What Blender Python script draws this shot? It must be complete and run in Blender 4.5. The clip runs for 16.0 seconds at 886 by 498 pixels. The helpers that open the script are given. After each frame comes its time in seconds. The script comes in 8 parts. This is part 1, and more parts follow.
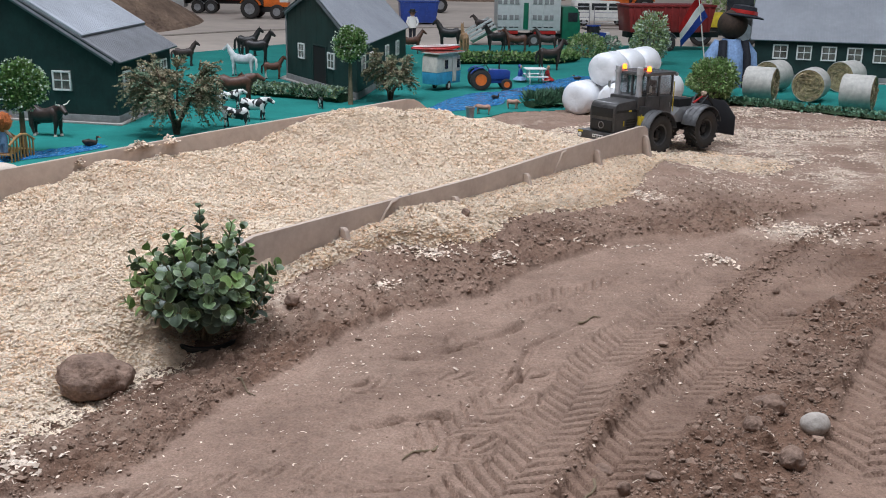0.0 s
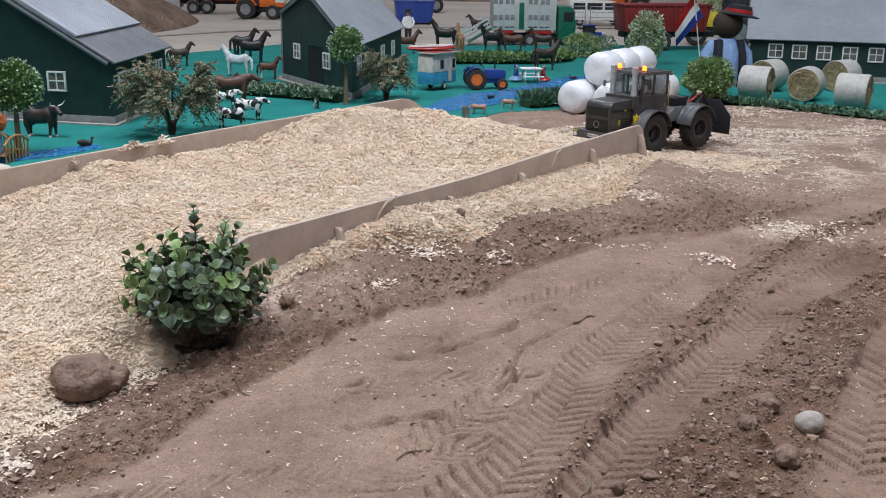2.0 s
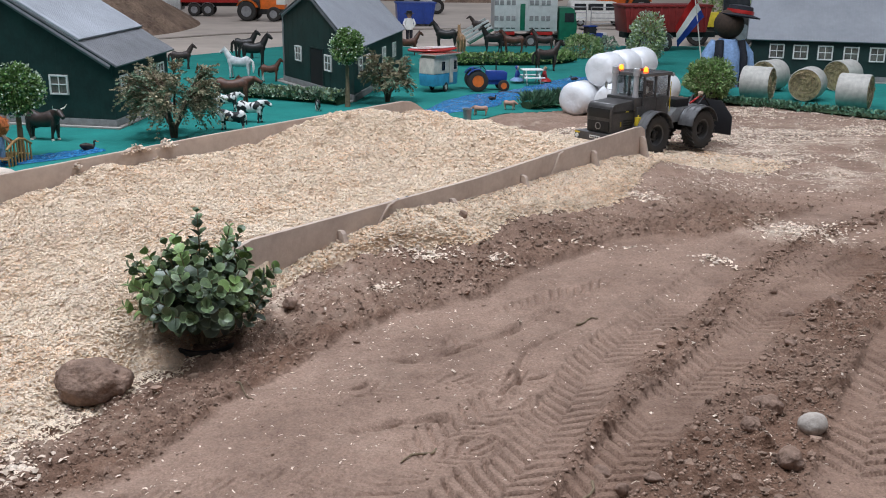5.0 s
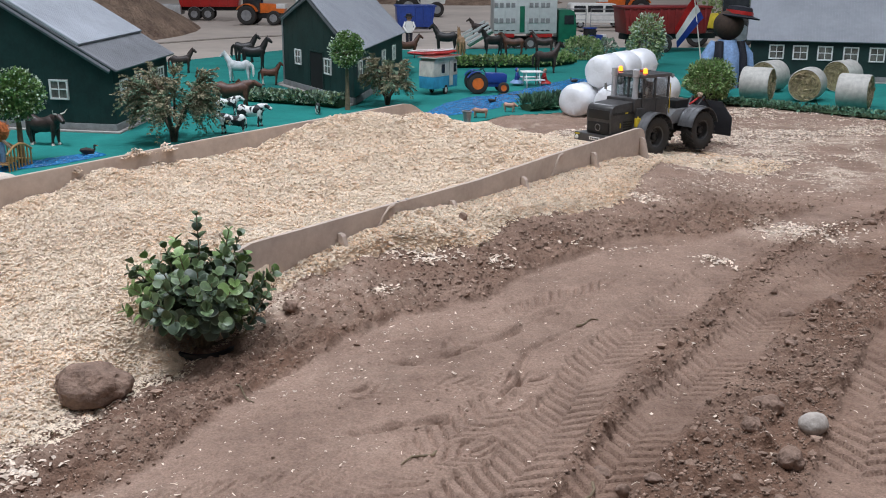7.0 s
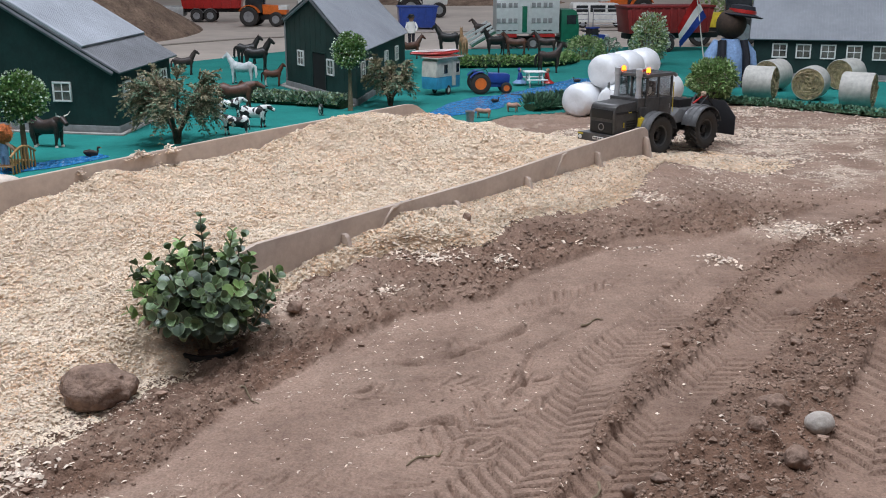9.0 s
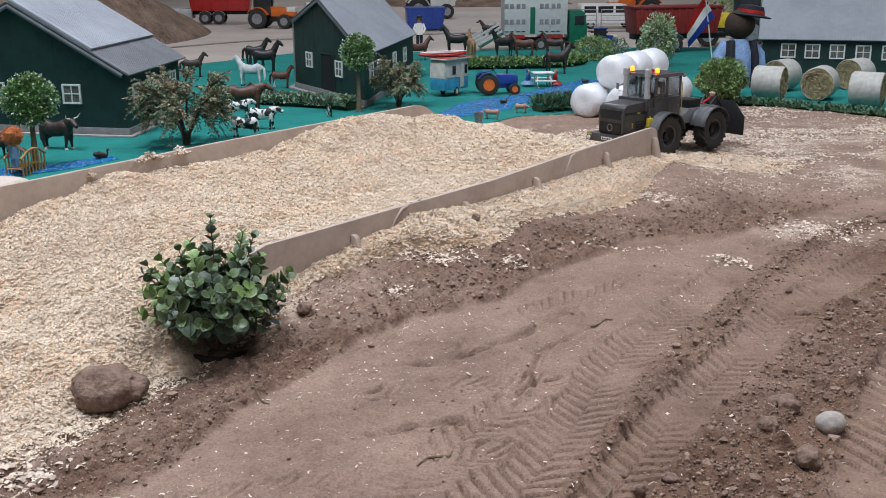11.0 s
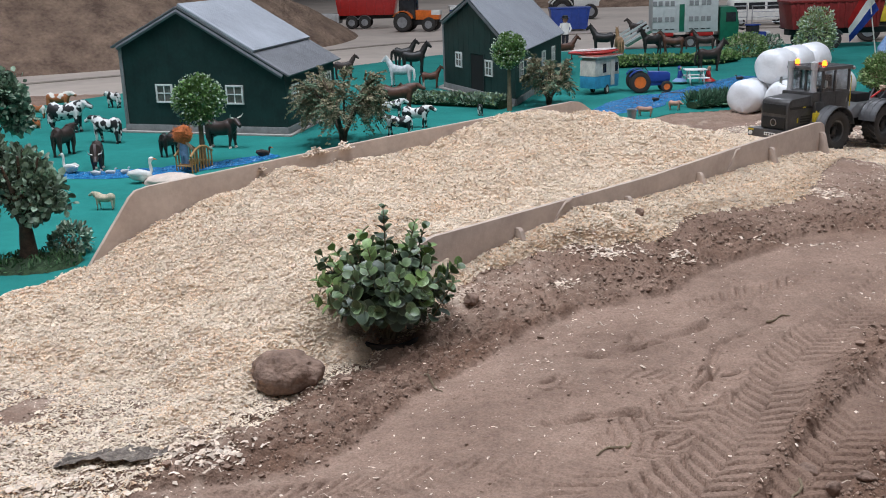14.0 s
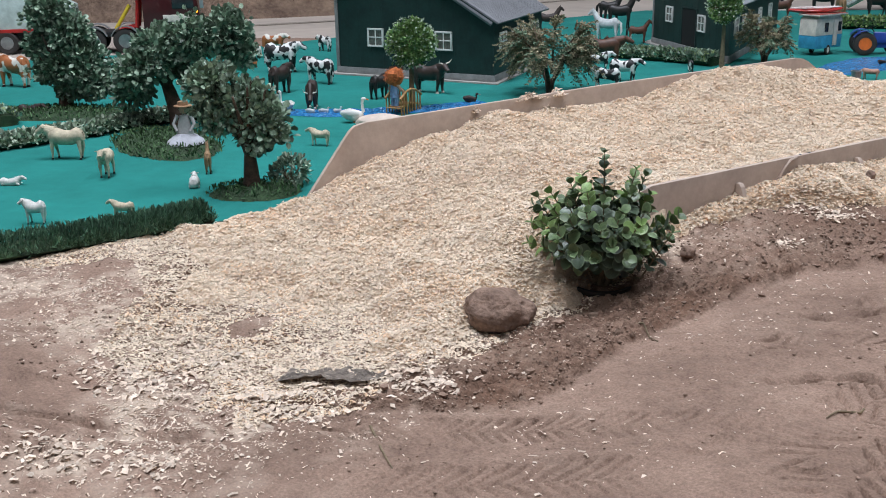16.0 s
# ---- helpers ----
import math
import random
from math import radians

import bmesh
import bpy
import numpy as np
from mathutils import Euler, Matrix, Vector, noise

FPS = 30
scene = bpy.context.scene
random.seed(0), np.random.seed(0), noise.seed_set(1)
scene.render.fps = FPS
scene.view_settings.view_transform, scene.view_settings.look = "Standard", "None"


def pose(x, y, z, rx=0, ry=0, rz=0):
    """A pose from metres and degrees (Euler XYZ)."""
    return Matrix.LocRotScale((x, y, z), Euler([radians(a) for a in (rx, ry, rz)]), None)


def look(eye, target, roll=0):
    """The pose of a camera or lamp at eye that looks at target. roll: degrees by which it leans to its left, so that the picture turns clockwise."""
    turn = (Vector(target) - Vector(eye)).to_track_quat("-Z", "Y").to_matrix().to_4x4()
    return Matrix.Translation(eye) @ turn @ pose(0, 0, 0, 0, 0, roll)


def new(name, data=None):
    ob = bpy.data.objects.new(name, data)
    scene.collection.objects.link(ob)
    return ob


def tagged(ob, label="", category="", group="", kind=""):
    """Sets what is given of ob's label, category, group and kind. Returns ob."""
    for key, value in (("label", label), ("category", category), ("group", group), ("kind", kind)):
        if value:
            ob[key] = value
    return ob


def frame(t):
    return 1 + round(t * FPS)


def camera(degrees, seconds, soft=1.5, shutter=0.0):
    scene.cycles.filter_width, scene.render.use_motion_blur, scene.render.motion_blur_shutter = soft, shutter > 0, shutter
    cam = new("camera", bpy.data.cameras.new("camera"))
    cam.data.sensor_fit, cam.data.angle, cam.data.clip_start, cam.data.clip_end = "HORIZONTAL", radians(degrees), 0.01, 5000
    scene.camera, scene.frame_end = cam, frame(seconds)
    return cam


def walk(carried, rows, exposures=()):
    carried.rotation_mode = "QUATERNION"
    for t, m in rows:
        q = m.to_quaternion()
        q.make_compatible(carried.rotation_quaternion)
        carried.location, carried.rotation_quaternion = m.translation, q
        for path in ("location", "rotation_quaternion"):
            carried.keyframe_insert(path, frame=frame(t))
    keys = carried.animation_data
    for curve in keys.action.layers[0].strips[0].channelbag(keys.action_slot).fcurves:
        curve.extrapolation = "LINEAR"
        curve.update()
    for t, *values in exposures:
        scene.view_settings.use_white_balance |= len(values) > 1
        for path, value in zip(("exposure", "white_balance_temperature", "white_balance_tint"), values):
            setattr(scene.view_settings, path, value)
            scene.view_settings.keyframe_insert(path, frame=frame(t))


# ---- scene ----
cam = camera(46.3, 16.0, 1.0)
PATH = [
    (0, (-0.031, 0.046, 0.661), (-0.055, 1.967, 0.106), 0.9),
    (0.5, (-0.028, 0.046, 0.662), (-0.048, 1.967, 0.106), 1.0),
    (1, (-0.028, 0.047, 0.66), (-0.048, 1.968, 0.104), 0.9),
    (1.5, (-0.029, 0.048, 0.657), (-0.047, 1.969, 0.101), 0.9),
    (2, (-0.027, 0.047, 0.66), (-0.045, 1.969, 0.105), 0.8),
    (2.5, (-0.029, 0.044, 0.663), (-0.047, 1.966, 0.109), 0.9),
    (3, (-0.031, 0.043, 0.663), (-0.046, 1.964, 0.109), 0.9),
    (3.5, (-0.029, 0.046, 0.661), (-0.046, 1.968, 0.106), 0.8),
    (4, (-0.029, 0.046, 0.662), (-0.048, 1.967, 0.107), 0.7),
    (6.5, (-0.03, 0.041, 0.666), (-0.053, 1.964, 0.117), 0.3),
    (7, (-0.026, 0.044, 0.663), (-0.05, 1.967, 0.115), 0.2),
    (7.5, (-0.025, 0.044, 0.665), (-0.051, 1.967, 0.118), 0.2),
    (8, (-0.026, 0.044, 0.664), (-0.052, 1.967, 0.117), 0.1),
    (8.5, (-0.026, 0.045, 0.663), (-0.053, 1.969, 0.116), 0.0),
    (9, (-0.028, 0.046, 0.662), (-0.058, 1.969, 0.115), -0.1),
    (11.5, (-0.032, 0.044, 0.66), (-0.085, 1.968, 0.116), -0.4),
    (12, (-0.039, 0.045, 0.657), (-0.105, 1.968, 0.113), -0.5),
    (12.5, (-0.052, 0.042, 0.653), (-0.15, 1.965, 0.111), -0.8),
    (13, (-0.064, 0.041, 0.65), (-0.217, 1.96, 0.109), -1.3),
    (13.5, (-0.078, 0.041, 0.641), (-0.302, 1.955, 0.105), -1.7),
    (14, (-0.092, 0.035, 0.64), (-0.397, 1.939, 0.107), -1.9),
    (14.5, (-0.111, 0.029, 0.633), (-0.507, 1.915, 0.099), -1.6),
    (15, (-0.123, 0.025, 0.626), (-0.594, 1.892, 0.085), -1.1),
    (15.5, (-0.136, 0.024, 0.619), (-0.679, 1.864, 0.055), -0.9),
    (16, (-0.156, 0.023, 0.61), (-0.793, 1.821, 0.01), -1.1),
]
walk(cam, [(t, look(e, g, r)) for t, e, g, r in PATH])

# ---- light ----
world = bpy.data.worlds.new("hall_air")
scene.world = world
world.use_nodes = True
world.node_tree.nodes["Background"].inputs[0].default_value = (0.88, 0.9, 1.0, 1)
world.node_tree.nodes["Background"].inputs[1].default_value = 0.12
scene.view_settings.exposure = -0.1


def roof_light(x, y, w, l, watts):
    lamp = bpy.data.lights.new("roof_light", "AREA")
    lamp.shape, lamp.size, lamp.size_y, lamp.energy, lamp.color = "RECTANGLE", w, l, watts, (0.83, 0.88, 1.0)
    ob = new("roof_light", lamp)
    ob.location = (x, y, 6.85)
    return tagged(ob, "unseen long white lamp of the hall's main and fill light", "light", kind="structure")


# Unseen overhead lamps; the side pair and the southern one are added fill.
for lx, ly, w, l, watts in ((-2.2, 2.0, 1.2, 4.0, 625), (2.4, 2.6, 1.2, 4.0, 360), (-7.0, 2.0, 0.8, 8.0, 110), (7.0, 2.0, 0.8, 8.0, 80), (0.0, -5.0, 0.8, 5.0, 170), (0.0, 15.0, 0.8, 8.0, 330)):
    roof_light(lx, ly, w, l, watts)

# ---- materials ----
MATS = {}


def mat(name, c, rough=0.6, metal=0.0, var=0.12, scale=30.0, bump=0.0, bscale=None, c2=None, island=0.0, coat=0.0, spec=0.5, detail=5.0):
    """A surface: base colour with grain and stains at two scales, and fine relief."""
    if name in MATS:
        return MATS[name]
    m = bpy.data.materials.new(name)
    m.use_nodes = True
    nt, bs = m.node_tree, m.node_tree.nodes["Principled BSDF"]
    bs.inputs["Roughness"].default_value, bs.inputs["Metallic"].default_value = rough, metal
    bs.inputs["Coat Weight"].default_value, bs.inputs["Specular IOR Level"].default_value = coat, spec
    co = nt.nodes.new("ShaderNodeTexCoord")
    n1, n2 = nt.nodes.new("ShaderNodeTexNoise"), nt.nodes.new("ShaderNodeTexNoise")
    n1.inputs["Scale"].default_value, n1.inputs["Detail"].default_value = scale, detail
    n2.inputs["Scale"].default_value, n2.inputs["Detail"].default_value = scale * 6.3, 3.0
    for n in (n1, n2):
        nt.links.new(co.outputs["Object"], n.inputs["Vector"])
    mixn = nt.nodes.new("ShaderNodeMath")
    mixn.operation = "ADD"
    h = nt.nodes.new("ShaderNodeMath")
    h.operation = "MULTIPLY"
    h.inputs[1].default_value = 0.5
    nt.links.new(n2.outputs["Fac"], h.inputs[0])
    nt.links.new(n1.outputs["Fac"], mixn.inputs[0])
    nt.links.new(h.outputs[0], mixn.inputs[1])
    ramp = nt.nodes.new("ShaderNodeValToRGB")
    c2 = c2 or tuple(v * (1 - 2.2 * var) for v in c)
    hi = tuple(min(1, v * (1 + 1.2 * var)) for v in c)
    ramp.color_ramp.elements[0].position, ramp.color_ramp.elements[1].position = 0.5, 1.0
    ramp.color_ramp.elements[0].color, ramp.color_ramp.elements[1].color = (*c2, 1), (*hi, 1)
    nt.links.new(mixn.outputs[0], ramp.inputs[0])
    out = ramp.outputs[0]
    if island:
        ge, hs, mr = nt.nodes.new("ShaderNodeNewGeometry"), nt.nodes.new("ShaderNodeHueSaturation"), nt.nodes.new("ShaderNodeMapRange")
        oi, ad, fr = nt.nodes.new("ShaderNodeObjectInfo"), nt.nodes.new("ShaderNodeMath"), nt.nodes.new("ShaderNodeMath")
        fr.operation = "FRACT"
        nt.links.new(ge.outputs["Random Per Island"], ad.inputs[0])
        nt.links.new(oi.outputs["Random"], ad.inputs[1])
        nt.links.new(ad.outputs[0], fr.inputs[0])
        mr.inputs["To Min"].default_value, mr.inputs["To Max"].default_value = 1 - island, 1 + island
        nt.links.new(fr.outputs[0], mr.inputs["Value"])
        nt.links.new(mr.outputs[0], hs.inputs["Value"])
        nt.links.new(out, hs.inputs["Color"])
        out = hs.outputs[0]
    nt.links.new(out, bs.inputs["Base Color"])
    if bump:
        b, n3 = nt.nodes.new("ShaderNodeBump"), nt.nodes.new("ShaderNodeTexNoise")
        n3.inputs["Scale"].default_value, n3.inputs["Detail"].default_value = bscale or scale * 4, 6.0
        nt.links.new(co.outputs["Object"], n3.inputs["Vector"])
        b.inputs["Strength"].default_value, b.inputs["Distance"].default_value = 1.0, bump
        nt.links.new(n3.outputs["Fac"], b.inputs["Height"])
        nt.links.new(b.outputs[0], bs.inputs["Normal"])
    MATS[name] = m
    return m


def glow(name, c, strength):
    m = mat(name, c, 0.3)
    bs = m.node_tree.nodes["Principled BSDF"]
    bs.inputs["Emission Color"].default_value, bs.inputs["Emission Strength"].default_value = (*c, 1), strength
    return m


def patches(name, a, b, scale, cut=0.5, rough=0.55):
    """A hide in two colours, in patches with soft irregular borders."""
    if name in MATS:
        return MATS[name]
    m = mat(name, a, rough, var=0.1, scale=60)
    nt, bs = m.node_tree, m.node_tree.nodes["Principled BSDF"]
    co, n = nt.nodes.new("ShaderNodeTexCoord"), nt.nodes.new("ShaderNodeTexNoise")
    n.inputs["Scale"].default_value, n.inputs["Detail"].default_value = scale, 1.0
    oi, ad = nt.nodes.new("ShaderNodeObjectInfo"), nt.nodes.new("ShaderNodeVectorMath")
    sc = nt.nodes.new("ShaderNodeMath")
    sc.operation, sc.inputs[1].default_value = "MULTIPLY", 7.0
    nt.links.new(oi.outputs["Random"], sc.inputs[0])
    nt.links.new(co.outputs["Object"], ad.inputs[0])
    nt.links.new(sc.outputs[0], ad.inputs[1])
    nt.links.new(ad.outputs[0], n.inputs["Vector"])
    r = nt.nodes.new("ShaderNodeValToRGB")
    r.color_ramp.elements[0].position, r.color_ramp.elements[1].position = cut - 0.015, cut + 0.015
    r.color_ramp.elements[0].color, r.color_ramp.elements[1].color = (*a, 1), (*b, 1)
    nt.links.new(n.outputs["Fac"], r.inputs[0])
    nt.links.new(r.outputs[0], bs.inputs["Base Color"])
    return m


SAND = mat("sand", (0.264, 0.180, 0.135), 0.95, var=0.16, scale=5, bump=0.003, bscale=240, c2=(0.192, 0.127, 0.095), spec=0.15, detail=8)
def grainy(m, scale, lo, hi):
    """Single light and dark grains over the broad colour of a surface."""
    nt, bs = m.node_tree, m.node_tree.nodes["Principled BSDF"]
    src = bs.inputs["Base Color"].links[0].from_socket
    co, n, r, mx = (nt.nodes.new("ShaderNode" + k) for k in ("TexCoord", "TexNoise", "MapRange", "Mix"))
    n.inputs["Scale"].default_value, n.inputs["Detail"].default_value, n.inputs["Roughness"].default_value = scale, 5.0, 0.7
    r.inputs["From Min"].default_value, r.inputs["From Max"].default_value = 0.32, 0.68
    r.inputs["To Min"].default_value, r.inputs["To Max"].default_value = lo, hi
    mx.data_type, mx.blend_type = "RGBA", "MULTIPLY"
    mx.inputs["Factor"].default_value = 1.0
    nt.links.new(co.outputs["Object"], n.inputs["Vector"])
    nt.links.new(n.outputs["Fac"], r.inputs["Value"])
    nt.links.new(r.outputs[0], mx.inputs["B"])
    nt.links.new(src, mx.inputs["A"])
    nt.links.new(mx.outputs["Result"], bs.inputs["Base Color"])


grainy(SAND, 230, 0.70, 1.30)
CHIP_DIRTY = mat("chip_dirty", (0.74, 0.63, 0.52), 0.9, var=0.15, scale=40, c2=(0.5, 0.385, 0.29), island=0.3, spec=0.15)
CLOD = mat("clod", (0.285, 0.195, 0.145), 0.95, var=0.2, scale=40, bump=0.002, bscale=300, island=0.3, spec=0.15)
CHIP = mat("chip", (0.75, 0.635, 0.50), 0.85, var=0.1, scale=25, c2=(0.66, 0.54, 0.405), island=0.17, spec=0.2)
CHIP_TAN = mat("chip_tan", (0.70, 0.51, 0.345), 0.85, var=0.12, scale=25, c2=(0.64, 0.45, 0.295), island=0.2, spec=0.2)
CHIPBED = mat("chip_bed", (0.70, 0.565, 0.425), 0.9, var=0.1, scale=30, bump=0.003, bscale=160, c2=(0.62, 0.475, 0.34), spec=0.15)
def thin_wood(m, share):
    """Shavings are thin enough to let some light through."""
    nt, bs = m.node_tree, m.node_tree.nodes["Principled BSDF"]
    tr, mx = nt.nodes.new("ShaderNodeBsdfTranslucent"), nt.nodes.new("ShaderNodeMixShader")
    nt.links.new(bs.inputs["Base Color"].links[0].from_socket, tr.inputs["Color"])
    mx.inputs[0].default_value = share
    nt.links.new(bs.outputs[0], mx.inputs[1])
    nt.links.new(tr.outputs[0], mx.inputs[2])
    nt.links.new(mx.outputs[0], nt.nodes["Material Output"].inputs["Surface"])


for m_ in (CHIP, CHIP_TAN, CHIP_DIRTY):
    thin_wood(m_, 0.14)
FELT = mat("felt", (0.022, 0.20, 0.175), 0.95, var=0.1, scale=4, bump=0.0006, bscale=900, c2=(0.018, 0.16, 0.14), spec=0.1)
BOARD = mat("board", (0.50, 0.40, 0.325), 0.6, var=0.08, scale=12, bump=0.0004, bscale=200, c2=(0.40, 0.31, 0.25))
FLOOR = mat("concrete", (0.46, 0.39, 0.33), 0.8, var=0.1, scale=1.2, bump=0.001, bscale=60)
GREEN_WOOD = mat("green_wood", (0.010, 0.032, 0.028), 0.55, var=0.2, scale=14, bump=0.0004, bscale=120)
BASE_GREY = mat("base_grey", (0.24, 0.24, 0.235), 0.8, var=0.12, scale=30, bump=0.0005)
ROOF_DARK = mat("roof_dark", (0.15, 0.155, 0.165), 0.55, var=0.12, scale=9)
ROOF_LIGHT = mat("roof_light_sheet", (0.235, 0.248, 0.27), 0.5, var=0.08, scale=6)
ROOF_SHEET = mat("roof_pale_sheet", (0.33, 0.35, 0.38), 0.5, var=0.08, scale=6)
WHITE = mat("white_paint", (0.75, 0.74, 0.70), 0.5, var=0.06)
PANE = mat("pane", (0.16, 0.15, 0.13), 0.12, var=0.3, scale=18)
BLACK = mat("black", (0.012, 0.012, 0.012), 0.5, var=0.15)
RUBBER = mat("rubber", (0.016, 0.015, 0.014), 0.8, var=0.3, scale=30, bump=0.0005, c2=(0.034, 0.029, 0.025))
STEEL = mat("steel", (0.42, 0.42, 0.42), 0.35, 0.85, var=0.15, scale=40)
GUNMETAL = mat("gunmetal", (0.085, 0.082, 0.080), 0.42, 0.35, var=0.16, scale=25, bump=0.0002, coat=0.15)
GREYPAINT = mat("grey_paint", (0.16, 0.16, 0.162), 0.38, 0.5, var=0.12, scale=30)
YELLOW = mat("yellow_paint", (0.62, 0.46, 0.03), 0.5)
RED = mat("red_paint", (0.42, 0.018, 0.015), 0.4, coat=0.3)
MIDRED = mat("mid_red", (0.22, 0.022, 0.02), 0.45, coat=0.2)
DARKRED = mat("dark_red", (0.055, 0.007, 0.009), 0.3, coat=0.5)
BLUE = mat("blue_paint", (0.02, 0.06, 0.30), 0.4, coat=0.3)
SKYBLUE = mat("sky_blue_paint", (0.05, 0.32, 0.52), 0.45, coat=0.2)
ORANGE = mat("orange_paint", (0.75, 0.16, 0.02), 0.4, coat=0.3)
TRUCKGREEN = mat("truck_green", (0.008, 0.13, 0.07), 0.4, coat=0.3)
GLASS = mat("dark_glass", (0.03, 0.033, 0.036), 0.08, var=0.2)
BARK = mat("bark", (0.10, 0.062, 0.042), 0.9, var=0.25, scale=60, bump=0.002)
STEM = mat("stem", (0.20, 0.15, 0.09), 0.85, var=0.2, scale=60, bump=0.001)
LEAF_LIGHT = mat("leaf_light", (0.32, 0.42, 0.18), 0.45, var=0.2, scale=40, island=0.35)
LEAF_GREY = mat("leaf_grey", (0.25, 0.335, 0.24), 0.5, var=0.2, scale=40, c2=(0.105, 0.16, 0.105), island=0.55)
LEAF_MINT = mat("leaf_mint", (0.44, 0.52, 0.39), 0.6, var=0.15, scale=60, island=0.3)
LEAF_BOX = mat("leaf_box", (0.15, 0.26, 0.075), 0.55, var=0.2, scale=60, island=0.4)
LEAF_PALE = mat("leaf_pale", (0.30, 0.38, 0.17), 0.6, var=0.15, scale=60, island=0.3)
FERN = mat("fern", (0.26, 0.225, 0.14), 0.8, var=0.25, scale=30, c2=(0.17, 0.15, 0.085), island=0.4)
FERN_GREEN = mat("fern_green", (0.16, 0.23, 0.14), 0.7, var=0.2, scale=30, island=0.3)
MOSS = mat("moss", (0.028, 0.06, 0.022), 0.9, var=0.3, scale=40, bump=0.004, bscale=200)
MOSS_BLADE = mat("moss_blade", (0.075, 0.15, 0.06), 0.8, var=0.2, scale=30, island=0.5)
GRASS = mat("grass", (0.10, 0.21, 0.125), 0.7, var=0.2, scale=30, island=0.5)
WATER = mat("water_foil", (0.03, 0.22, 0.44), 0.25, var=0.3, scale=60, c2=(0.010, 0.10, 0.30), bump=0.03, bscale=60)
WRAP = mat("bale_wrap", (0.78, 0.79, 0.80), 0.32, var=0.04, scale=20, bump=0.0015, bscale=60)
STRAW = mat("straw", (0.42, 0.34, 0.18), 0.9, var=0.3, scale=60, bump=0.003, bscale=300, c2=(0.17, 0.13, 0.07))
NET = mat("bale_net", (0.47, 0.455, 0.41), 0.55, var=0.12, scale=50, bump=0.0008)
STONE = mat("stone", (0.24, 0.158, 0.115), 0.9, var=0.25, scale=30, bump=0.007, bscale=90, c2=(0.13, 0.083, 0.06))
PEBBLE = mat("pebble", (0.42, 0.37, 0.32), 0.8, var=0.15, scale=60, bump=0.001)
WOOD = mat("model_wood", (0.45, 0.24, 0.09), 0.6, var=0.15, scale=40)
SKIN = mat("doll_skin", (0.55, 0.33, 0.24), 0.6)
DENIM = mat("denim", (0.22, 0.34, 0.55), 0.85, var=0.15, scale=80, bump=0.001)
CLOTH_DARK = mat("dark_cloth", (0.016, 0.017, 0.024), 0.9, var=0.2, scale=60, bump=0.001)
BROWN_CLOTH = mat("brown_cloth", (0.045, 0.026, 0.016), 0.85, var=0.2, scale=60)
HAIR = mat("ginger_hair", (0.50, 0.14, 0.035), 0.8, var=0.25, scale=120, bump=0.003, bscale=300)
HALLWALL = mat("hall_wall", (0.24, 0.25, 0.27), 0.8, var=0.08, scale=0.6)
HALLBLUE = mat("hall_blue", (0.25, 0.48, 0.62), 0.7, var=0.05, scale=0.6)
TERRACOTTA = mat("plastic_pot", (0.014, 0.013, 0.012), 0.4, var=0.1)
CREAM = mat("cream_paint", (0.66, 0.62, 0.54), 0.5)
GALV = mat("galvanised", (0.36, 0.37, 0.38), 0.4, 0.6, var=0.15)
BEACON = glow("beacon", (1.0, 0.13, 0.01), 7.0)
SIDELAMP = glow("side_lamp", (1.0, 0.35, 0.02), 3.0)

# ---- building helpers ----
IDENT = Matrix.Identity(4)


def finish(bm, name, material, smooth=True):
    me = bpy.data.meshes.new(name)
    bm.to_mesh(me)
    bm.free()
    for m in material if isinstance(material, (list, tuple)) else (material,):
        me.materials.append(m)
    if smooth:
        me.polygons.foreach_set("use_smooth", [True] * len(me.polygons))
        me.set_sharp_from_angle(angle=radians(38))
    return me


def part(name, bm, material, parent, label="", smooth=True):
    ob = new(name, finish(bm, name, material, smooth))
    ob.parent = parent
    return tagged(ob, label)


def solo(name, bm, material, m=IDENT, label="", category="", group="", kind="", smooth=True):
    ob = new(name, finish(bm, name, material, smooth))
    ob.matrix_basis = m
    return tagged(ob, label, category, group, kind)


def thing(name, m, label, category, group="", kind=""):
    ob = new(name)
    ob.empty_display_size = 0.02
    ob.matrix_basis = m
    return tagged(ob, label, category, group, kind)


def bmm(*makers):
    bm = bmesh.new()
    for f in makers:
        f(bm)
    return bm


def addgeo(bm, verts, faces, mi=0):
    vs = [bm.verts.new(v) for v in verts]
    for f in faces:
        try:
            bm.faces.new([vs[i] for i in f]).material_index = mi
        except ValueError:
            pass
    return vs


def box(bm, x0, x1, y0, y1, z0, z1, bev=0.002, m=IDENT, mi=0):
    tmp = bmesh.new()
    bmesh.ops.create_cube(tmp, size=1)
    for v in tmp.verts:
        v.co = Vector(((x0 + x1) / 2 + v.co.x * (x1 - x0), (y0 + y1) / 2 + v.co.y * (y1 - y0), (z0 + z1) / 2 + v.co.z * (z1 - z0)))
    if bev:
        bmesh.ops.bevel(tmp, geom=tmp.edges[:], offset=bev, segments=2, affect="EDGES", profile=0.6)
    merge(bm, tmp, m, mi)


def merge(bm, tmp, m=IDENT, mi=0):
    tmp.verts.index_update()
    vs = [bm.verts.new(m @ v.co) for v in tmp.verts]
    for f in tmp.faces:
        bm.faces.new([vs[v.index] for v in f.verts]).material_index = mi
    tmp.free()


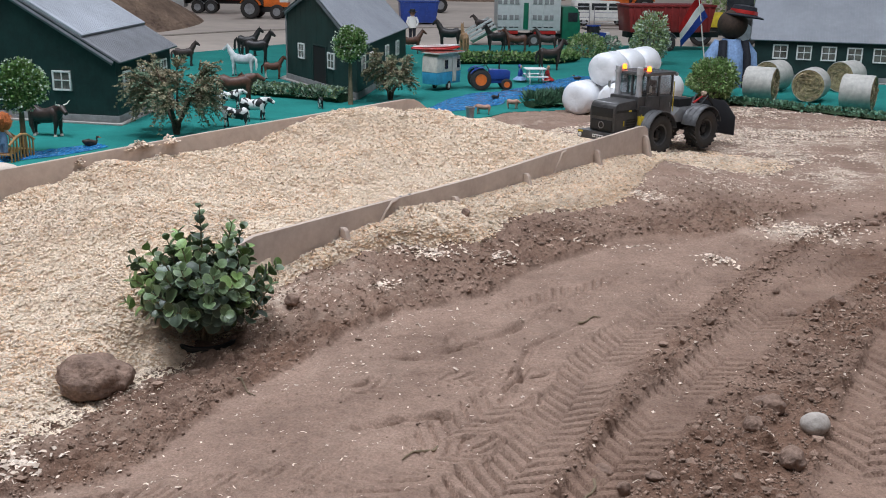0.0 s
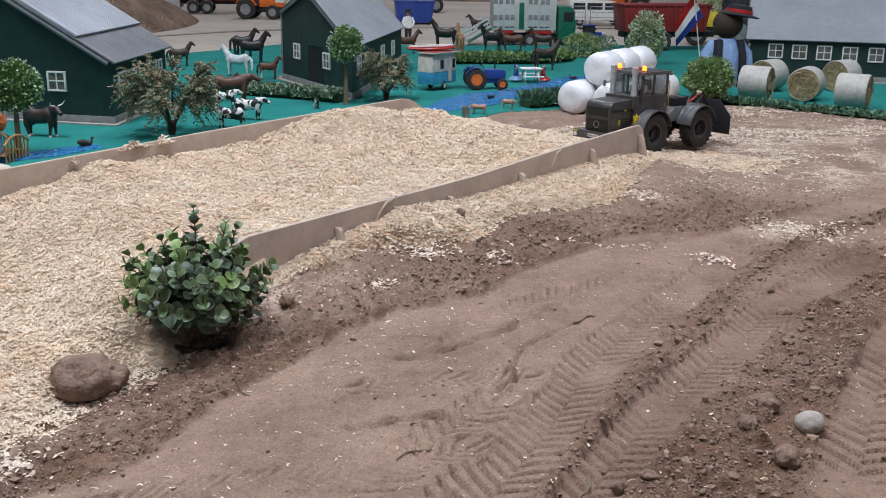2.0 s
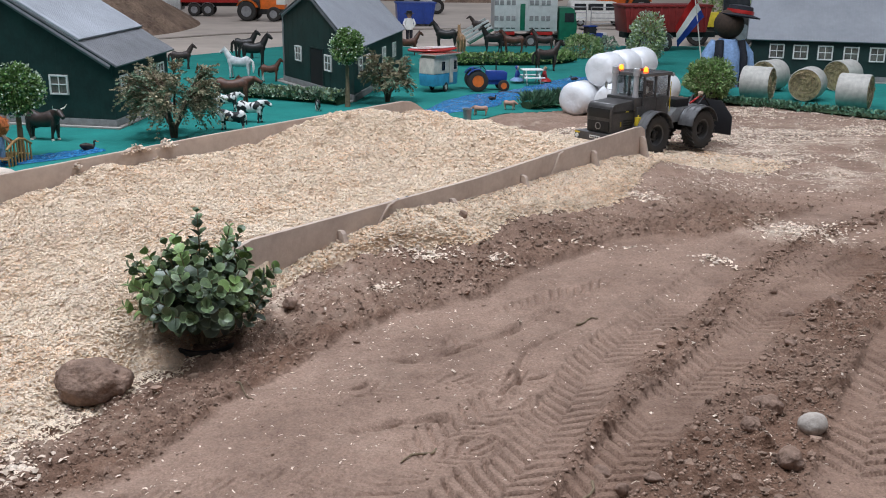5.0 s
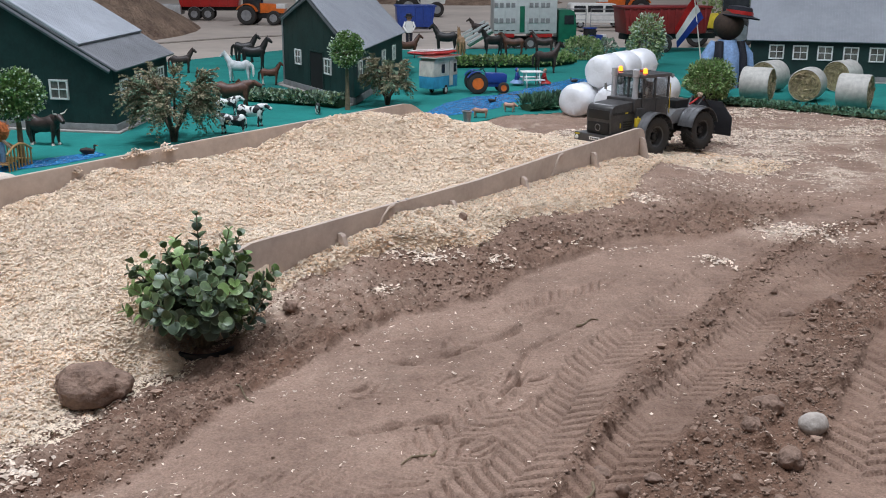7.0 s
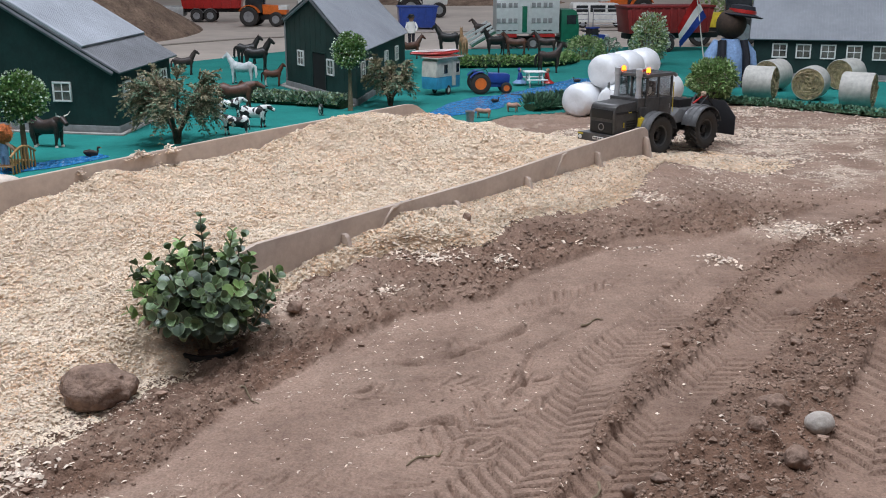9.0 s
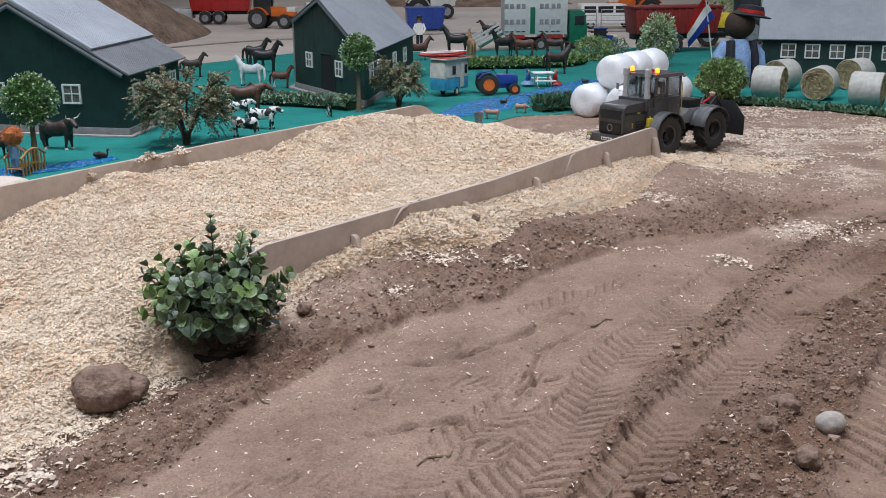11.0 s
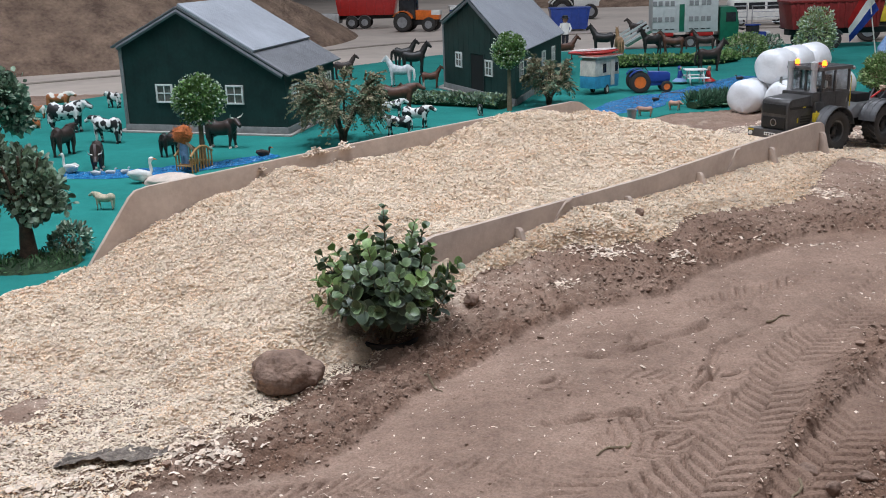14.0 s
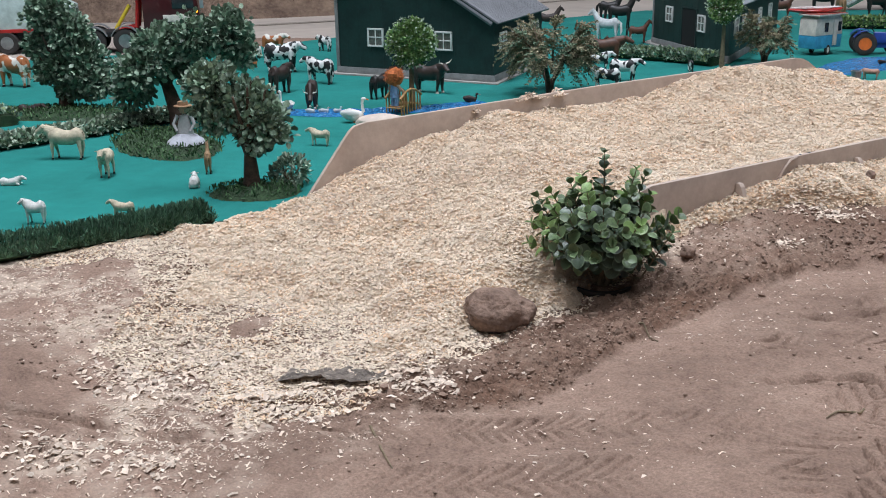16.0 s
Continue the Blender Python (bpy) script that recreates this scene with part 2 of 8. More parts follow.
def prism(bm, pts, y0, y1, bev=0.0015, m=IDENT, mi=0):
    """A plate with the outline pts in x and z, from y0 to y1."""
    tmp = bmesh.new()
    a = [tmp.verts.new((x, y0, z)) for x, z in pts]
    b = [tmp.verts.new((x, y1, z)) for x, z in pts]
    n = len(pts)
    tmp.faces.new(a)
    tmp.faces.new(b[::-1])
    for i in range(n):
        tmp.faces.new((a[i], b[i], b[(i + 1) % n], a[(i + 1) % n]))
    bmesh.ops.recalc_face_normals(tmp, faces=tmp.faces[:])
    if bev:
        bmesh.ops.bevel(tmp, geom=tmp.edges[:], offset=bev, segments=2, affect="EDGES", profile=0.6)
    merge(bm, tmp, m, mi)


def tube(bm, pts, radii, seg=10, mi=0, cap=True):
    """A round bar along pts with a radius at each."""
    pts = [Vector(p) for p in pts]
    if not isinstance(radii, (list, tuple)):
        radii = [radii] * len(pts)
    rings, side = [], None
    for i, p in enumerate(pts):
        d = (pts[min(i + 1, len(pts) - 1)] - pts[max(i - 1, 0)]).normalized()
        if side is None:
            side = d.cross(Vector((0, 0, 1)) if abs(d.z) < 0.9 else Vector((1, 0, 0))).normalized()
        side = (side - d * side.dot(d)).normalized()
        up = d.cross(side)
        r = radii[i]
        ra, rb = r if isinstance(r, (list, tuple)) else (r, r)
        rings.append([bm.verts.new(p + side * (ra * math.cos(a)) + up * (rb * math.sin(a))) for a in (2 * math.pi * k / seg for k in range(seg))])
    for a, b in zip(rings, rings[1:]):
        for k in range(seg):
            bm.faces.new((a[k], a[(k + 1) % seg], b[(k + 1) % seg], b[k])).material_index = mi
    if cap:
        bm.faces.new(rings[0][::-1]).material_index = mi
        bm.faces.new(rings[-1]).material_index = mi


def blob(bm, c, r, seg=12, m=IDENT, mi=0, rough=0.0, seed=0):
    tmp = bmesh.new()
    bmesh.ops.create_uvsphere(tmp, u_segments=seg, v_segments=max(6, seg * 2 // 3), radius=1)
    r = r if isinstance(r, (list, tuple)) else (r, r, r)
    for v in tmp.verts:
        k = 1 + rough * noise.noise(v.co * 1.7 + Vector((seed, seed * 0.7, 0)))
        v.co = Vector((c[0] + v.co.x * r[0] * k, c[1] + v.co.y * r[1] * k, c[2] + v.co.z * r[2] * k))
    merge(bm, tmp, m, mi)


def lathe(bm, prof, seg=24, m=IDENT, mi=0, close=False):
    """Turns prof, rows of radius and height, round z."""
    rings = [[bm.verts.new(m @ Vector((r * math.cos(a), r * math.sin(a), z))) for a in (2 * math.pi * k / seg for k in range(seg))] for r, z in prof]
    pairs = list(zip(rings, rings[1:])) + ([(rings[-1], rings[0])] if close else [])
    for a, b in pairs:
        for k in range(seg):
            bm.faces.new((a[k], a[(k + 1) % seg], b[(k + 1) % seg], b[k])).material_index = mi
    if not close:
        bm.faces.new(rings[0][::-1]).material_index = mi
        bm.faces.new(rings[-1]).material_index = mi


def sstep(a, b, x):
    t = np.clip((x - a) / (b - a), 0, 1)
    return t * t * (3 - 2 * t)


def fbm(x, y, scale, octaves=4, seed=0):
    """Smooth value noise on arrays, about -1 to 1."""
    rng = np.random.RandomState(seed)
    tab = rng.rand(256, 256) * 2 - 1
    out, amp, tot = 0, 1.0, 0
    for o in range(octaves):
        u, v = x * scale * 2**o + 17.3 * o + 500, y * scale * 2**o + 9.1 * o + 500
        i, j = np.floor(u).astype(int), np.floor(v).astype(int)
        fu, fv = u - i, v - j
        fu, fv = fu * fu * (3 - 2 * fu), fv * fv * (3 - 2 * fv)
        g = lambda a, b: tab[a % 256, b % 256]
        out = out + amp * ((g(i, j) * (1 - fu) + g(i + 1, j) * fu) * (1 - fv) + (g(i, j + 1) * (1 - fu) + g(i + 1, j + 1) * fu) * fv)
        tot += amp
        amp *= 0.5
    return out / tot * 1.6


def mesh_np(name, verts, faces, material, smooth=True, n=4):
    """A mesh from number arrays (faces all with n corners)."""
    me = bpy.data.meshes.new(name)
    me.vertices.add(len(verts))
    me.vertices.foreach_set("co", np.asarray(verts, dtype=np.float32).ravel())
    me.loops.add(len(faces) * n)
    me.loops.foreach_set("vertex_index", np.asarray(faces, dtype=np.int32).ravel())
    me.polygons.add(len(faces))
    me.polygons.foreach_set("loop_start", np.arange(len(faces), dtype=np.int32) * n)
    me.polygons.foreach_set("use_smooth", np.full(len(faces), smooth))
    me.update(calc_edges=True)
    me.materials.append(material)
    return me

# ---- the hall ----
FZ = -0.008


def slab(bm, x0, x1, y0, y1, z0, z1):
    box(bm, x0, x1, y0, y1, z0, z1, 0)


bm = bmesh.new()
for r in ((-16, 16, 5.25, 30), (-16, -3.3, -8, 5.25), (3.7, 16, -8, 5.25), (-3.3, 3.7, -8, -1.5)):
    slab(bm, *r, FZ - 0.1, FZ)
solo("floor", bm, FLOOR, label="dusty beige concrete floor of a large hall", kind="structure", smooth=False)
for nm, r in (("wall_north", (-16.2, 16.2, 30, 30.2)), ("wall_south", (-16.2, 16.2, -8.2, -8)), ("wall_west", (-16.2, -16, -8, 30)), ("wall_east", (16, 16.2, -8, 30))):
    solo(nm, bmm(lambda b: slab(b, *r, -0.1, 7.2)), HALLBLUE if nm == "wall_north" else HALLWALL, label="plain painted wall of the exhibition hall", kind="structure", smooth=False)
solo("ceiling", bmm(lambda b: slab(b, -16.2, 16.2, -8.2, 30.2, 7.2, 7.4)), HALLWALL, label="pale grey sheet ceiling of the hall", kind="structure", smooth=False)

# The trough's own axes: s along it, w across it from the near board.
TO, TU, TN = np.array((-0.274, 2.169)), np.array((0.609, 0.793)), np.array((-0.793, 0.609))


def to_sw(x, y):
    return (x - TO[0]) * TU[0] + (y - TO[1]) * TU[1], (x - TO[0]) * TN[0] + (y - TO[1]) * TN[1]


def from_sw(s, w):
    return TO[0] + s * TU[0] + w * TN[0], TO[1] + s * TU[1] + w * TN[1]


MAT_EDGE = [(-3.2, 0.45), (-1.62, 1.52), (-1.36, 1.88), (-1.25, 2.03), (-0.05, 3.62), (-0.03, 3.9), (-0.06, 4.22), (0.01, 4.2), (0.18, 4.46), (0.43, 4.55), (0.75, 5.1), (1.05, 5.15), (1.22, 4.9),
            (1.46, 4.74), (1.78, 4.39), (2.6, 3.9), (3.65, 4.4), (3.65, 7.9), (1.0, 7.86), (-0.3, 7.6), (-1.27, 7.5), (-1.88, 6.6), (-2.7, 5.5), (-2.95, 4.95), (-3.5, 4.48), (-3.9, 4.15), (-5, 3.5), (-5, 0.45)]


def inside(x, y, poly):
    c = np.zeros(np.shape(x), bool)
    for (x0, y0), (x1, y1) in zip(poly, poly[1:] + poly[:1]):
        if y0 != y1:
            c ^= ((y0 > y) != (y1 > y)) & (x < (x1 - x0) * (y - y0) / (y1 - y0) + x0)
    return c


def near_line(x, y, pts):
    """Distance to a polyline, the length along it and the side, for places within half a metre of it."""
    x, y = np.asarray(x, float), np.asarray(y, float)
    best, along, side, run = np.full(x.shape, 9.0), np.zeros(x.shape), np.zeros(x.shape), 0.0
    P = np.array(pts)
    pick = (x > P[:, 0].min() - 0.5) & (x < P[:, 0].max() + 0.5) & (y > P[:, 1].min() - 0.5) & (y < P[:, 1].max() + 0.5)
    xs, ys = x[pick], y[pick]
    b, al, sd = np.full(xs.shape, 9.0), np.zeros(xs.shape), np.zeros(xs.shape)
    for (x0, y0), (x1, y1) in zip(pts, pts[1:]):
        l = math.hypot(x1 - x0, y1 - y0)
        dx, dy = (x1 - x0) / l, (y1 - y0) / l
        a = np.clip((xs - x0) * dx + (ys - y0) * dy, 0, l)
        ex, ey = xs - x0 - a * dx, ys - y0 - a * dy
        d = np.hypot(ex, ey)
        hit = d < b
        b[hit], al[hit], sd[hit] = d[hit], run + a[hit], (dx * ey - dy * ex)[hit]
        run += l
    best[pick], along[pick], side[pick] = b, al, sd
    return best, along, side


def bend(pts, k=6):
    """A smooth line through pts."""
    out, n = [], len(pts)
    for i in range(n - 1):
        p0, p1, p2, p3 = (np.array(pts[min(max(j, 0), n - 1)]) for j in (i - 1, i, i + 1, i + 2))
        for t in np.linspace(0, 1, k, endpoint=False):
            out.append(tuple(0.5 * (2 * p1 + (p2 - p0) * t + (2 * p0 - 5 * p1 + 4 * p2 - p3) * t**2 + (3 * p1 - p0 - 3 * p2 + p3) * t**3)))
    return out + [tuple(pts[-1])]


TRACKS = [  # line, half width, depth, pitch of the lugs
    (bend([(-0.06, 1.02), (0.028, 1.211), (0.095, 1.356), (0.161, 1.53), (0.214, 1.669), (0.292, 1.807), (0.381, 1.95), (0.495, 2.117), (0.616, 2.312)], 3), 0.047, 0.0105, 0.026),
    (bend([(0.08, 1.08), (0.179, 1.279), (0.232, 1.379), (0.307, 1.516), (0.4, 1.656), (0.492, 1.791), (0.603, 1.965), (0.723, 2.096), (0.9, 2.29)], 3), 0.044, 0.011, 0.027),
    (bend([(0.36, 0.95), (0.488, 1.234), (0.568, 1.395), (0.657, 1.577), (0.8, 1.83)], 3), 0.056, 0.013, 0.036),
    (bend([(-0.16, 1.54), (-0.09, 1.567), (-0.03, 1.58), (0.03, 1.572), (0.1, 1.60)], 3), 0.030, 0.0085, 0.022),
    (bend([(-0.72, 1.19), (-0.571, 1.216), (-0.479, 1.229), (-0.362, 1.247), (-0.276, 1.254), (-0.192, 1.26), (-0.106, 1.289), (0.0, 1.35)], 3), 0.034, 0.006, 0.021),
    (bend([(0.33, 2.36), (0.42, 2.41), (0.526, 2.43), (0.66, 2.43)], 3), 0.034, 0.010, 0.024),
    (bend([(-0.02, 1.73), (0.05, 1.86), (0.106, 1.94), (0.19, 2.02), (0.3, 2.1)], 3), 0.030, 0.006, 0.022),
    (bend([(-0.02, 1.18), (0.05, 1.30), (0.1, 1.41), (0.15, 1.5)], 3), 0.05, 0.009, 0.031),
    (bend([(-0.16, 1.2), (-0.08, 1.32), (0.0, 1.43), (0.05, 1.5)], 3), 0.045, 0.006, 0.027),
    (bend([(-1.3, 0.93), (-1.0, 0.96), (-0.783, 0.99), (-0.6, 1.05), (-0.4, 1.1), (-0.15, 1.13)], 3), 0.050, 0.004, 0.024),
    (bend([(-1.35, 1.08), (-1.1, 1.13), (-0.93, 1.17), (-0.75, 1.2)], 3), 0.040, 0.005, 0.024),
]
RUTS = [bend([(-0.184, 1.645), (-0.128, 1.66), (-0.071, 1.67), (-0.004, 1.715), (0.067, 1.79), (0.124, 1.88), (0.171, 1.93)], 3), bend([(-0.3, 1.33), (-0.18, 1.40), (-0.05, 1.44), (0.07, 1.43)], 3),
        bend([(0.02, 1.50), (0.08, 1.6), (0.1, 1.72), (0.2, 1.86)], 3), bend([(-1.25, 1.02), (-1.08, 1.08), (-0.9, 1.1)], 3)]
EDGE = bend([(-1.3, 1.13), (-0.85, 1.2), (-0.6, 1.27), (-0.5, 1.30), (-0.436, 1.388), (-0.387, 1.538), (-0.298, 1.656), (-0.233, 1.753), (-0.189, 1.821), (-0.089, 1.893), (0.02, 1.984), (0.104, 2.098), (0.211, 2.236), (0.352, 2.35), (0.569, 2.447), (0.75, 2.6)], 3)
LUMPS = bend([(0.05, 1.1), (0.151, 1.293), (0.208, 1.433), (0.274, 1.579), (0.358, 1.729), (0.454, 1.892), (0.557, 2.085), (0.681, 2.273), (0.857, 2.499), (1.3, 2.85)], 3)
LUMPS_B = bend([(0.16, 1.0), (0.299, 1.254), (0.42, 1.424), (0.539, 1.593), (0.646, 1.773), (0.778, 1.993), (1.0, 2.3)], 3)
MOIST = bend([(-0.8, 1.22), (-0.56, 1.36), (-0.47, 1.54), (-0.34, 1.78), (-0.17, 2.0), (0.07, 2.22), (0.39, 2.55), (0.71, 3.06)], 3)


def loose(x, y):
    """Where the earth lies loose, on the trough's side of the worn edge."""
    d, a, side = near_line(x, y, EDGE)
    return sstep(-0.004, 0.012, np.sign(side) * d + 0.010 * fbm(x, y, 22, 3, 14)) * np.exp(-(d / 0.34) ** 2) * (d < 1) * sstep(-0.95, -0.66, x)


def ground_low(x, y):
    """The broad shape of the earth, without its roughness."""
    s, w = to_sw(x, y)
    low = -0.052 * sstep(-0.12, -0.6, x) * sstep(2.5, 1.7, y) * (1 - sstep(-0.95, -1.35, x))
    bank = 0.056 * np.exp(-np.maximum(-w, 0) / 0.16) * sstep(-0.5, -0.1, s) * (1 - sstep(1.35, 1.75, s)) * (w < 0.3)
    return low + bank


def ground_z(x, y):
    z = ground_low(x, y) + 0.006 * fbm(x, y, 2.2, 3, 1) + 0.0025 * fbm(x, y, 11, 3, 2)
    path = np.zeros(np.shape(x))
    wob = 0.004 * fbm(x, y, 14, 2, 8)
    fade = np.clip(0.62 + 1.0 * fbm(x, y, 8, 3, 9), 0.08, 1.0)
    for k, (line, half, depth, pitch) in enumerate(TRACKS):
        d, a, side = near_line(x, y, line)
        m = (1 - sstep(half * 0.85, half * 1.12, d + wob)) * (1 - path)
        lug = sstep(-0.30, -0.52, np.sin(2 * np.pi * (a - 0.8 * np.abs(side) + 0.5 * pitch * (side > 0) + wob) / pitch))
        z = z - depth * m * (0.2 + 1.55 * lug * fade) + 0.003 * (1 - path) * np.exp(-((d - half * 1.2) / 0.012) ** 2)
        path = np.maximum(path, m)
    for line in RUTS:
        d, a, side = near_line(x, y, line)
        z = z - (0.009 * np.exp(-(d / 0.007) ** 2) - 0.004 * np.exp(-((d - 0.018) / 0.010) ** 2)) * (0.6 + 0.8 * fbm(x, y, 18, 2, 15))
    heap_up = np.zeros(np.shape(x))
    for line, wide in ((LUMPS, 0.034), (LUMPS_B, 0.12)):
        d, a, side = near_line(x, y, line)
        heap_up = np.maximum(heap_up, np.exp(-(d / wide) ** 2))
    rough = np.maximum(fbm(x, y, 34, 4, 4), -0.15)
    z = z + (1 - path) * heap_up * (0.001 + 0.007 * np.clip(fbm(x, y, 9, 2, 17) + 0.2, 0, 1) + 0.015 * rough)
    lo = loose(x, y) * (1 - 0.8 * path)
    z = z + lo * (0.007 + 0.010 * fbm(x, y, 26, 4, 5) + 0.009 * np.abs(fbm(x, y, 48, 4, 16)))
    worn = np.maximum(sstep(0.1, 0.5, fbm(x, y, 3.1, 3, 7) + 0.25), 1 - np.maximum(lo, heap_up))
    scuff = sstep(0.0, 0.45, fbm(x, y, 4.5, 3, 18))
    z = z + (1 - path) * scuff * (0.0055 * fbm(x, y, 34, 4, 19) - 0.002)
    return z + (1 - 0.8 * path) * (0.0065 - 0.0040 * worn) * fbm(x, y, 60, 4, 6)


def warped(lo, hi, f0, f1, fine, coarse, grow=1.06, left=None):
    """Grid lines, fine between f0 and f1 and ever wider outside."""
    mid = list(np.arange(f0, f1, fine))
    out, p, st = [], f0, fine
    while p > lo:
        st = min(st * (left or 1.06), coarse)
        p -= st
        out.append(p)
    right, p, st = [], mid[-1], fine
    while p < hi:
        st = min(st * grow, coarse)
        p += st
        right.append(p)
    return np.array(out[::-1] + mid + right)


def grid_mesh(name, X, Y, Z, material):
    h, w = X.shape
    i = np.arange(h * w).reshape(h, w)
    f = np.stack((i[:-1, :-1], i[:-1, 1:], i[1:, 1:], i[1:, :-1]), -1).reshape(-1, 4)
    return mesh_np(name, np.stack((X, Y, Z), -1).reshape(-1, 3), f, material)


gx, gy = warped(-3.4, 3.8, -0.45, 0.80, 0.0026, 0.06, 1.06, 1.009), warped(-1.6, 5.4, 1.08, 1.60, 0.0022, 0.05, 1.007)
X, Y = np.meshgrid(gx, gy)
Z = ground_z(X, Y)
s_, w_ = to_sw(X, Y)
deep = inside(X, Y, MAT_EDGE)
Z = np.where(deep, np.minimum(Z, 0.0) - 0.006, Z)
sand_me = grid_mesh("sand", X, Y, Z, SAND)
GX, GY = X, Y
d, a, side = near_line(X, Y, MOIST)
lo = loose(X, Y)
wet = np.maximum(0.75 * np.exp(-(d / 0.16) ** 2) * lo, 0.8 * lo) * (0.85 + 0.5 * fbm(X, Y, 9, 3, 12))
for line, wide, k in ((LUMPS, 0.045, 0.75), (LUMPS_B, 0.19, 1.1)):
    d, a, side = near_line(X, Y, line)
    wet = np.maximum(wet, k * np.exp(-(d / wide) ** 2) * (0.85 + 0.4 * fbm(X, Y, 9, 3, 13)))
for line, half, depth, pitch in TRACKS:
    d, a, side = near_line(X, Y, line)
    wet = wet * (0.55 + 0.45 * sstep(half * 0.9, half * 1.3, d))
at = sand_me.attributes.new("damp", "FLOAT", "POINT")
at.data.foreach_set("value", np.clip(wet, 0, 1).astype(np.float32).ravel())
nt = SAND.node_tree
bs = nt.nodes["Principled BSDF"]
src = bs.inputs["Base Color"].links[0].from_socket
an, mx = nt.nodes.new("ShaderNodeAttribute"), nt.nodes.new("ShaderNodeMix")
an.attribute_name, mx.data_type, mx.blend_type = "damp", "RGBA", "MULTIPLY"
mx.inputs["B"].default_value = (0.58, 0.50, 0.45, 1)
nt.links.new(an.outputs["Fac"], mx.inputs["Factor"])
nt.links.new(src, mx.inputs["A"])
film, veil = nt.nodes.new("ShaderNodeAttribute"), nt.nodes.new("ShaderNodeMix")
film.attribute_name, veil.data_type = "dust", "RGBA"
veil.inputs["B"].default_value = (0.56, 0.45, 0.35, 1)
nt.links.new(film.outputs["Fac"], veil.inputs["Factor"])
nt.links.new(mx.outputs["Result"], veil.inputs["A"])
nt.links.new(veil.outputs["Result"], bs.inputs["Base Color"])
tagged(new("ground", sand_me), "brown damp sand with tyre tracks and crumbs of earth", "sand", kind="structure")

# green felt on a low board
bm = bmesh.new()
top = [bm.verts.new((x, y, 0.0)) for x, y in MAT_EDGE]
bot = [bm.verts.new((x, y, -0.012)) for x, y in MAT_EDGE]
bm.faces.new(top)
bm.faces.new(bot[::-1])
for i in range(len(top)):
    j = (i + 1) % len(top)
    bm.faces.new((top[i], bot[i], bot[j], top[j]))
bmesh.ops.recalc_face_normals(bm, faces=bm.faces[:])
solo("felt_mat", bm, FELT, label="sea-green felt mat that stands for the meadow", category="mat", kind="structure", smooth=False)

# the road behind the meadow and its kerb
for pts in ([(-8, 3.6), (-3.68, 6.02), (-2.3, 8.1), (-1.5, 8.9), (0, 9.5), (1.25, 9.65), (6, 9.8)],):
    bm = bmesh.new()
    line = [Vector((x, y, FZ + 0.004)) for x, y in bend(pts, 5)]
    tube(bm, line, [(0.02, 0.006)] * len(line), 6)
    solo("kerb", bm, mat("kerb", (0.27, 0.23, 0.19), 0.9), label="low dusty kerb along the model road", kind="structure")

# heaps of earth far behind
def heap(cx, cy, rx, ry, h, seed, label):
    n = 170 if h > 1 else 60
    U, V = np.meshgrid(np.linspace(-1, 1, n), np.linspace(-1, 1, n))
    r = np.hypot(U, V)
    x, y = cx + U * rx, cy + V * ry
    z = h * np.clip(1 - r, 0, 1) ** 0.9 * (1 + 0.25 * fbm(x, y, 0.8, 4, seed)) + (0.07 * fbm(x, y, 3.5, 4, seed + 1) + 0.03 * fbm(x, y, 13, 3, seed + 2)) * np.clip(1.05 - r, 0, 1) - 0.03
    z = np.where(r > 1.0, -0.1, z)
    ob = new("earth_mound", grid_mesh("earth_mound", x, y, z + FZ, mat("heap_earth", (0.25, 0.175, 0.125), 0.95, var=0.25, scale=6, bump=0.05, bscale=28, c2=(0.12, 0.08, 0.06), spec=0.15)))
    tagged(ob, label, "heap")


heap(-5.9, 9.2, 3.6, 3.2, 1.9, 21, "large heap of dry brown earth behind the road")
heap(0.0, 15.5, 1.6, 1.2, 0.3, 23, "low heap of earth far behind the road")

# ---- the trough ----
def board(name, w, rows, thick, label):
    """An upright board of the trough; rows of s and z round its outline."""
    bm = bmesh.new()
    prism(bm, rows, -thick / 2, thick / 2, 0.002)
    o = from_sw(0, w)
    m = Matrix.Translation((o[0], o[1], 0)) @ Matrix.Rotation(math.atan2(TU[1], TU[0]), 4, "Z")
    return thing(name, m, label, "board", "boards of the trough"), bm


near, bm = board("trough_board", 0.006, [(-0.40, -0.08), (-0.30, 0.09), (-0.28, 0.112), (-0.24, 0.121), (0.5, 0.123), (0.9, 0.138), (1.32, 0.148), (1.352, 0.146), (1.37, 0.136), (1.43, -0.06)], 0.011, "long low beige board with a rounded end, along the sawdust")
part("panel", bm, BOARD, near)
for s0 in (0.0, 0.385, 0.69, 1.05, 1.345):
    bm = bmesh.new()
    zt = 0.092 + 0.026 * sstep(0.3, 1.3, s0)
    prism(bm, [(0.0, -0.02), (0.052, -0.02), (0.046, 0.0), (0.016, zt - 0.006), (0.010, zt), (0.0, zt)], -0.006, 0.006, 0.0015, Matrix.Translation((s0, -0.006, 0)) @ Matrix.Rotation(radians(-90), 4, "Z"))
    part("bracket", bm, BOARD, near)
for s0 in (0.16, 0.87):
    bm = bmesh.new()
    tube(bm, [(s0 - 0.05, -0.007, 0.06), (s0 - 0.02, -0.008, 0.10), (s0, -0.008, 0.117 + 0.013 * (s0 > 0.5)), (s0 + 0.02, -0.008, 0.12 + 0.013 * (s0 > 0.5))], 0.003, 6)
    part("lap_joint", bm, BOARD, near)
for s0 in (0.20, 0.23):
    bm = bmesh.new()
    lathe(bm, [(0.0035, 0), (0.003, 0.0015), (0.001, 0.002)], 10, Matrix.Translation((s0, 0.0, 0.1225)))
    part("screw", bm, STEEL, near)
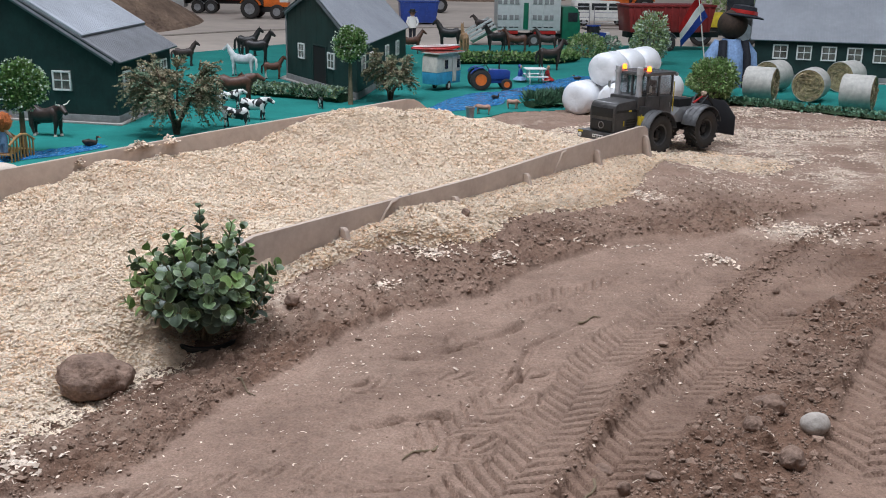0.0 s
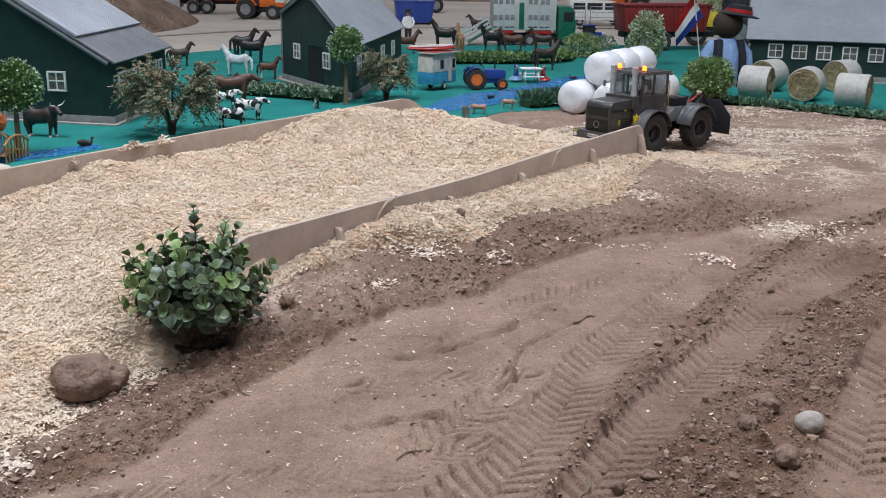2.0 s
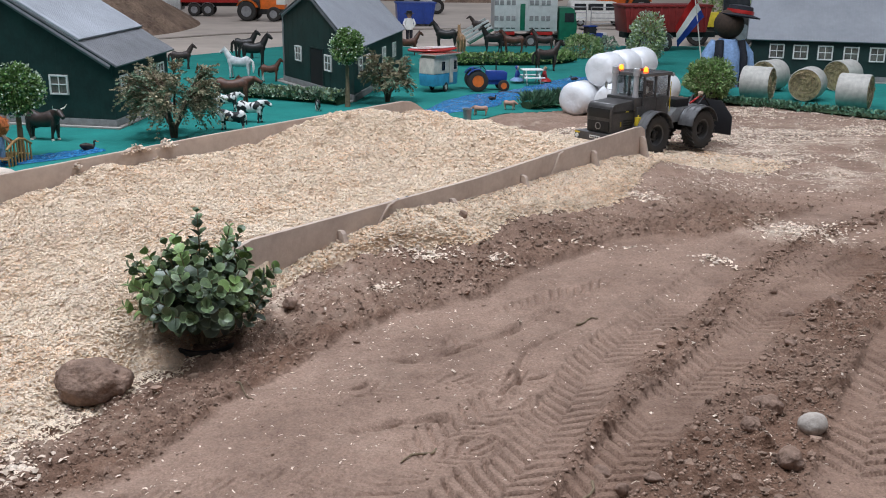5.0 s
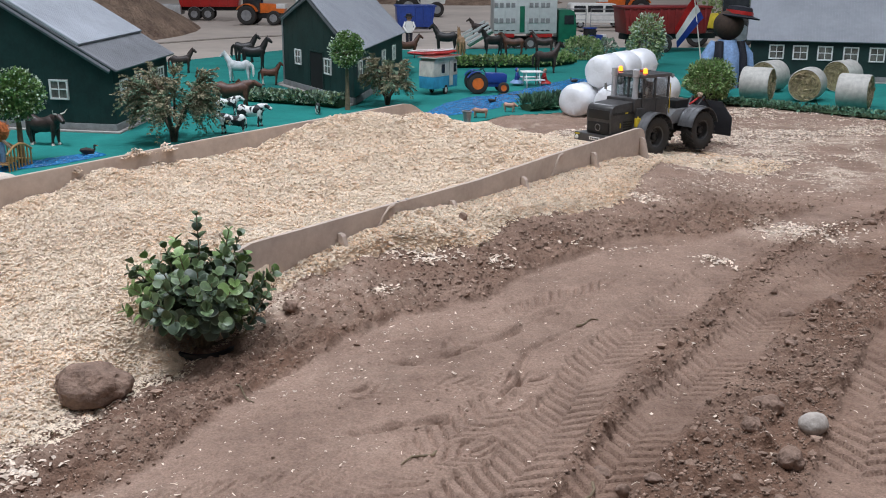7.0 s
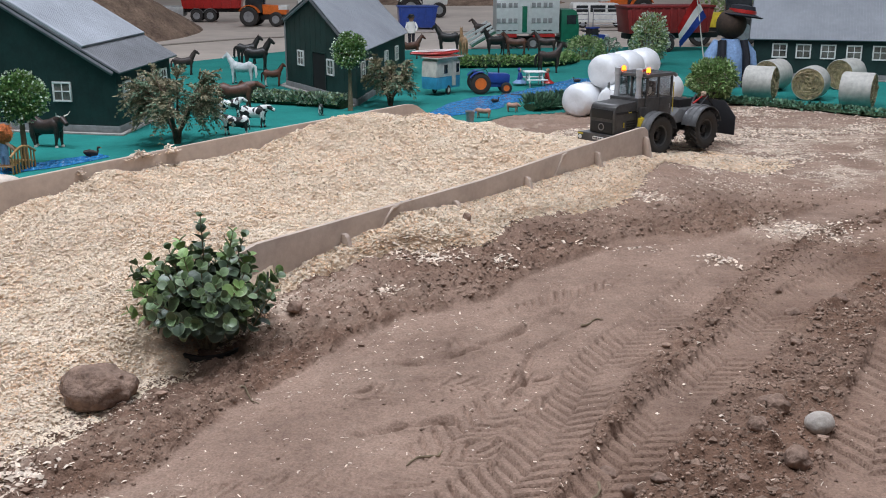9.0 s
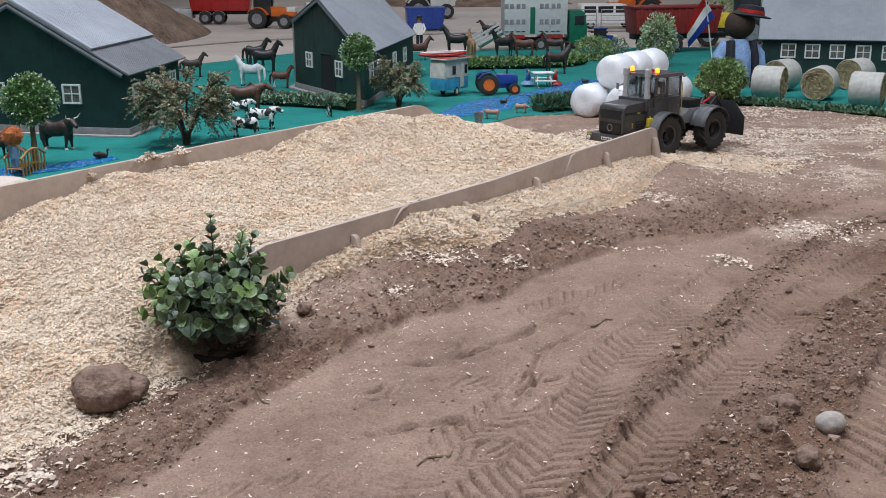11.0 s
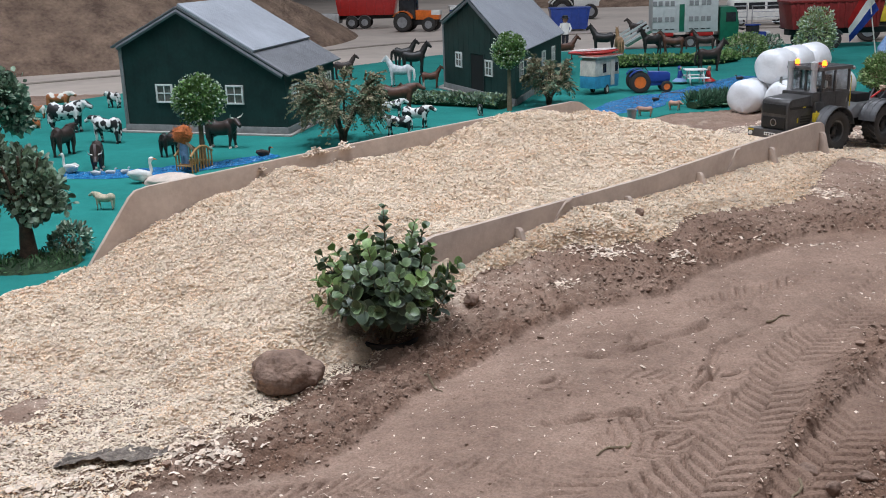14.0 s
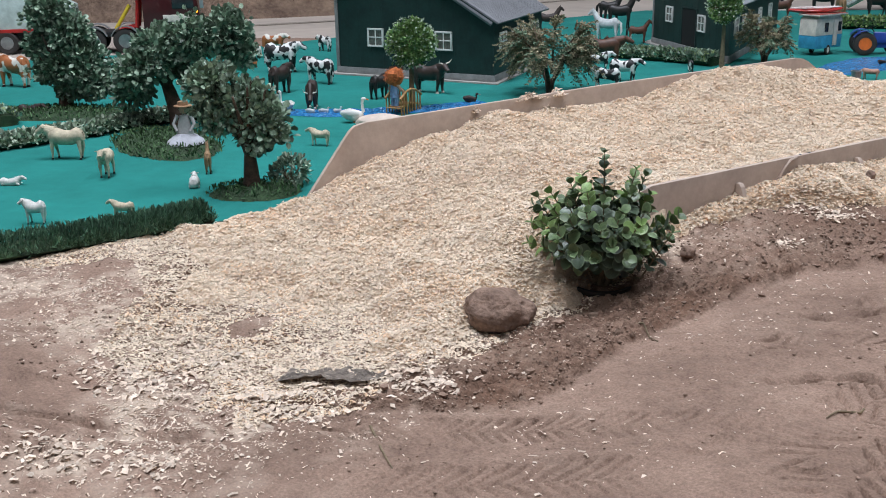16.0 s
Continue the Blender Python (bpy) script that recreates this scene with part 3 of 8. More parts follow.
far, bm = board("trough_board", 0.655, [(-0.70, -0.06), (-0.69, -0.01), (-0.545, 0.165), (-0.53, 0.176), (-0.50, 0.181), (0.2, 0.196), (0.98, 0.203), (1.015, 0.198), (1.04, 0.188), (1.36, 0.0), (1.36, -0.06)], 0.011, "long beige board with sloped ends behind the sawdust")
part("panel", bm, BOARD, far)


# ---- sawdust ----
def dust_edge(s):
    """How far the sawdust spills out on the near side."""
    return np.where(s < -0.2, -0.012 - 0.13 * sstep(-0.4, -1.1, s), 0.012) - np.where(s > 1.38, 0.25 * sstep(1.38, 1.6, s), 0)


def dust_z(x, y):
    s, w = to_sw(x, y)
    g = ground_low(x, y)
    plat = sstep(-0.95, -0.12, s) * (1 - sstep(0.95, 1.75, s))
    cross = 0.094 + 0.018 * sstep(0.4, 1.2, s) + np.clip(w / 0.65, 0, 1) * (0.052 + 0.024 * np.exp(-((s - 0.65) / 0.4) ** 2))
    z = plat * cross + (1 - plat) * (np.minimum(g, 0.0) + 0.006)
    z = z + 0.010 * fbm(x, y, 5, 3, 31) + 0.009 * fbm(x, y, 15, 3, 32) + 0.0045 * fbm(x, y, 34, 3, 33)
    z = z + 0.022 * np.exp(-(((s + 0.13) / 0.07) ** 2 + ((w - 0.6) / 0.08) ** 2)) + 0.03 * np.exp(-(((s - 0.72) / 0.16) ** 2 + ((w - 0.6) / 0.09) ** 2))
    e = sstep(dust_edge(s) - 0.10, dust_edge(s) + 0.08, w + 0.03 * fbm(x, y, 8, 3, 34)) * sstep(-1.2, -0.75, s + 0.2 * fbm(x, y, 6, 3, 35)) * (1 - sstep(1.6, 2.0, s + 0.2 * fbm(x, y, 6, 3, 36)))
    e = np.where((s > -0.28) & (s < 1.4), np.where(w > 0.0, 1.0, np.where(s < 0, e, 0.0)), e)
    return np.where(e > 0, z * e + (g - 0.03) * (1 - e), g - 0.03), e


S, W = np.meshgrid(np.concatenate((np.arange(-1.4, 1.0, 0.0055), np.arange(1.0, 2.05, 0.009))), np.concatenate((np.arange(-0.42, 0.012, 0.008), np.linspace(0.0125, 0.648, 118))))
X, Y = from_sw(S, W)
Z, e = dust_z(X, Y)
Z = Z - 0.0022 + 0.002 * fbm(X, Y, 110, 3, 37) * (e > 0.3)
Z = np.where((W < 0.008) & (S > -0.2) & (S < 1.4), -0.06, Z)
tagged(new("sawdust", grid_mesh("sawdust", X, Y, Z, CHIPBED)), "deep bed of pale sawdust heaped between two boards", "sawdust", kind="stuff")

# the spill along the outside of the near board
S, W = np.meshgrid(np.arange(-0.3, 1.55, 0.006), np.arange(-0.24, 0.003, 0.006))
X, Y = from_sw(S, W)


def spill(x, y):
    s, w = to_sw(x, y)
    hump = 0.2 + 0.8 * np.clip(0.62 + 0.9 * fbm(s, s * 0, 3.2, 2, 42) + 0.3 * fbm(x, y, 20, 2, 43), 0, 1)
    reach = 0.05 + 0.115 * np.exp(-((s - 0.28) / 0.16) ** 2) + 0.15 * np.exp(-((s - 0.85) / 0.35) ** 2)
    return (0.022 + 0.024 * np.exp(-((s - 0.22) / 0.13) ** 2)) * hump * (1 - sstep(reach * 0.6, reach, -w)) * sstep(-0.3, 0.0, s) * (1 - sstep(1.15, 1.5, s)), reach


th, reach = spill(X, Y)
Z = ground_low(X, Y) + np.where(th > 0.0015, th, -0.03) - 0.002 + 0.002 * fbm(X, Y, 60, 4, 44)
tagged(new("sawdust", grid_mesh("sawdust_spill", X, Y, Z, CHIPBED)), "ridge of spilt sawdust along the outside of a board", "sawdust", kind="stuff")


def top_z(x, y):
    """The height of whatever lies uppermost: earth, spill or sawdust."""
    s, w = to_sw(x, y)
    z = ground_z(x, y)
    dz, e = dust_z(x, y)
    th, reach = spill(x, y)
    inner = (w > 0.012) & (w < 0.65) | (s < -0.28) | (s > 1.4)
    z = np.where(inner, np.where(e > 0.9, dz, np.maximum(z, dz)), z)
    return np.where((w < 0) & (th > 0.0015) & (s > -0.3) & (s < 1.55), np.maximum(z, ground_low(x, y) + th), z), np.where(inner, e, 0), th


def flakes(name, x, y, z, length, width, tilt, material, label, rng):
    """Curled wood shavings, each a small bent strip."""
    n = len(x)
    u = np.array([-0.5, 0.0, 0.5])
    base = np.stack(np.meshgrid(u, [-0.5, 0.5]), -1).reshape(6, 2)
    lx, ly = length[:, None] * base[:, 0], width[:, None] * base[:, 1] * (1 + 0.5 * rng.uniform(-1, 1, (n, 6)))
    curl = rng.uniform(-0.05, 0.3, n)[:, None] * length[:, None] * (1 - (2 * base[:, 0]) ** 2)
    a, t, r = rng.uniform(0, 6.283, n)[:, None], (rng.normal(0, 1, n) * tilt)[:, None], (rng.normal(0, 1, n) * tilt)[:, None]
    hx, hz = lx * np.cos(t) - curl * np.sin(t), lx * np.sin(t) + curl * np.cos(t)
    hy, hz = ly * np.cos(r) - hz * np.sin(r), ly * np.sin(r) + hz * np.cos(r)
    vx, vy = hx * np.cos(a) - hy * np.sin(a), hx * np.sin(a) + hy * np.cos(a)
    v = np.stack((x[:, None] + vx, y[:, None] + vy, z[:, None] + hz + 0.12 * np.abs(lx) * np.abs(np.sin(t)) + 0.0006), -1).reshape(-1, 3)
    f = (np.array([[0, 1, 4, 3], [1, 2, 5, 4]])[None] + 6 * np.arange(n)[:, None, None]).reshape(-1, 4)
    if material is not CHIP:
        return tagged(new(name, mesh_np(name, v, f, material, False)), label, "wood shavings", kind="stuff")
    tan = np.repeat(rng.rand(n) < 0.12 + 0.22 * ((to_sw(x, y)[1] < 0) & (to_sw(x, y)[0] > -0.3)) + 0.3 * np.clip(fbm(x, y, 9, 3, 71), -0.45, 1) + 0.25 * sstep(0.52, 0.64, to_sw(x, y)[1]) * np.clip(0.4 + fbm(x, y, 6, 2, 72), 0, 1), 2)
    for pick, m, word in ((~tan, CHIP, ""), (tan, CHIP_TAN, "tan ")):
        tagged(new(name, mesh_np(name, v, f[pick], m, False)), label.replace("wood", word + "wood"), "wood shavings", kind="stuff")


rng = np.random.RandomState(5)


def keep(n, s0, s1, w0, w1, density):
    s, w = rng.uniform(s0, s1, n), rng.uniform(w0, w1, n)
    x, y = from_sw(s, w)
    ok = rng.rand(n) < density(s, w, x, y)
    return x[ok], y[ok]


def free(s, w):
    return ~((np.abs(w - 0.006) < 0.010) & (s > -0.4) & (s < 1.43)) & ~((w > 0.645) & (s > -0.7) & (s < 1.36))


x, y = keep(255000, -1.3, 1.9, -0.36, 0.645, lambda s, w, x, y: np.where(dust_z(x, y)[1] > 0.08, 1.0 - 0.4 * sstep(0.4, 1.0, s), 0) * free(s, w) * ((w > 0.01) | (s < -0.28) | (s > 1.4)))
z = top_z(x, y)[0]
big = rng.rand(len(x)) ** 1.6
flakes("wood_shavings", x, y, z, (0.0035 + 0.008 * big) * (1 + 0.35 * sstep(0.4, 1.2, to_sw(x, y)[0])), (0.0015 + 0.0024 * rng.rand(len(x))) * (1 + 0.35 * sstep(0.4, 1.2, to_sw(x, y)[0])), 0.24, CHIP, "countless curled pale wood shavings on the sawdust bed", rng)
x, y = keep(52000, -0.3, 1.5, -0.22, 0.0, lambda s, w, x, y: np.clip(spill(x, y)[0] / 0.012, 0, 1) * free(s, w))
flakes("wood_shavings", x, y, top_z(x, y)[0] + 0.001, 0.004 + 0.009 * rng.rand(len(x)) ** 2, 0.0016 + 0.003 * rng.rand(len(x)), 0.3, CHIP, "wood shavings spilt beside the long board", rng)


def thin(s, w, x, y):
    """Shavings strewn over the earth, thinning out with distance from the trough."""
    n = np.clip(0.45 + 0.9 * fbm(x, y, 7, 3, 51), 0, 1)
    near_bed = np.exp(-np.maximum(dust_edge(s) - w, 0) / 0.09) * sstep(-2.0, -1.2, s)
    left = np.exp(-((s + 1.08) / 0.30) ** 2 - ((w - 0.22) / 0.36) ** 2) * 0.85
    right = np.exp(-((s - 1.85) / 0.42) ** 2) * sstep(-0.75, -0.3, w + 0.25 * fbm(x, y, 3, 2, 55)) * 1.5 * np.clip(0.6 + 1.3 * fbm(s * 0.7, w * 4, 2.2, 3, 56), 0.1, 1.3)
    alley = sstep(-0.62, -0.35, w) * np.exp(-((s - 2.1) / 0.55) ** 2) * 1.5 * np.clip(0.6 + 1.3 * fbm(s * 0.7, w * 4, 2.2, 3, 56), 0.1, 1.3)
    patch = 0.9 * np.exp(-((x - 0.85) / 0.13) ** 2 - ((y - 2.57) / 0.1) ** 2) + 0.5 * np.exp(-((x - 0.47) / 0.12) ** 2 - ((y - 2.85) / 0.1) ** 2) + 0.9 * np.exp(-((x + 0.64) / 0.06) ** 2 - ((y - 1.27) / 0.06) ** 2)
    side = 0.6 * np.exp(-np.maximum(-w - 0.05, 0) / 0.13) * (s > -0.3) * (s < 1.5)
    dens = np.maximum.reduce([near_bed * (s < -0.2), left, right, alley, patch, side * 0.5]) * n + 0.014 + 0.03 * (fbm(x, y, 5, 2, 57) > 0.35)
    return np.clip(dens, 0, 1) * ~inside(x, y, MAT_EDGE) * free(s, w)


x, y = keep(420000, -2.1, 3.0, -1.5, 0.64, thin)
zz, ee, tt = top_z(x, y)
flakes("wood_shavings", x, y, zz, 0.002 + 0.012 * rng.rand(len(x)) ** 5, 0.001 + 0.004 * rng.rand(len(x)) ** 3, 0.12, CHIP_DIRTY, "flat pale shavings strewn over the trodden earth", rng)

x, y = keep(70000, 1.3, 3.4, -0.75, 0.64, lambda s, w, x, y: np.clip(sstep(1.35, 1.7, s) * (1 - sstep(2.6, 3.3, s)) * sstep(-0.6, -0.25, w + 0.25 * fbm(x, y, 4, 3, 58)) * (0.2 + 0.9 * fbm(x * 0.8, y * 2.2, 6, 3, 59)), 0, 1) * ~inside(x, y, MAT_EDGE) * (1 - np.exp(-((x - 0.7) / 0.5) ** 2 - ((y - 4.35) / 0.12) ** 2)))
flakes("wood_shavings", x, y, top_z(x, y)[0], 0.006 + 0.012 * rng.rand(len(x)) ** 2, 0.003 + 0.005 * rng.rand(len(x)), 0.18, CHIP_DIRTY, "dirty pale shavings trodden into the earth", rng)
for px, py, rx_, ry_, n in ((0.85, 2.56, 0.10, 0.07, 420), (0.47, 2.84, 0.07, 0.05, 160), (-0.66, 1.345, 0.055, 0.035, 260), (-0.16, 2.0, 0.02, 0.02, 30), (0.08, 2.2, 0.03, 0.04, 40), (0.3, 2.35, 0.12, 0.03, 60), (-0.1, 2.2, 0.1, 0.05, 260), (-0.85, 1.24, 0.09, 0.05, 420), (-1.07, 1.22, 0.07, 0.05, 300), (-1.02, 1.33, 0.1, 0.05, 420), (-1.06, 1.0, 0.05, 0.04, 120), (-0.93, 1.03, 0.05, 0.03, 90), (0.558, 2.285, 0.05, 0.04, 90), (-0.181, 1.991, 0.012, 0.012, 24), (0.059, 2.177, 0.012, 0.03, 30)):
    x, y = rng.normal(px, rx_ * 0.6, n), rng.normal(py, ry_ * 0.6, n)
    flakes("wood_shavings", x, y, top_z(x, y)[0], 0.005 + 0.012 * rng.rand(n) ** 2, 0.0025 + 0.006 * rng.rand(n), 0.2, CHIP_DIRTY, "small patch of pale shavings on the earth", rng)

for s0, h, rs, n in ((-0.03, 0.0, 0.03, 150), (0.06, 0.0, 0.02, 90), (0.02, -0.035, 0.014, 90), (-0.20, -0.014, 0.01, 60)):  # tufts caught on the far board
    s, w = rng.normal(s0, rs * 0.6, n), rng.normal(0.652, 0.008, n)
    x, y = from_sw(s, w)
    z = 0.184 + h + np.abs(rng.normal(0, 0.007, n)) * np.exp(-((s - s0) / rs) ** 2)
    flakes("wood_shavings", x, y, z, 0.006 + 0.01 * rng.rand(n), 0.002 + 0.004 * rng.rand(n), 0.4, CHIP_DIRTY, "tuft of pale shavings caught on the far board", rng)

# fine dust trodden into the earth round the trough
gs, gw = to_sw(GX, GY)
film_ = thin(gs, gw, GX, GY)
film_ = np.clip(film_ * (0.35 + 1.1 * fbm(GX, GY, 50, 4, 60) + 0.5 * fbm(GX, GY, 13, 2, 63)), 0, 0.8)
low_ = 0.014 * sstep(0.5, 0.8, dust_z(GX, GY)[1]) * ((gw > 0.012) & (gw < 0.648) | (gs < -0.28) | (gs > 1.4))
co_ = np.empty(GX.size * 3, np.float32)
sand_me.vertices.foreach_get("co", co_)
co_[2::3] -= low_.astype(np.float32).ravel()
sand_me.vertices.foreach_set("co", co_)
at = sand_me.attributes.new("dust", "FLOAT", "POINT")
at.data.foreach_set("value", np.clip(film_, 0, 1).astype(np.float32).ravel())

# crumbs and clods of earth
def crumbs(name, x, y, z, r, material, label, rng, fine=False):
    tmp = bmesh.new()
    bmesh.ops.create_icosphere(tmp, subdivisions=1, radius=1)
    if fine:
        tmp.clear()
        addgeo(tmp, [(1, 0, 0), (0, 1, 0), (-1, 0, 0), (0, -1, 0), (0, 0, 1), (0, 0, -1)], [(0, 1, 4), (1, 2, 4), (2, 3, 4), (3, 0, 4), (1, 0, 5), (2, 1, 5), (3, 2, 5), (0, 3, 5)])
        tmp.verts.index_update()
    bv, bf = np.array([v.co[:] for v in tmp.verts]), np.array([[v.index for v in f.verts] for f in tmp.faces])
    tmp.free()
    n = len(x)
    k = 1 + 0.42 * rng.uniform(-1, 1, (n, len(bv)))
    sc = r[:, None] * rng.uniform(0.7, 1.25, (n, 3))
    v = bv[None] * k[..., None] * sc[:, None, :]
    v[..., 2] *= 0.8
    v += np.stack((x, y, z + 0.25 * r), -1)[:, None]
    f = (bf[None] + len(bv) * np.arange(n)[:, None, None]).reshape(-1, 3)
    return tagged(new(name, mesh_np(name, v.reshape(-1, 3), f, material, fine, 3)), label, "earth", kind="stuff")


def crumbly(x, y):
    out = 0.05 + 0.05 * np.clip(fbm(x, y, 4, 3, 61), -1, 1) + 0.9 * loose(x, y)
    for line, wide, k in ((LUMPS, 0.05, 0.9), (LUMPS_B, 0.15, 1.0)):
        d, a, side = near_line(x, y, line)
        out = np.maximum(out, k * np.exp(-(d / wide) ** 2))
    for line, half, depth, pitch in TRACKS:
        d, a, side = near_line(x, y, line)
        out = out * (0.03 + 0.97 * sstep(half * 0.8, half * 1.2, d))
    return out * ~inside(x, y, MAT_EDGE)


def bare(x, y):
    s, w = to_sw(x, y)
    return (dust_z(x, y)[1] < 0.3) & (spill(x, y)[0] < 0.002) & ~((w > -0.01) & (w < 0.7) & (s > -0.4) & (s < 1.5))


n = 170000
x, y = rng.uniform(-1.5, 1.9, n), 0.85 + 2.6 * rng.rand(n) ** 1.35
ok = (rng.rand(n) < crumbly(x, y))
x, y = x[ok], y[ok]
ok = bare(x, y)
x, y = x[ok], y[ok]
r = 0.0011 + 0.0026 * rng.rand(len(x)) ** 2.5
crumbs("earth_crumbs", x, y, ground_z(x, y), r, CLOD, "loose brown crumbs of earth on the trodden sand", rng, True)
u, v = rng.uniform(-0.1, 1.3, 22000), rng.uniform(0.85, 2.7, 22000)
ok = (rng.rand(22000) < 0.75 * crumbly(u, v) ** 2) & bare(u, v)
u, v = u[ok], v[ok]
crumbs("earth_crumbs", u, v, ground_z(u, v), 0.0015 + 0.0045 * rng.rand(len(u)) ** 3, CLOD, "coarse brown crumbs of earth between the tyre tracks", rng, True)
sel = rng.rand(len(x)) < 0.16 * crumbly(x, y) ** 1.5
x, y = x[sel], y[sel]
crumbs("earth_clods", x, y, ground_z(x, y), 0.002 + 0.006 * rng.rand(len(x)) ** 5, CLOD, "loose brown clods of earth beside the tracks", rng)

# ---- barns ----
def window(parent, m, w, h):
    """A small sash window with four panes, lying in the x-z plane of m, its outside towards -y."""
    fr = part("window", bmm(lambda b: [box(b, -w / 2, w / 2, -0.004, 0.004, z0, z1, 0.0008, m) for z0, z1 in ((0, 0.007), (h - 0.007, h))],
                            lambda b: [box(b, x0, x1, -0.004, 0.004, 0.007, h - 0.007, 0.0008, m) for x0, x1 in ((-w / 2, -w / 2 + 0.007), (w / 2 - 0.007, w / 2))]), WHITE, parent, "white four-pane window")
    part("glazing_bar", bmm(lambda b: box(b, -0.002, 0.002, -0.003, 0.003, 0.007, h - 0.007, 0.0005, m), lambda b: box(b, -w / 2 + 0.007, -0.002, -0.0025, 0.003, h * 0.52 - 0.002, h * 0.52 + 0.002, 0.0005, m), lambda b: box(b, 0.002, w / 2 - 0.007, -0.0025, 0.003, h * 0.52 - 0.002, h * 0.52 + 0.002, 0.0005, m)), WHITE, fr)
    for sx in (-1, 1):
        for z0, z1 in ((0.007, h * 0.52 - 0.002), (h * 0.52 + 0.002, h - 0.007)):
            x0, x1 = sorted((sx * 0.002, sx * (w / 2 - 0.007)))
            part("pane", bmm(lambda b: box(b, x0, x1, 0.0, 0.002, z0, z1, 0, m)), PANE, fr, smooth=False)


def base_quad(bm, pts):
    lo, hi = [bm.verts.new((p.x, p.y, 0.0005)) for p in pts], [bm.verts.new((p.x, p.y, 0.006)) for p in pts]
    bm.faces.new(lo[::-1])
    bm.faces.new(hi)
    for i in range(4):
        bm.faces.new((lo[i], lo[(i + 1) % 4], hi[(i + 1) % 4], hi[i]))


def barn(label, left, right, back, wl, wr, ridge_at, ridge, gable_windows, side_windows, door=None, sheet=True):
    """A model barn. left, right: feet of its gable; back: the way its side walls run, to the far end; wl, wr: heights of its eaves."""
    L, R, B = (Vector((*p, 0)) for p in (left, right, back))
    ob = thing("model_barn", IDENT, label, "barn", "model barns")
    gx_, bx = (R - L), B - R
    up = Vector((0, 0, 1))
    out = Vector((gx_.y, -gx_.x, 0)).normalized()
    outr = Vector((bx.y, -bx.x, 0)).normalized()
    A = L + gx_ * ridge_at
    prof = [L, R, R + up * wr, A + up * ridge, L + up * wl]
    bm = bmesh.new()
    fr = [bm.verts.new(p) for p in prof]
    bk = [bm.verts.new(p + bx) for p in prof]
    bm.faces.new(fr)
    bm.faces.new(bk[::-1])
    for i in range(5):
        j = (i + 1) % 5
        bm.faces.new((fr[i], bk[i], bk[j], fr[j]))
    bmesh.ops.recalc_face_normals(bm, faces=bm.faces[:])
    body = part("wall", bm, GREEN_WOOD, ob, "dark green boarded wall", False)
    # upright boards as thin cover strips
    gl, n = gx_.length, 13
    def frame_m(p, d, o):
        d, o = d.normalized(), o.normalized()
        return Matrix(((d.x, -o.x, 0, p.x), (d.y, -o.y, 0, p.y), (0, 0, 1, p.z), (0, 0, 0, 1)))
    mg, ms = frame_m(L, gx_, out), frame_m(R, bx, outr)
    def roof_h(t):
        return wl + (ridge - wl) * t / ridge_at if t < ridge_at else ridge + (wr - ridge) * (t - ridge_at) / (1 - ridge_at)
    for i in range(1, n):
        t = i / n
        part("batten", bmm(lambda b: box(b, t * gl - 0.0007, t * gl + 0.0007, -0.0006, 0, 0.03, roof_h(t) - 0.004, 0, mg)), GREEN_WOOD, body, smooth=False)
    # plinth and corner trims
    part("plinth", bmm(lambda b: box(b, -0.004, gl + 0.006, -0.006, -0.0015, 0, 0.032, 0.001, mg), lambda b: box(b, -0.004, bx.length, -0.006, -0.0015, 0, 0.032, 0.001, ms)), BASE_GREY, ob, "grey plinth")
    part("base_board", bmm(lambda b: base_quad(b, [L - gx_.normalized() * 0.03 + out * 0.035, R + gx_.normalized() * 0.03 + out * 0.03, B + gx_.normalized() * 0.03, L + bx - gx_.normalized() * 0.03])), mat("base_board", (0.36, 0.34, 0.31), 0.8), ob)
    part("corner_trim", bmm(lambda b: box(b, -0.004, 0.012, -0.005, -0.0012, 0.03, wl - 0.003, 0.001, mg)), BASE_GREY, ob)
    for t, z in gable_windows:
        window(ob, mg @ Matrix.Translation((t * gl, -0.0035, z)), 0.079, 0.076)
    for t, z in side_windows:
        window(ob, ms @ Matrix.Translation((t * bx.length, -0.0035, z)), 0.079, 0.078)
    if door:
        t0, t1, z0, z1 = door
        # A near-black panel paints the shade inside the doorway; the wall stays closed.
        part("doorway", bmm(lambda b: box(b, t0 * gl, t1 * gl, -0.0025, 0.0, z0, z1, 0, mg)), mat("doorway_shade", (0.006, 0.006, 0.006), 0.9), ob, "open doorway, its shade painted as a black panel", False)
        part("door_frame", bmm(lambda b: box(b, t0 * gl - 0.006, t0 * gl, -0.005, 0.0, z0, z1 + 0.006, 0.001, mg), lambda b: box(b, t1 * gl, t1 * gl + 0.006, -0.005, 0.0, z0, z1 + 0.006, 0.001, mg), lambda b: box(b, t0 * gl, t1 * gl, -0.005, 0.0, z1, z1 + 0.006, 0.001, mg)), GREEN_WOOD, ob)
    # roof plates with an overhang
    ov = out * 0.022
    def plate(p0, p1, thick, name, material, lo=0.0, lift=0.0):
        """p0 eave, p1 ridge."""
        d = (p1 - p0).normalized()
        nrm = d.cross(bx.normalized())
        nrm = nrm if nrm.z > 0 else -nrm
        a, b = p0 - d * lo + nrm * lift, p1 + nrm * lift
        e = -bx.normalized() * 0.024
        vs = [a + e, b + e, b + bx - e, a + bx - e]
        bm = bmesh.new()
        q = [bm.verts.new(v) for v in vs] + [bm.verts.new(v + nrm * thick) for v in vs]
        for f in ((0, 1, 2, 3), (7, 6, 5, 4), (0, 4, 5, 1), (1, 5, 6, 2), (2, 6, 7, 3), (3, 7, 4, 0)):
            bm.faces.new([q[i] for i in f])
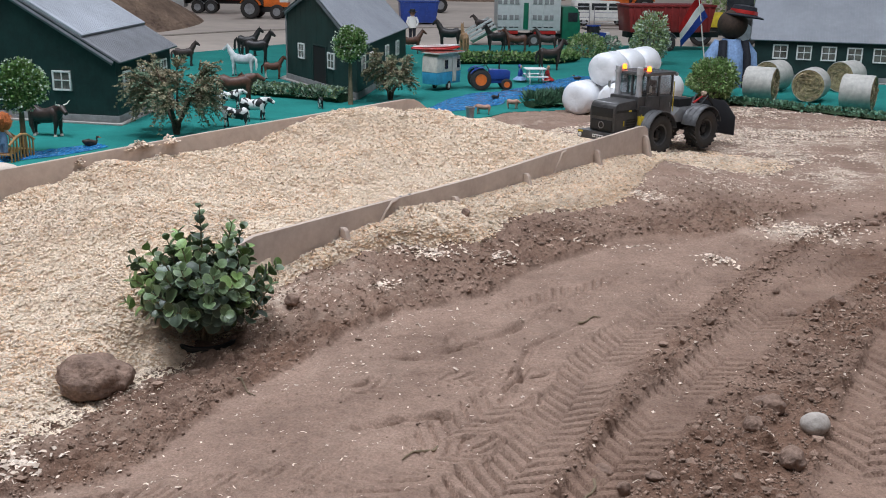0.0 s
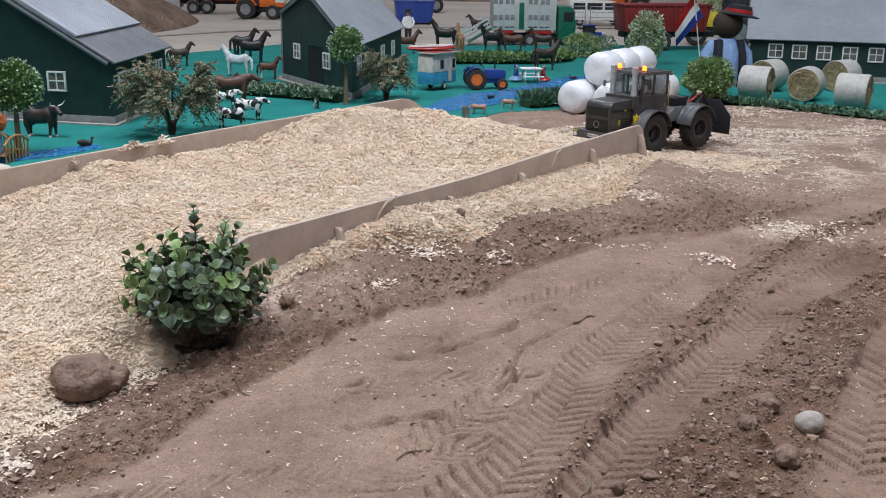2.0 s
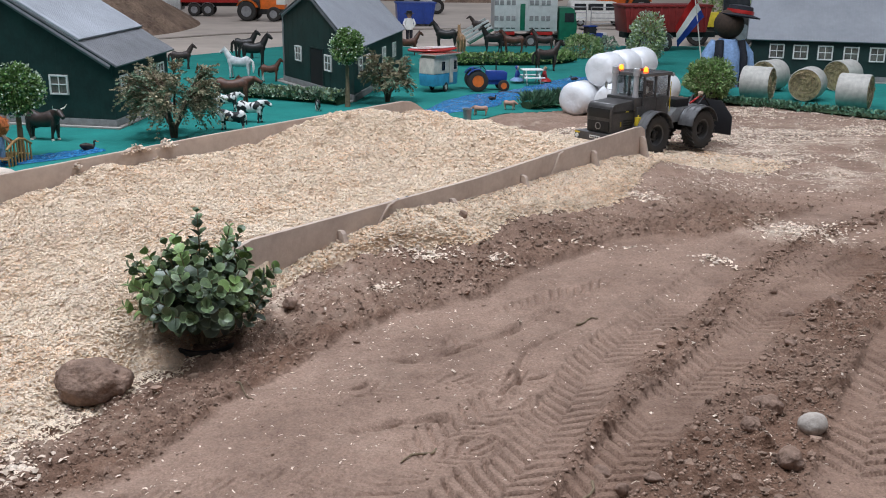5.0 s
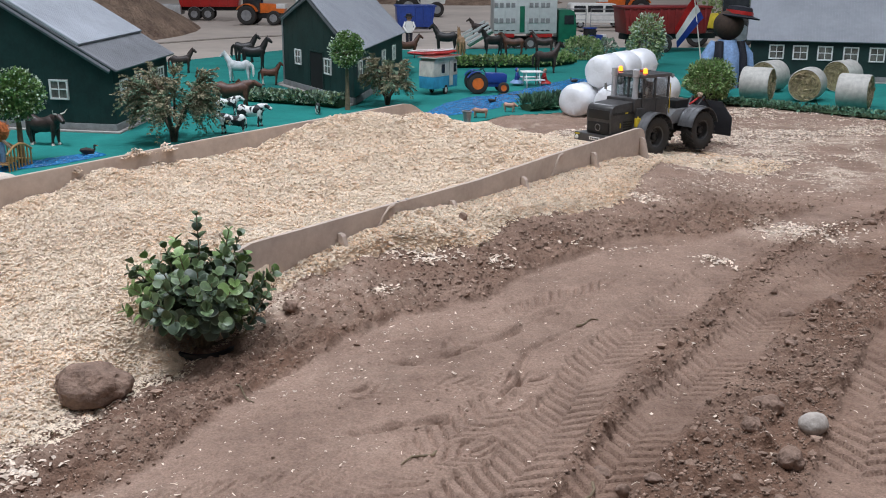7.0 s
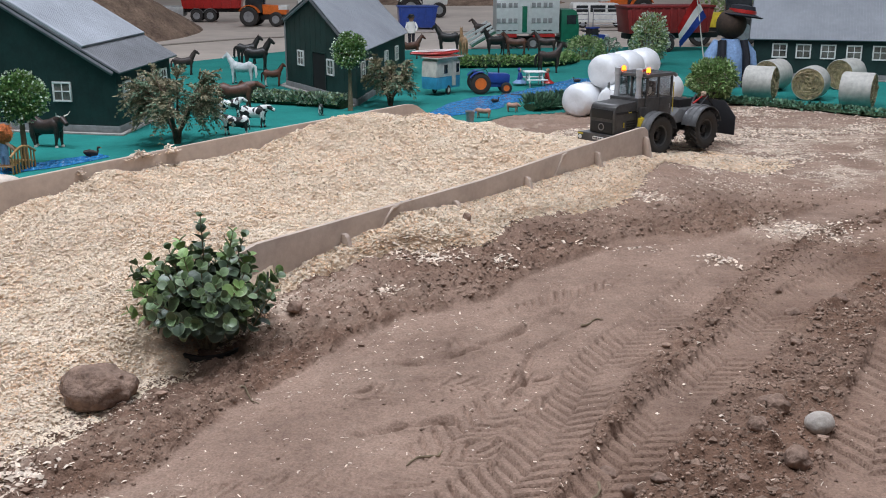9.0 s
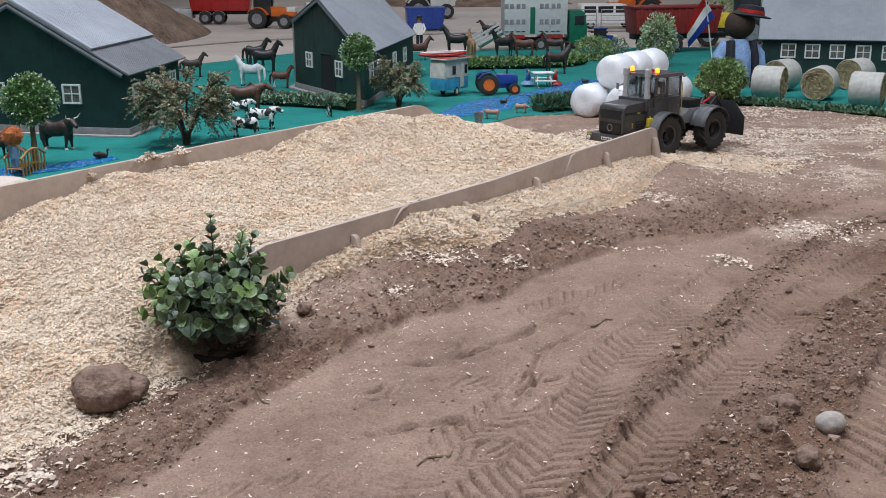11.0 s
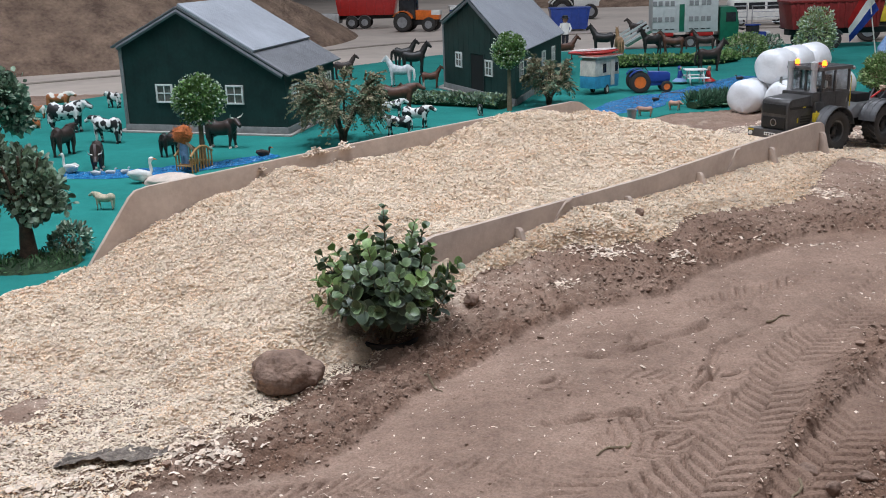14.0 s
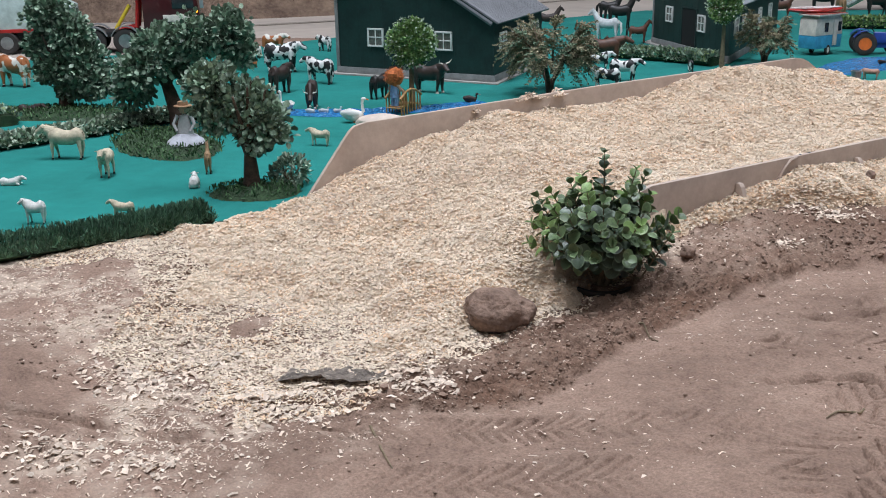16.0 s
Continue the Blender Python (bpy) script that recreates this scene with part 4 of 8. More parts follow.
        bmesh.ops.recalc_face_normals(bm, faces=bm.faces[:])
        bmesh.ops.bevel(bm, geom=bm.edges[:], offset=0.0012, segments=1, affect="EDGES")
        r = part(name, bm, material, ob)
        m = Matrix(((d.x, bx.normalized().x, nrm.x, 0), (d.y, bx.normalized().y, nrm.y, 0), (d.z, bx.normalized().z, nrm.z, 0), (0, 0, 0, 1)))
        m.translation = a + nrm * thick
        k = int(bx.length / 0.016)
        bm = bmesh.new()
        for i in range(k):
            yy = (i + 0.5) * bx.length / k
            tube(bm, [m @ Vector((0.002, yy, 0)), m @ Vector(((b - a).length - 0.002, yy, 0))], 0.0013, 5, cap=False)
        part("ribs", bm, material, r)
        return r
    tr, ar, tl = prof[2], prof[3], prof[4]
    plate(tl, ar, 0.008, "roof", ROOF_DARK, 0.03)
    plate(tr, ar, 0.008, "roof", ROOF_DARK if sheet else ROOF_LIGHT, 0.03, 0.001)
    if sheet:
        plate(tr + (ar - tr) * 0.28, ar, 0.010, "roof_sheet", ROOF_SHEET, 0, 0.011)
    part("verge_board", bmm(lambda b: tube(b, [tr - bx.normalized() * 0.026 - up * 0.012, ar - bx.normalized() * 0.026 - up * 0.012, tl - bx.normalized() * 0.026 - up * 0.012], [(0.003, 0.009)] * 3, 4)), ROOF_DARK, ob)
    return ob


barn("dark green model barn with a pale sheet roof and white windows", (-2.065, 4.11), (-1.325, 3.965), (-1.30, 4.63), 0.357, 0.245, 0.40, 0.50,
     [(0.265, 0.122), (0.70, 0.12)], [(0.16, 0.115), (0.40, 0.115), (0.62, 0.115), (0.84, 0.115)])
barn("dark green model barn with an open doorway, its shade painted as a black panel and a grey roof", (-0.924, 5.48), (-0.49, 4.745), (-0.335, 6.0), 0.35, 0.245, 0.40, 0.47,
     [(0.24, 0.125), (0.67, 0.11)], [(0.10, 0.11), (0.24, 0.11), (0.55, 0.11), (0.78, 0.11)], door=(0.42, 0.60, 0.03, 0.205), sheet=False)
BARN_C = barn("long dark green model barn with a pale ribbed roof", (1.86, 6.72), (1.59, 5.85), (3.2, 5.47), 0.23, 0.228, 0.5, 0.62,
     [], [(0.083, 0.115), (0.158, 0.113), (0.235, 0.112), (0.315, 0.11), (0.395, 0.11), (0.475, 0.11), (0.555, 0.11), (0.64, 0.11)], sheet=False)

STONES = [  # x, y, half sizes, earthy or grey
    (0.452, 1.50, 0.023, 0.020, 0.015, 1), (0.405, 1.425, 0.015, 0.014, 0.012, 1), (0.43, 1.32, 0.020, 0.018, 0.018, 1), (0.172, 1.30, 0.017, 0.012, 0.009, 1),
    (0.232, 1.25, 0.012, 0.010, 0.007, 1), (0.19, 1.235, 0.009, 0.008, 0.009, 1), (0.615, 1.94, 0.015, 0.014, 0.013, 1), (0.57, 1.77, 0.012, 0.010, 0.009, 1),
    (0.725, 2.0, 0.014, 0.013, 0.012, 1), (1.03, 2.62, 0.016, 0.014, 0.011, 1), (-0.34, 1.91, 0.014, 0.013, 0.012, 1), (-0.009, 2.40, 0.011, 0.011, 0.011, 1)]
TWIGS = [(-0.685, 1.20, -0.60, 1.09), (0.155, 1.26, 0.135, 1.19), (-0.40, 1.62, -0.345, 1.55), (0.2, 1.86, 0.24, 1.88), (-0.05, 1.36, -0.1, 1.31), (-0.26, 1.05, -0.3, 1.0), (0.05, 2.33, 0.02, 2.25)]

# ---- plants ----
def leaf_cloud(name, centres, normals, l, w, material, parent, rng, label="", spread=0.6, per=1):
    """Many small leaves joined into one part of a crown."""
    st = np.array([(0, 0.0), (0.35, 0.48), (0.75, 0.45), (1.0, 0.0)])
    base = np.array([(0, 0, 0), (0.4, 0.48, 0.06), (0.8, 0.36, 0.0), (1.0, 0, -0.12), (0.8, -0.36, 0.0), (0.4, -0.48, 0.06)])
    n = len(centres)
    c = np.asarray(centres)
    d = np.asarray(normals) + rng.normal(0, spread, (n, 3))
    d /= np.linalg.norm(d, axis=1)[:, None] + 1e-9
    h = rng.normal(0, 1, (n, 3))
    sd = np.cross(d, h)
    sd /= np.linalg.norm(sd, axis=1)[:, None] + 1e-9
    up = np.cross(sd, d)
    sz = rng.uniform(0.65, 1.25, n)[:, None, None]
    v = c[:, None] + sz * (base[None, :, :1] * l * d[:, None] + base[None, :, 1:2] * w * sd[:, None] + base[None, :, 2:] * l * up[:, None])
    f = (np.array([[0, 1, 2, 3], [0, 3, 4, 5]])[None] + 6 * np.arange(n)[:, None, None]).reshape(-1, 4)
    ob = new(name, mesh_np(name, v.reshape(-1, 3), f, material, True))
    ob.parent = parent
    return tagged(ob, label, kind="stuff")


def ball_points(n, c, r, rng, shell=0.55, lump=0.25):
    """Points in an uneven crown round c, with outward directions."""
    d = rng.normal(0, 1, (n, 3))
    d /= np.linalg.norm(d, axis=1)[:, None]
    k = 1 + lump * np.array([noise.noise(Vector(v) * 2.1 + Vector((c[0] * 9, c[1] * 7, 3))) for v in d])
    rad = (shell + (1 - shell) * rng.rand(n) ** 0.5) * k
    return np.array(c) + d * rad[:, None] * np.array(r), d


rngp = np.random.RandomState(11)

# the boxed bush in its pot
BX, BY = -0.480, 1.80
bz = float(top_z(np.array([BX]), np.array([BY]))[0][0])
bush = thing("potted_bush", pose(BX, BY, bz - 0.012), "artificial green bush with round leaves in a sunken black pot", "plant")
pot = part("pot", bmm(lambda b: lathe(b, [(0.044, -0.02), (0.052, 0.018), (0.056, 0.018), (0.056, 0.024), (0.049, 0.024), (0.046, 0.012), (0.002, 0.012)], 28)), TERRACOTTA, bush, "black plastic pot")
part("soil", bmm(lambda b: blob(b, (0, 0, 0.010), (0.046, 0.046, 0.010), 16, rough=0.4)), SAND, bush)
LEAF_OUTLINE = [(0.0, 0.03), (0.12, 0.28), (0.32, 0.47), (0.56, 0.52), (0.79, 0.43), (0.94, 0.23), (1.0, 0.03)]


def round_leaf():
    """Corners, faces and rim weights of one round, cupped leaf of length 1 along x."""
    v, w = [], []
    for t, k in LEAF_OUTLINE:
        for sg in (-1, 0, 1):
            v.append((t, sg * k * 0.92, 0.28 * k * abs(sg) + 0.10 * t - 0.16 * t * t))
            w.append(float(abs(sg)) if 0.05 < t < 0.97 else 1.0)
    f = [(3 * i + k, 3 * i + 3 + k, 3 * i + 4 + k, 3 * i + 1 + k) for i in range(len(LEAF_OUTLINE) - 1) for k in (0, 1)]
    return np.array(v), np.array(f), np.array(w)


LV, LF, LW = round_leaf()


def leaf_data(m_list, material):
    """One mesh of a leaf for each matrix in m_list."""
    n = len(m_list)
    v = np.concatenate([LV @ np.array(m.to_3x3()).T + np.array(m.translation) for m in m_list])
    me = mesh_np("leaf", v, (LF[None] + len(LV) * np.arange(n)[:, None, None]).reshape(-1, 4), material)
    me.attributes.new("rim", "FLOAT", "POINT").data.foreach_set("value", np.tile(LW, n).astype(np.float32))
    return me


def rimmed(name, c, rim, rough=0.42):
    """A waxy leaf with a paler margin and a faint midrib."""
    m = mat(name, c, rough, var=0.22, scale=45, island=0.32)
    nt, bs = m.node_tree, m.node_tree.nodes["Principled BSDF"]
    src = bs.inputs["Base Color"].links[0].from_socket
    an, ra, mx = nt.nodes.new("ShaderNodeAttribute"), nt.nodes.new("ShaderNodeMapRange"), nt.nodes.new("ShaderNodeMix")
    an.attribute_name, mx.data_type = "rim", "RGBA"
    ra.inputs["From Min"].default_value, ra.inputs["To Max"].default_value = 0.72, 0.8
    mx.inputs["B"].default_value = (*rim, 1)
    nt.links.new(an.outputs["Fac"], ra.inputs["Value"])
    nt.links.new(ra.outputs[0], mx.inputs["Factor"])
    nt.links.new(src, mx.inputs["A"])
    nt.links.new(mx.outputs["Result"], bs.inputs["Base Color"])
    return m


OLD_LEAF, MID_LEAF, NEW_LEAF = rimmed("leaf_old", (0.066, 0.100, 0.060), (0.185, 0.235, 0.15)), rimmed("leaf_mid", (0.105, 0.160, 0.070), (0.25, 0.32, 0.16)), rimmed("leaf_new", (0.20, 0.31, 0.10), (0.33, 0.44, 0.19))
stem_bm = bmesh.new()
sprigs = []
NS = 66
for i in range(NS):
    el, a = math.asin(-0.34 + 1.32 * (i + 0.5) / NS), i * 2.39996 + rngp.uniform(-0.15, 0.15)
    d = Vector((math.cos(a) * math.cos(el), math.sin(a) * math.cos(el), math.sin(el)))
    k = rngp.uniform(0.70, 1.10) * (1 + 0.14 * noise.noise(d * 2.3))
    tip = Vector((d.x * 0.124 * k, d.y * 0.124 * k, 0.124 + d.z * 0.086 * k))
    root = Vector((0.35 * d.x * 0.131, 0.35 * d.y * 0.131, 0.06 + 0.3 * max(tip.z - 0.06, 0)))
    sprigs.append((root, tip, 1.0))
for dx, dy, top in ((-0.003, 0.01, 0.262), (0.055, 0.0, 0.236), (0.068, 0.02, 0.222), (-0.06, 0.0, 0.205), (0.125, -0.03, 0.135), (-0.125, 0.02, 0.17)):
    sprigs.append((Vector((dx * 0.6, dy, top - 0.085)), Vector((dx, dy, top)), 0.85))
placed = {OLD_LEAF: [], MID_LEAF: [], NEW_LEAF: []}
for n_, (root, tip, size) in enumerate(sprigs):
    ax = (tip - root).normalized()
    foot = Vector((0.010 * math.cos(n_), 0.010 * math.sin(n_), 0.014))
    tube(stem_bm, [foot, foot.lerp(root, 0.55) + Vector((0, 0, 0.008)), root, root.lerp(tip, 0.55), tip], [0.0026, 0.0022, 0.0018, 0.0014, 0.0009], 5)
    side = ax.orthogonal().normalized()
    young = rngp.rand() < 0.34
    for j in range(6):
        t = j / 5
        p_ = tip.lerp(root, (1 - t) * 0.072 / max((tip - root).length, 0.05))
        for sg in (0, 1):
            a = j * 1.571 + sg * 3.1416 + rngp.uniform(-0.45, 0.45) + n_
            out = Matrix.Rotation(a, 3, ax) @ side
            lean = radians(80 - 42 * t + rngp.uniform(-22, 22))
            xd = (ax * math.cos(lean) + out * math.sin(lean)).normalized()
            yd = ax.cross(out).normalized()
            zd = xd.cross(yd)
            if zd.dot(ax) < 0:
                yd, zd = -yd, -zd
            l = size * (0.0305 - 0.0125 * t ** 1.5) * rngp.uniform(0.75, 1.15)
            m = Matrix(((xd.x * l, yd.x * l, zd.x * l, p_.x), (xd.y * l, yd.y * l, zd.y * l, p_.y), (xd.z * l, yd.z * l, zd.z * l, p_.z), (0, 0, 0, 1)))
            placed[NEW_LEAF if young and t > 0.55 else MID_LEAF if (young or t > 0.75 or rngp.rand() < 0.25) else OLD_LEAF].append(m)
part("stem", stem_bm, STEM, bush)
for material, ms in placed.items():
    one = leaf_data([IDENT], material)
    first = max(0, min(len(ms), 100))
    for m in ms[:first]:
        ob = new("leaf", one)
        ob.matrix_basis = m
        ob.parent = bush
    if ms[first:]:
        ob = new("foliage", leaf_data(ms[first:], material))
        ob.parent = bush
        tagged(ob, "", kind="stuff")


def tree(name, x, y, label, trunk, crown, leaf, leaf_mat, n, limbs=7, size=0.016, group="", lean=(0, 0), bark=BARK, shell=0.5, lump=0.35, second=None, lobes=None):
    """trunk: radius and height; crown: centre height, half width, half height."""
    tr, th = trunk
    cz, cr, ch = crown
    ob = thing(name, pose(x, y, 0), label, "tree", group)
    bm = bmesh.new()
    lx, ly = lean
    tube(bm, [(0, 0, -0.004), (lx * 0.2, ly * 0.2, th * 0.35), (lx * 0.6, ly * 0.6, th * 0.7), (lx, ly, th)], [tr * 1.35, tr, tr * 0.85, tr * 0.7], 10)
    part("trunk", bm, bark, ob)
    bl = bmesh.new()
    for i in range(limbs):
        a, el = 6.28 * i / limbs + rngp.uniform(-0.3, 0.3), rngp.uniform(-0.3, 1.2)
        e = Vector((lx + cr * 0.75 * math.cos(a) * math.cos(el), ly + cr * 0.75 * math.sin(a) * math.cos(el), cz + ch * 0.7 * math.sin(el)))
        s0 = Vector((lx, ly, th * 0.92))
        tube(bl, [s0, s0.lerp(e, 0.5) + Vector((0, 0, 0.01)), e], [tr * 0.5, tr * 0.3, tr * 0.12], 6)
    part("limb", bl, bark, ob)
    pts, ds = [], []
    clumps = max(1, n // 60)
    if lobes:
        for dx, dz, lr in lobes:
            c0 = (0.943 * dx, 0.334 * dx + rngp.uniform(-0.04, 0.04), dz)
            for q, dd in zip(*ball_points(int(7000 * lr * lr) + 4, c0, (lr - 0.026,) * 3, rngp, 0.5, 0.4)):
                p_, d_ = ball_points(27, q, (0.032,) * 3, rngp, 0.3, 0.2)
                pts.append(p_)
                ds.append(d_ * 0.6 + dd)
    elif clumps < 6:
        p_, d_ = ball_points(n, (lx, ly, cz), (cr, cr, ch), rngp, shell, lump)
        pts, ds = [p_], [d_]
    else:
        cc, cd = ball_points(clumps, (lx, ly, cz), (cr * 0.82, cr * 0.82, ch * 0.82), rngp, 0.45, lump)
        for q, dd in zip(cc, cd):
            p_, d_ = ball_points(60, q, (cr * 0.27,) * 3, rngp, 0.3, 0.2)
            pts.append(p_)
            ds.append(d_ * 0.6 + dd)
    leaf_cloud("crown", np.vstack(pts), np.vstack(ds), size, size * 0.85, leaf_mat, ob, rngp)
    if second:
        p_, d_ = ball_points(second[1], (lx, ly, cz), (cr * 1.03, cr * 1.03, ch * 1.03), rngp, 0.9, lump)
        leaf_cloud("young_leaves", p_, d_, size * 0.8, size * 0.6, second[0], ob, rngp)
    return ob


tree("model_tree", -2.62, 3.02, "leafy artificial tree with dark grey-green leaves on moss", (0.022, 0.10), (0.22, 0.1, 0.13), None, LEAF_GREY, 6600, 8, 0.0185, "leafy trees", lobes=((-0.02, 0.35, 0.08), (0.045, 0.275, 0.085), (-0.06, 0.24, 0.075), (0.1, 0.16, 0.09), (-0.03, 0.16, 0.08), (0.13, 0.1, 0.06), (0.02, 0.1, 0.06)))
tree("model_tree", -2.03, 2.83, "leafy artificial tree with a leaning bare trunk", (0.026, 0.14), (0.235, 0.12, 0.08), None, LEAF_GREY, 6600, 8, 0.0185, "leafy trees", lean=(-0.05, 0.02), lobes=((0.16, 0.3, 0.085), (0.07, 0.285, 0.08), (-0.02, 0.255, 0.08), (-0.1, 0.19, 0.075), (-0.15, 0.12, 0.06), (0.02, 0.19, 0.055), (0.19, 0.24, 0.06)))
tree("model_tree", -1.40, 2.165, "small leafy artificial tree with grey-green leaves", (0.020, 0.09), (0.2, 0.1, 0.1), None, LEAF_GREY, 5000, 8, 0.0175, "leafy trees", lean=(0.0, 0.0), lobes=((-0.075, 0.245, 0.07), (-0.06, 0.19, 0.055), (0.035, 0.165, 0.068), (-0.01, 0.205, 0.065), (0.01, 0.13, 0.04)))
for x, y, z, r, lb in ((-1.435, 3.345, 0.225, 0.085, "clipped ball tree with tiny pale flowers behind a bridge"), (-0.505, 4.60, 0.262, 0.077, "clipped ball tree with tiny pale flowers beside a barn")):
    tree("ball_tree", x, y, lb, (0.009, z), (z, r, r), None, LEAF_BOX, 4600, 5, 0.0095, "ball trees", bark=STEM, shell=0.7, lump=0.05, second=(LEAF_MINT, 420))


def fern_tree(x, y, label, h, r, nf, mats, trunk_r, zc, bare=True):
    """A small tree of feathery fronds on forking limbs."""
    ob = thing("fern_tree", pose(x, y, 0), label, "tree")
    bm, limbs = bmesh.new(), []
    for a in (0.2, 2.7, 4.6):
        tube(bm, [(0, 0, -0.003), (0.010 * math.cos(a), 0.010 * math.sin(a), h * 0.16), (0.045 * math.cos(a), 0.04 * math.sin(a), h * 0.36)], [trunk_r, trunk_r * 0.8, trunk_r * 0.55], 8)
    part("trunk", bm, BARK, ob)
    bl = bmesh.new()
    for i in range(11):
        a, el = i * 2.4 + rngp.uniform(-0.3, 0.3), math.asin(-0.25 + 1.2 * (i + 0.5) / 11)
        k = rngp.uniform(0.62, 0.85)
        s0 = Vector((0.03 * math.cos(a), 0.03 * math.sin(a), h * 0.27))
        e = Vector((math.cos(a) * math.cos(el) * r * k, math.sin(a) * math.cos(el) * r * k, zc + math.sin(el) * (h - zc) * k))
        mid = s0.lerp(e, 0.5) + Vector((0.012 * noise.noise(e * 30), 0.012 * noise.noise(e * 31), 0.025))
        limbs.append((s0, mid, e))
        tube(bl, [s0, mid, e], [trunk_r * 0.45, trunk_r * 0.28, trunk_r * 0.12], 6)
    part("limb", bl, BARK, ob)
    for m, share in mats:
        C, D, st = [], [], bmesh.new()
        for i in range(int(nf * share)):
            s0, mid, e0 = limbs[rngp.randint(len(limbs))]
            u = rngp.uniform(0.35, 1.0)
            base = s0.lerp(mid, u).lerp(mid.lerp(e0, u), u)
            outw = Vector((base.x, base.y, (base.z - zc) * 0.8)).normalized()
            d0 = (outw + Vector(rngp.normal(0, 0.65, 3)) + Vector((0, 0, 0.25))).normalized()
            L_ = r * rngp.uniform(0.28, 0.5)
            e = base + d0 * L_ - Vector((0, 0, 0.35 * L_))
            mm = base + d0 * L_ * 0.55
            pts = [base.lerp(mm, t).lerp(mm.lerp(e, t), t) for t in np.linspace(0, 1, 9)]
            tube(st, pts[::2], [0.0013, 0.0011, 0.0009, 0.0007, 0.0004], 4)
            for j in range(1, 9):
                d = (pts[j] - pts[j - 1]).normalized()
                sd = d.cross(Vector((0, 0, 1))).normalized()
                for sg in (-1, 1):
                    q = (d * 0.6 + sd * sg).normalized()
                    for u in (0.0, 0.009):
                        C.append((pts[j] + q * u * (1.3 - j / 10))[:])
                        D.append((q + d * 0.3)[:])
        tagged(part("frond_stalk", st, STEM, ob), "", kind="stuff")
        leaf_cloud("frond", C, D, 0.0105, 0.0055, m, ob, rngp, spread=0.35)
    return ob


fern_tree(-1.055, 3.775, "brownish fern-leaved artificial tree behind the trough", 0.285, 0.20, 430, ((FERN, 0.72), (FERN_GREEN, 0.28)), 0.012, 0.16)
fern_tree(-0.34, 4.76, "bushy brown-green artificial shrub beside a barn", 0.25, 0.13, 200, ((FERN, 0.7), (FERN_GREEN, 0.3)), 0.01, 0.11)


def shrub(name, x, y, label, cz, r, h, n, m, size=0.014, potted=False, second=None, base=0.0, spiky=0.6):
    ob = thing(name, pose(x, y, base), label, "plant")
    if potted:
        part("pot", bmm(lambda b: lathe(b, [(0.045, 0), (0.058, 0.05), (0.062, 0.05), (0.062, 0.056), (0.054, 0.056), (0.003, 0.045)], 20)), TERRACOTTA, ob, "black plastic pot")
    bm = bmesh.new()
    for i in range(7):
        a = i * 0.9
        tube(bm, [(0, 0, 0.0), (0.3 * r * math.cos(a), 0.3 * r * math.sin(a), cz * 0.6), (0.7 * r * math.cos(a), 0.7 * r * math.sin(a), cz + 0.3 * h)], [0.004, 0.003, 0.001], 5)
    part("stem", bm, STEM, ob)
    p_, d_ = ball_points(n, (0, 0, cz), (r, r, h), rngp, 0.55, 0.3)
    leaf_cloud("foliage", p_, d_, size, size * 0.5, m, ob, rngp, spread=spiky)
    if second:
        p_, d_ = ball_points(second[1], (0, 0, cz), (r * 1.05, r * 1.05, h * 1.05), rngp, 0.85, 0.3)
        leaf_cloud("young_foliage", p_, d_, size, size * 0.5, second[0], ob, rngp, spread=spiky)
    return ob


shrub("potted_boxwood", 1.135, 4.86, "round clipped boxwood in a black pot", 0.112, 0.108, 0.086, 4600, LEAF_BOX, 0.014, True, (LEAF_PALE, 600))
shrub("flowering_bush", 1.13, 6.5, "tall bush with pale green and white leaves", 0.16, 0.105, 0.145, 1700, LEAF_PALE, 0.020, False, (LEAF_MINT, 600))
shrub("low_bush", -1.345, 2.255, "pale green leafy bush at the foot of a small tree", 0.034, 0.042, 0.034, 420, LEAF_GREY, 0.015, False, (LEAF_MINT, 110))
shrub("low_bush", 0.98, 7.25, "small grey-green bush on the felt", 0.05, 0.085, 0.06, 500, LEAF_GREY, 0.02)
shrub("flowering_bush", 0.79, 6.95, "rounded hedge bush with pale leaves", 0.065, 0.12, 0.075, 1100, LEAF_PALE, 0.02, False, (LEAF_BOX, 500))


def hedge(label, pts, w, h, n, m, size=0.012, second=None, blades=False):
    ob = thing("hedge", IDENT, label, "hedge", "low hedges")
    line = bend(pts, 5)
    bm = bmesh.new()
    tube(bm, [(x, y, h * 0.28) for x, y in line], [(w * 0.5, h * 0.32)] * len(line), 8)
    part("base", bm, MOSS, ob)
    for mm, k in ((m, n), second or (m, 0)):
        if not k:
            continue
        i = rngp.randint(0, len(line) - 1, k)
        t = rngp.rand(k)
        P_ = np.array(line)
        xy = P_[i] * (1 - t[:, None]) + P_[np.minimum(i + 1, len(line) - 1)] * t[:, None]
        a = rngp.uniform(0, 3.1416, k)
        d = (P_[np.minimum(i + 1, len(line) - 1)] - P_[i])
        d = d / (np.linalg.norm(d, axis=1)[:, None] + 1e-9)
        nrm = np.stack((-d[:, 1], d[:, 0]), -1)
        rr = rngp.uniform(0.75, 1.1, k)
        c = np.concatenate((xy + nrm * (np.cos(a) * w * 0.5 * rr)[:, None], (h * 0.25 + np.sin(a) * h * 0.55 * rr)[:, None]), 1)
        D = np.concatenate((nrm * np.cos(a)[:, None], (np.sin(a) + (1.3 if blades else 0.2))[:, None]), 1)
        leaf_cloud("greenery", c, D, size * (2.2 if blades else 1), size * (0.14 if blades else 0.7), mm, ob, rngp, spread=0.75 if blades else 0.7)
    return ob


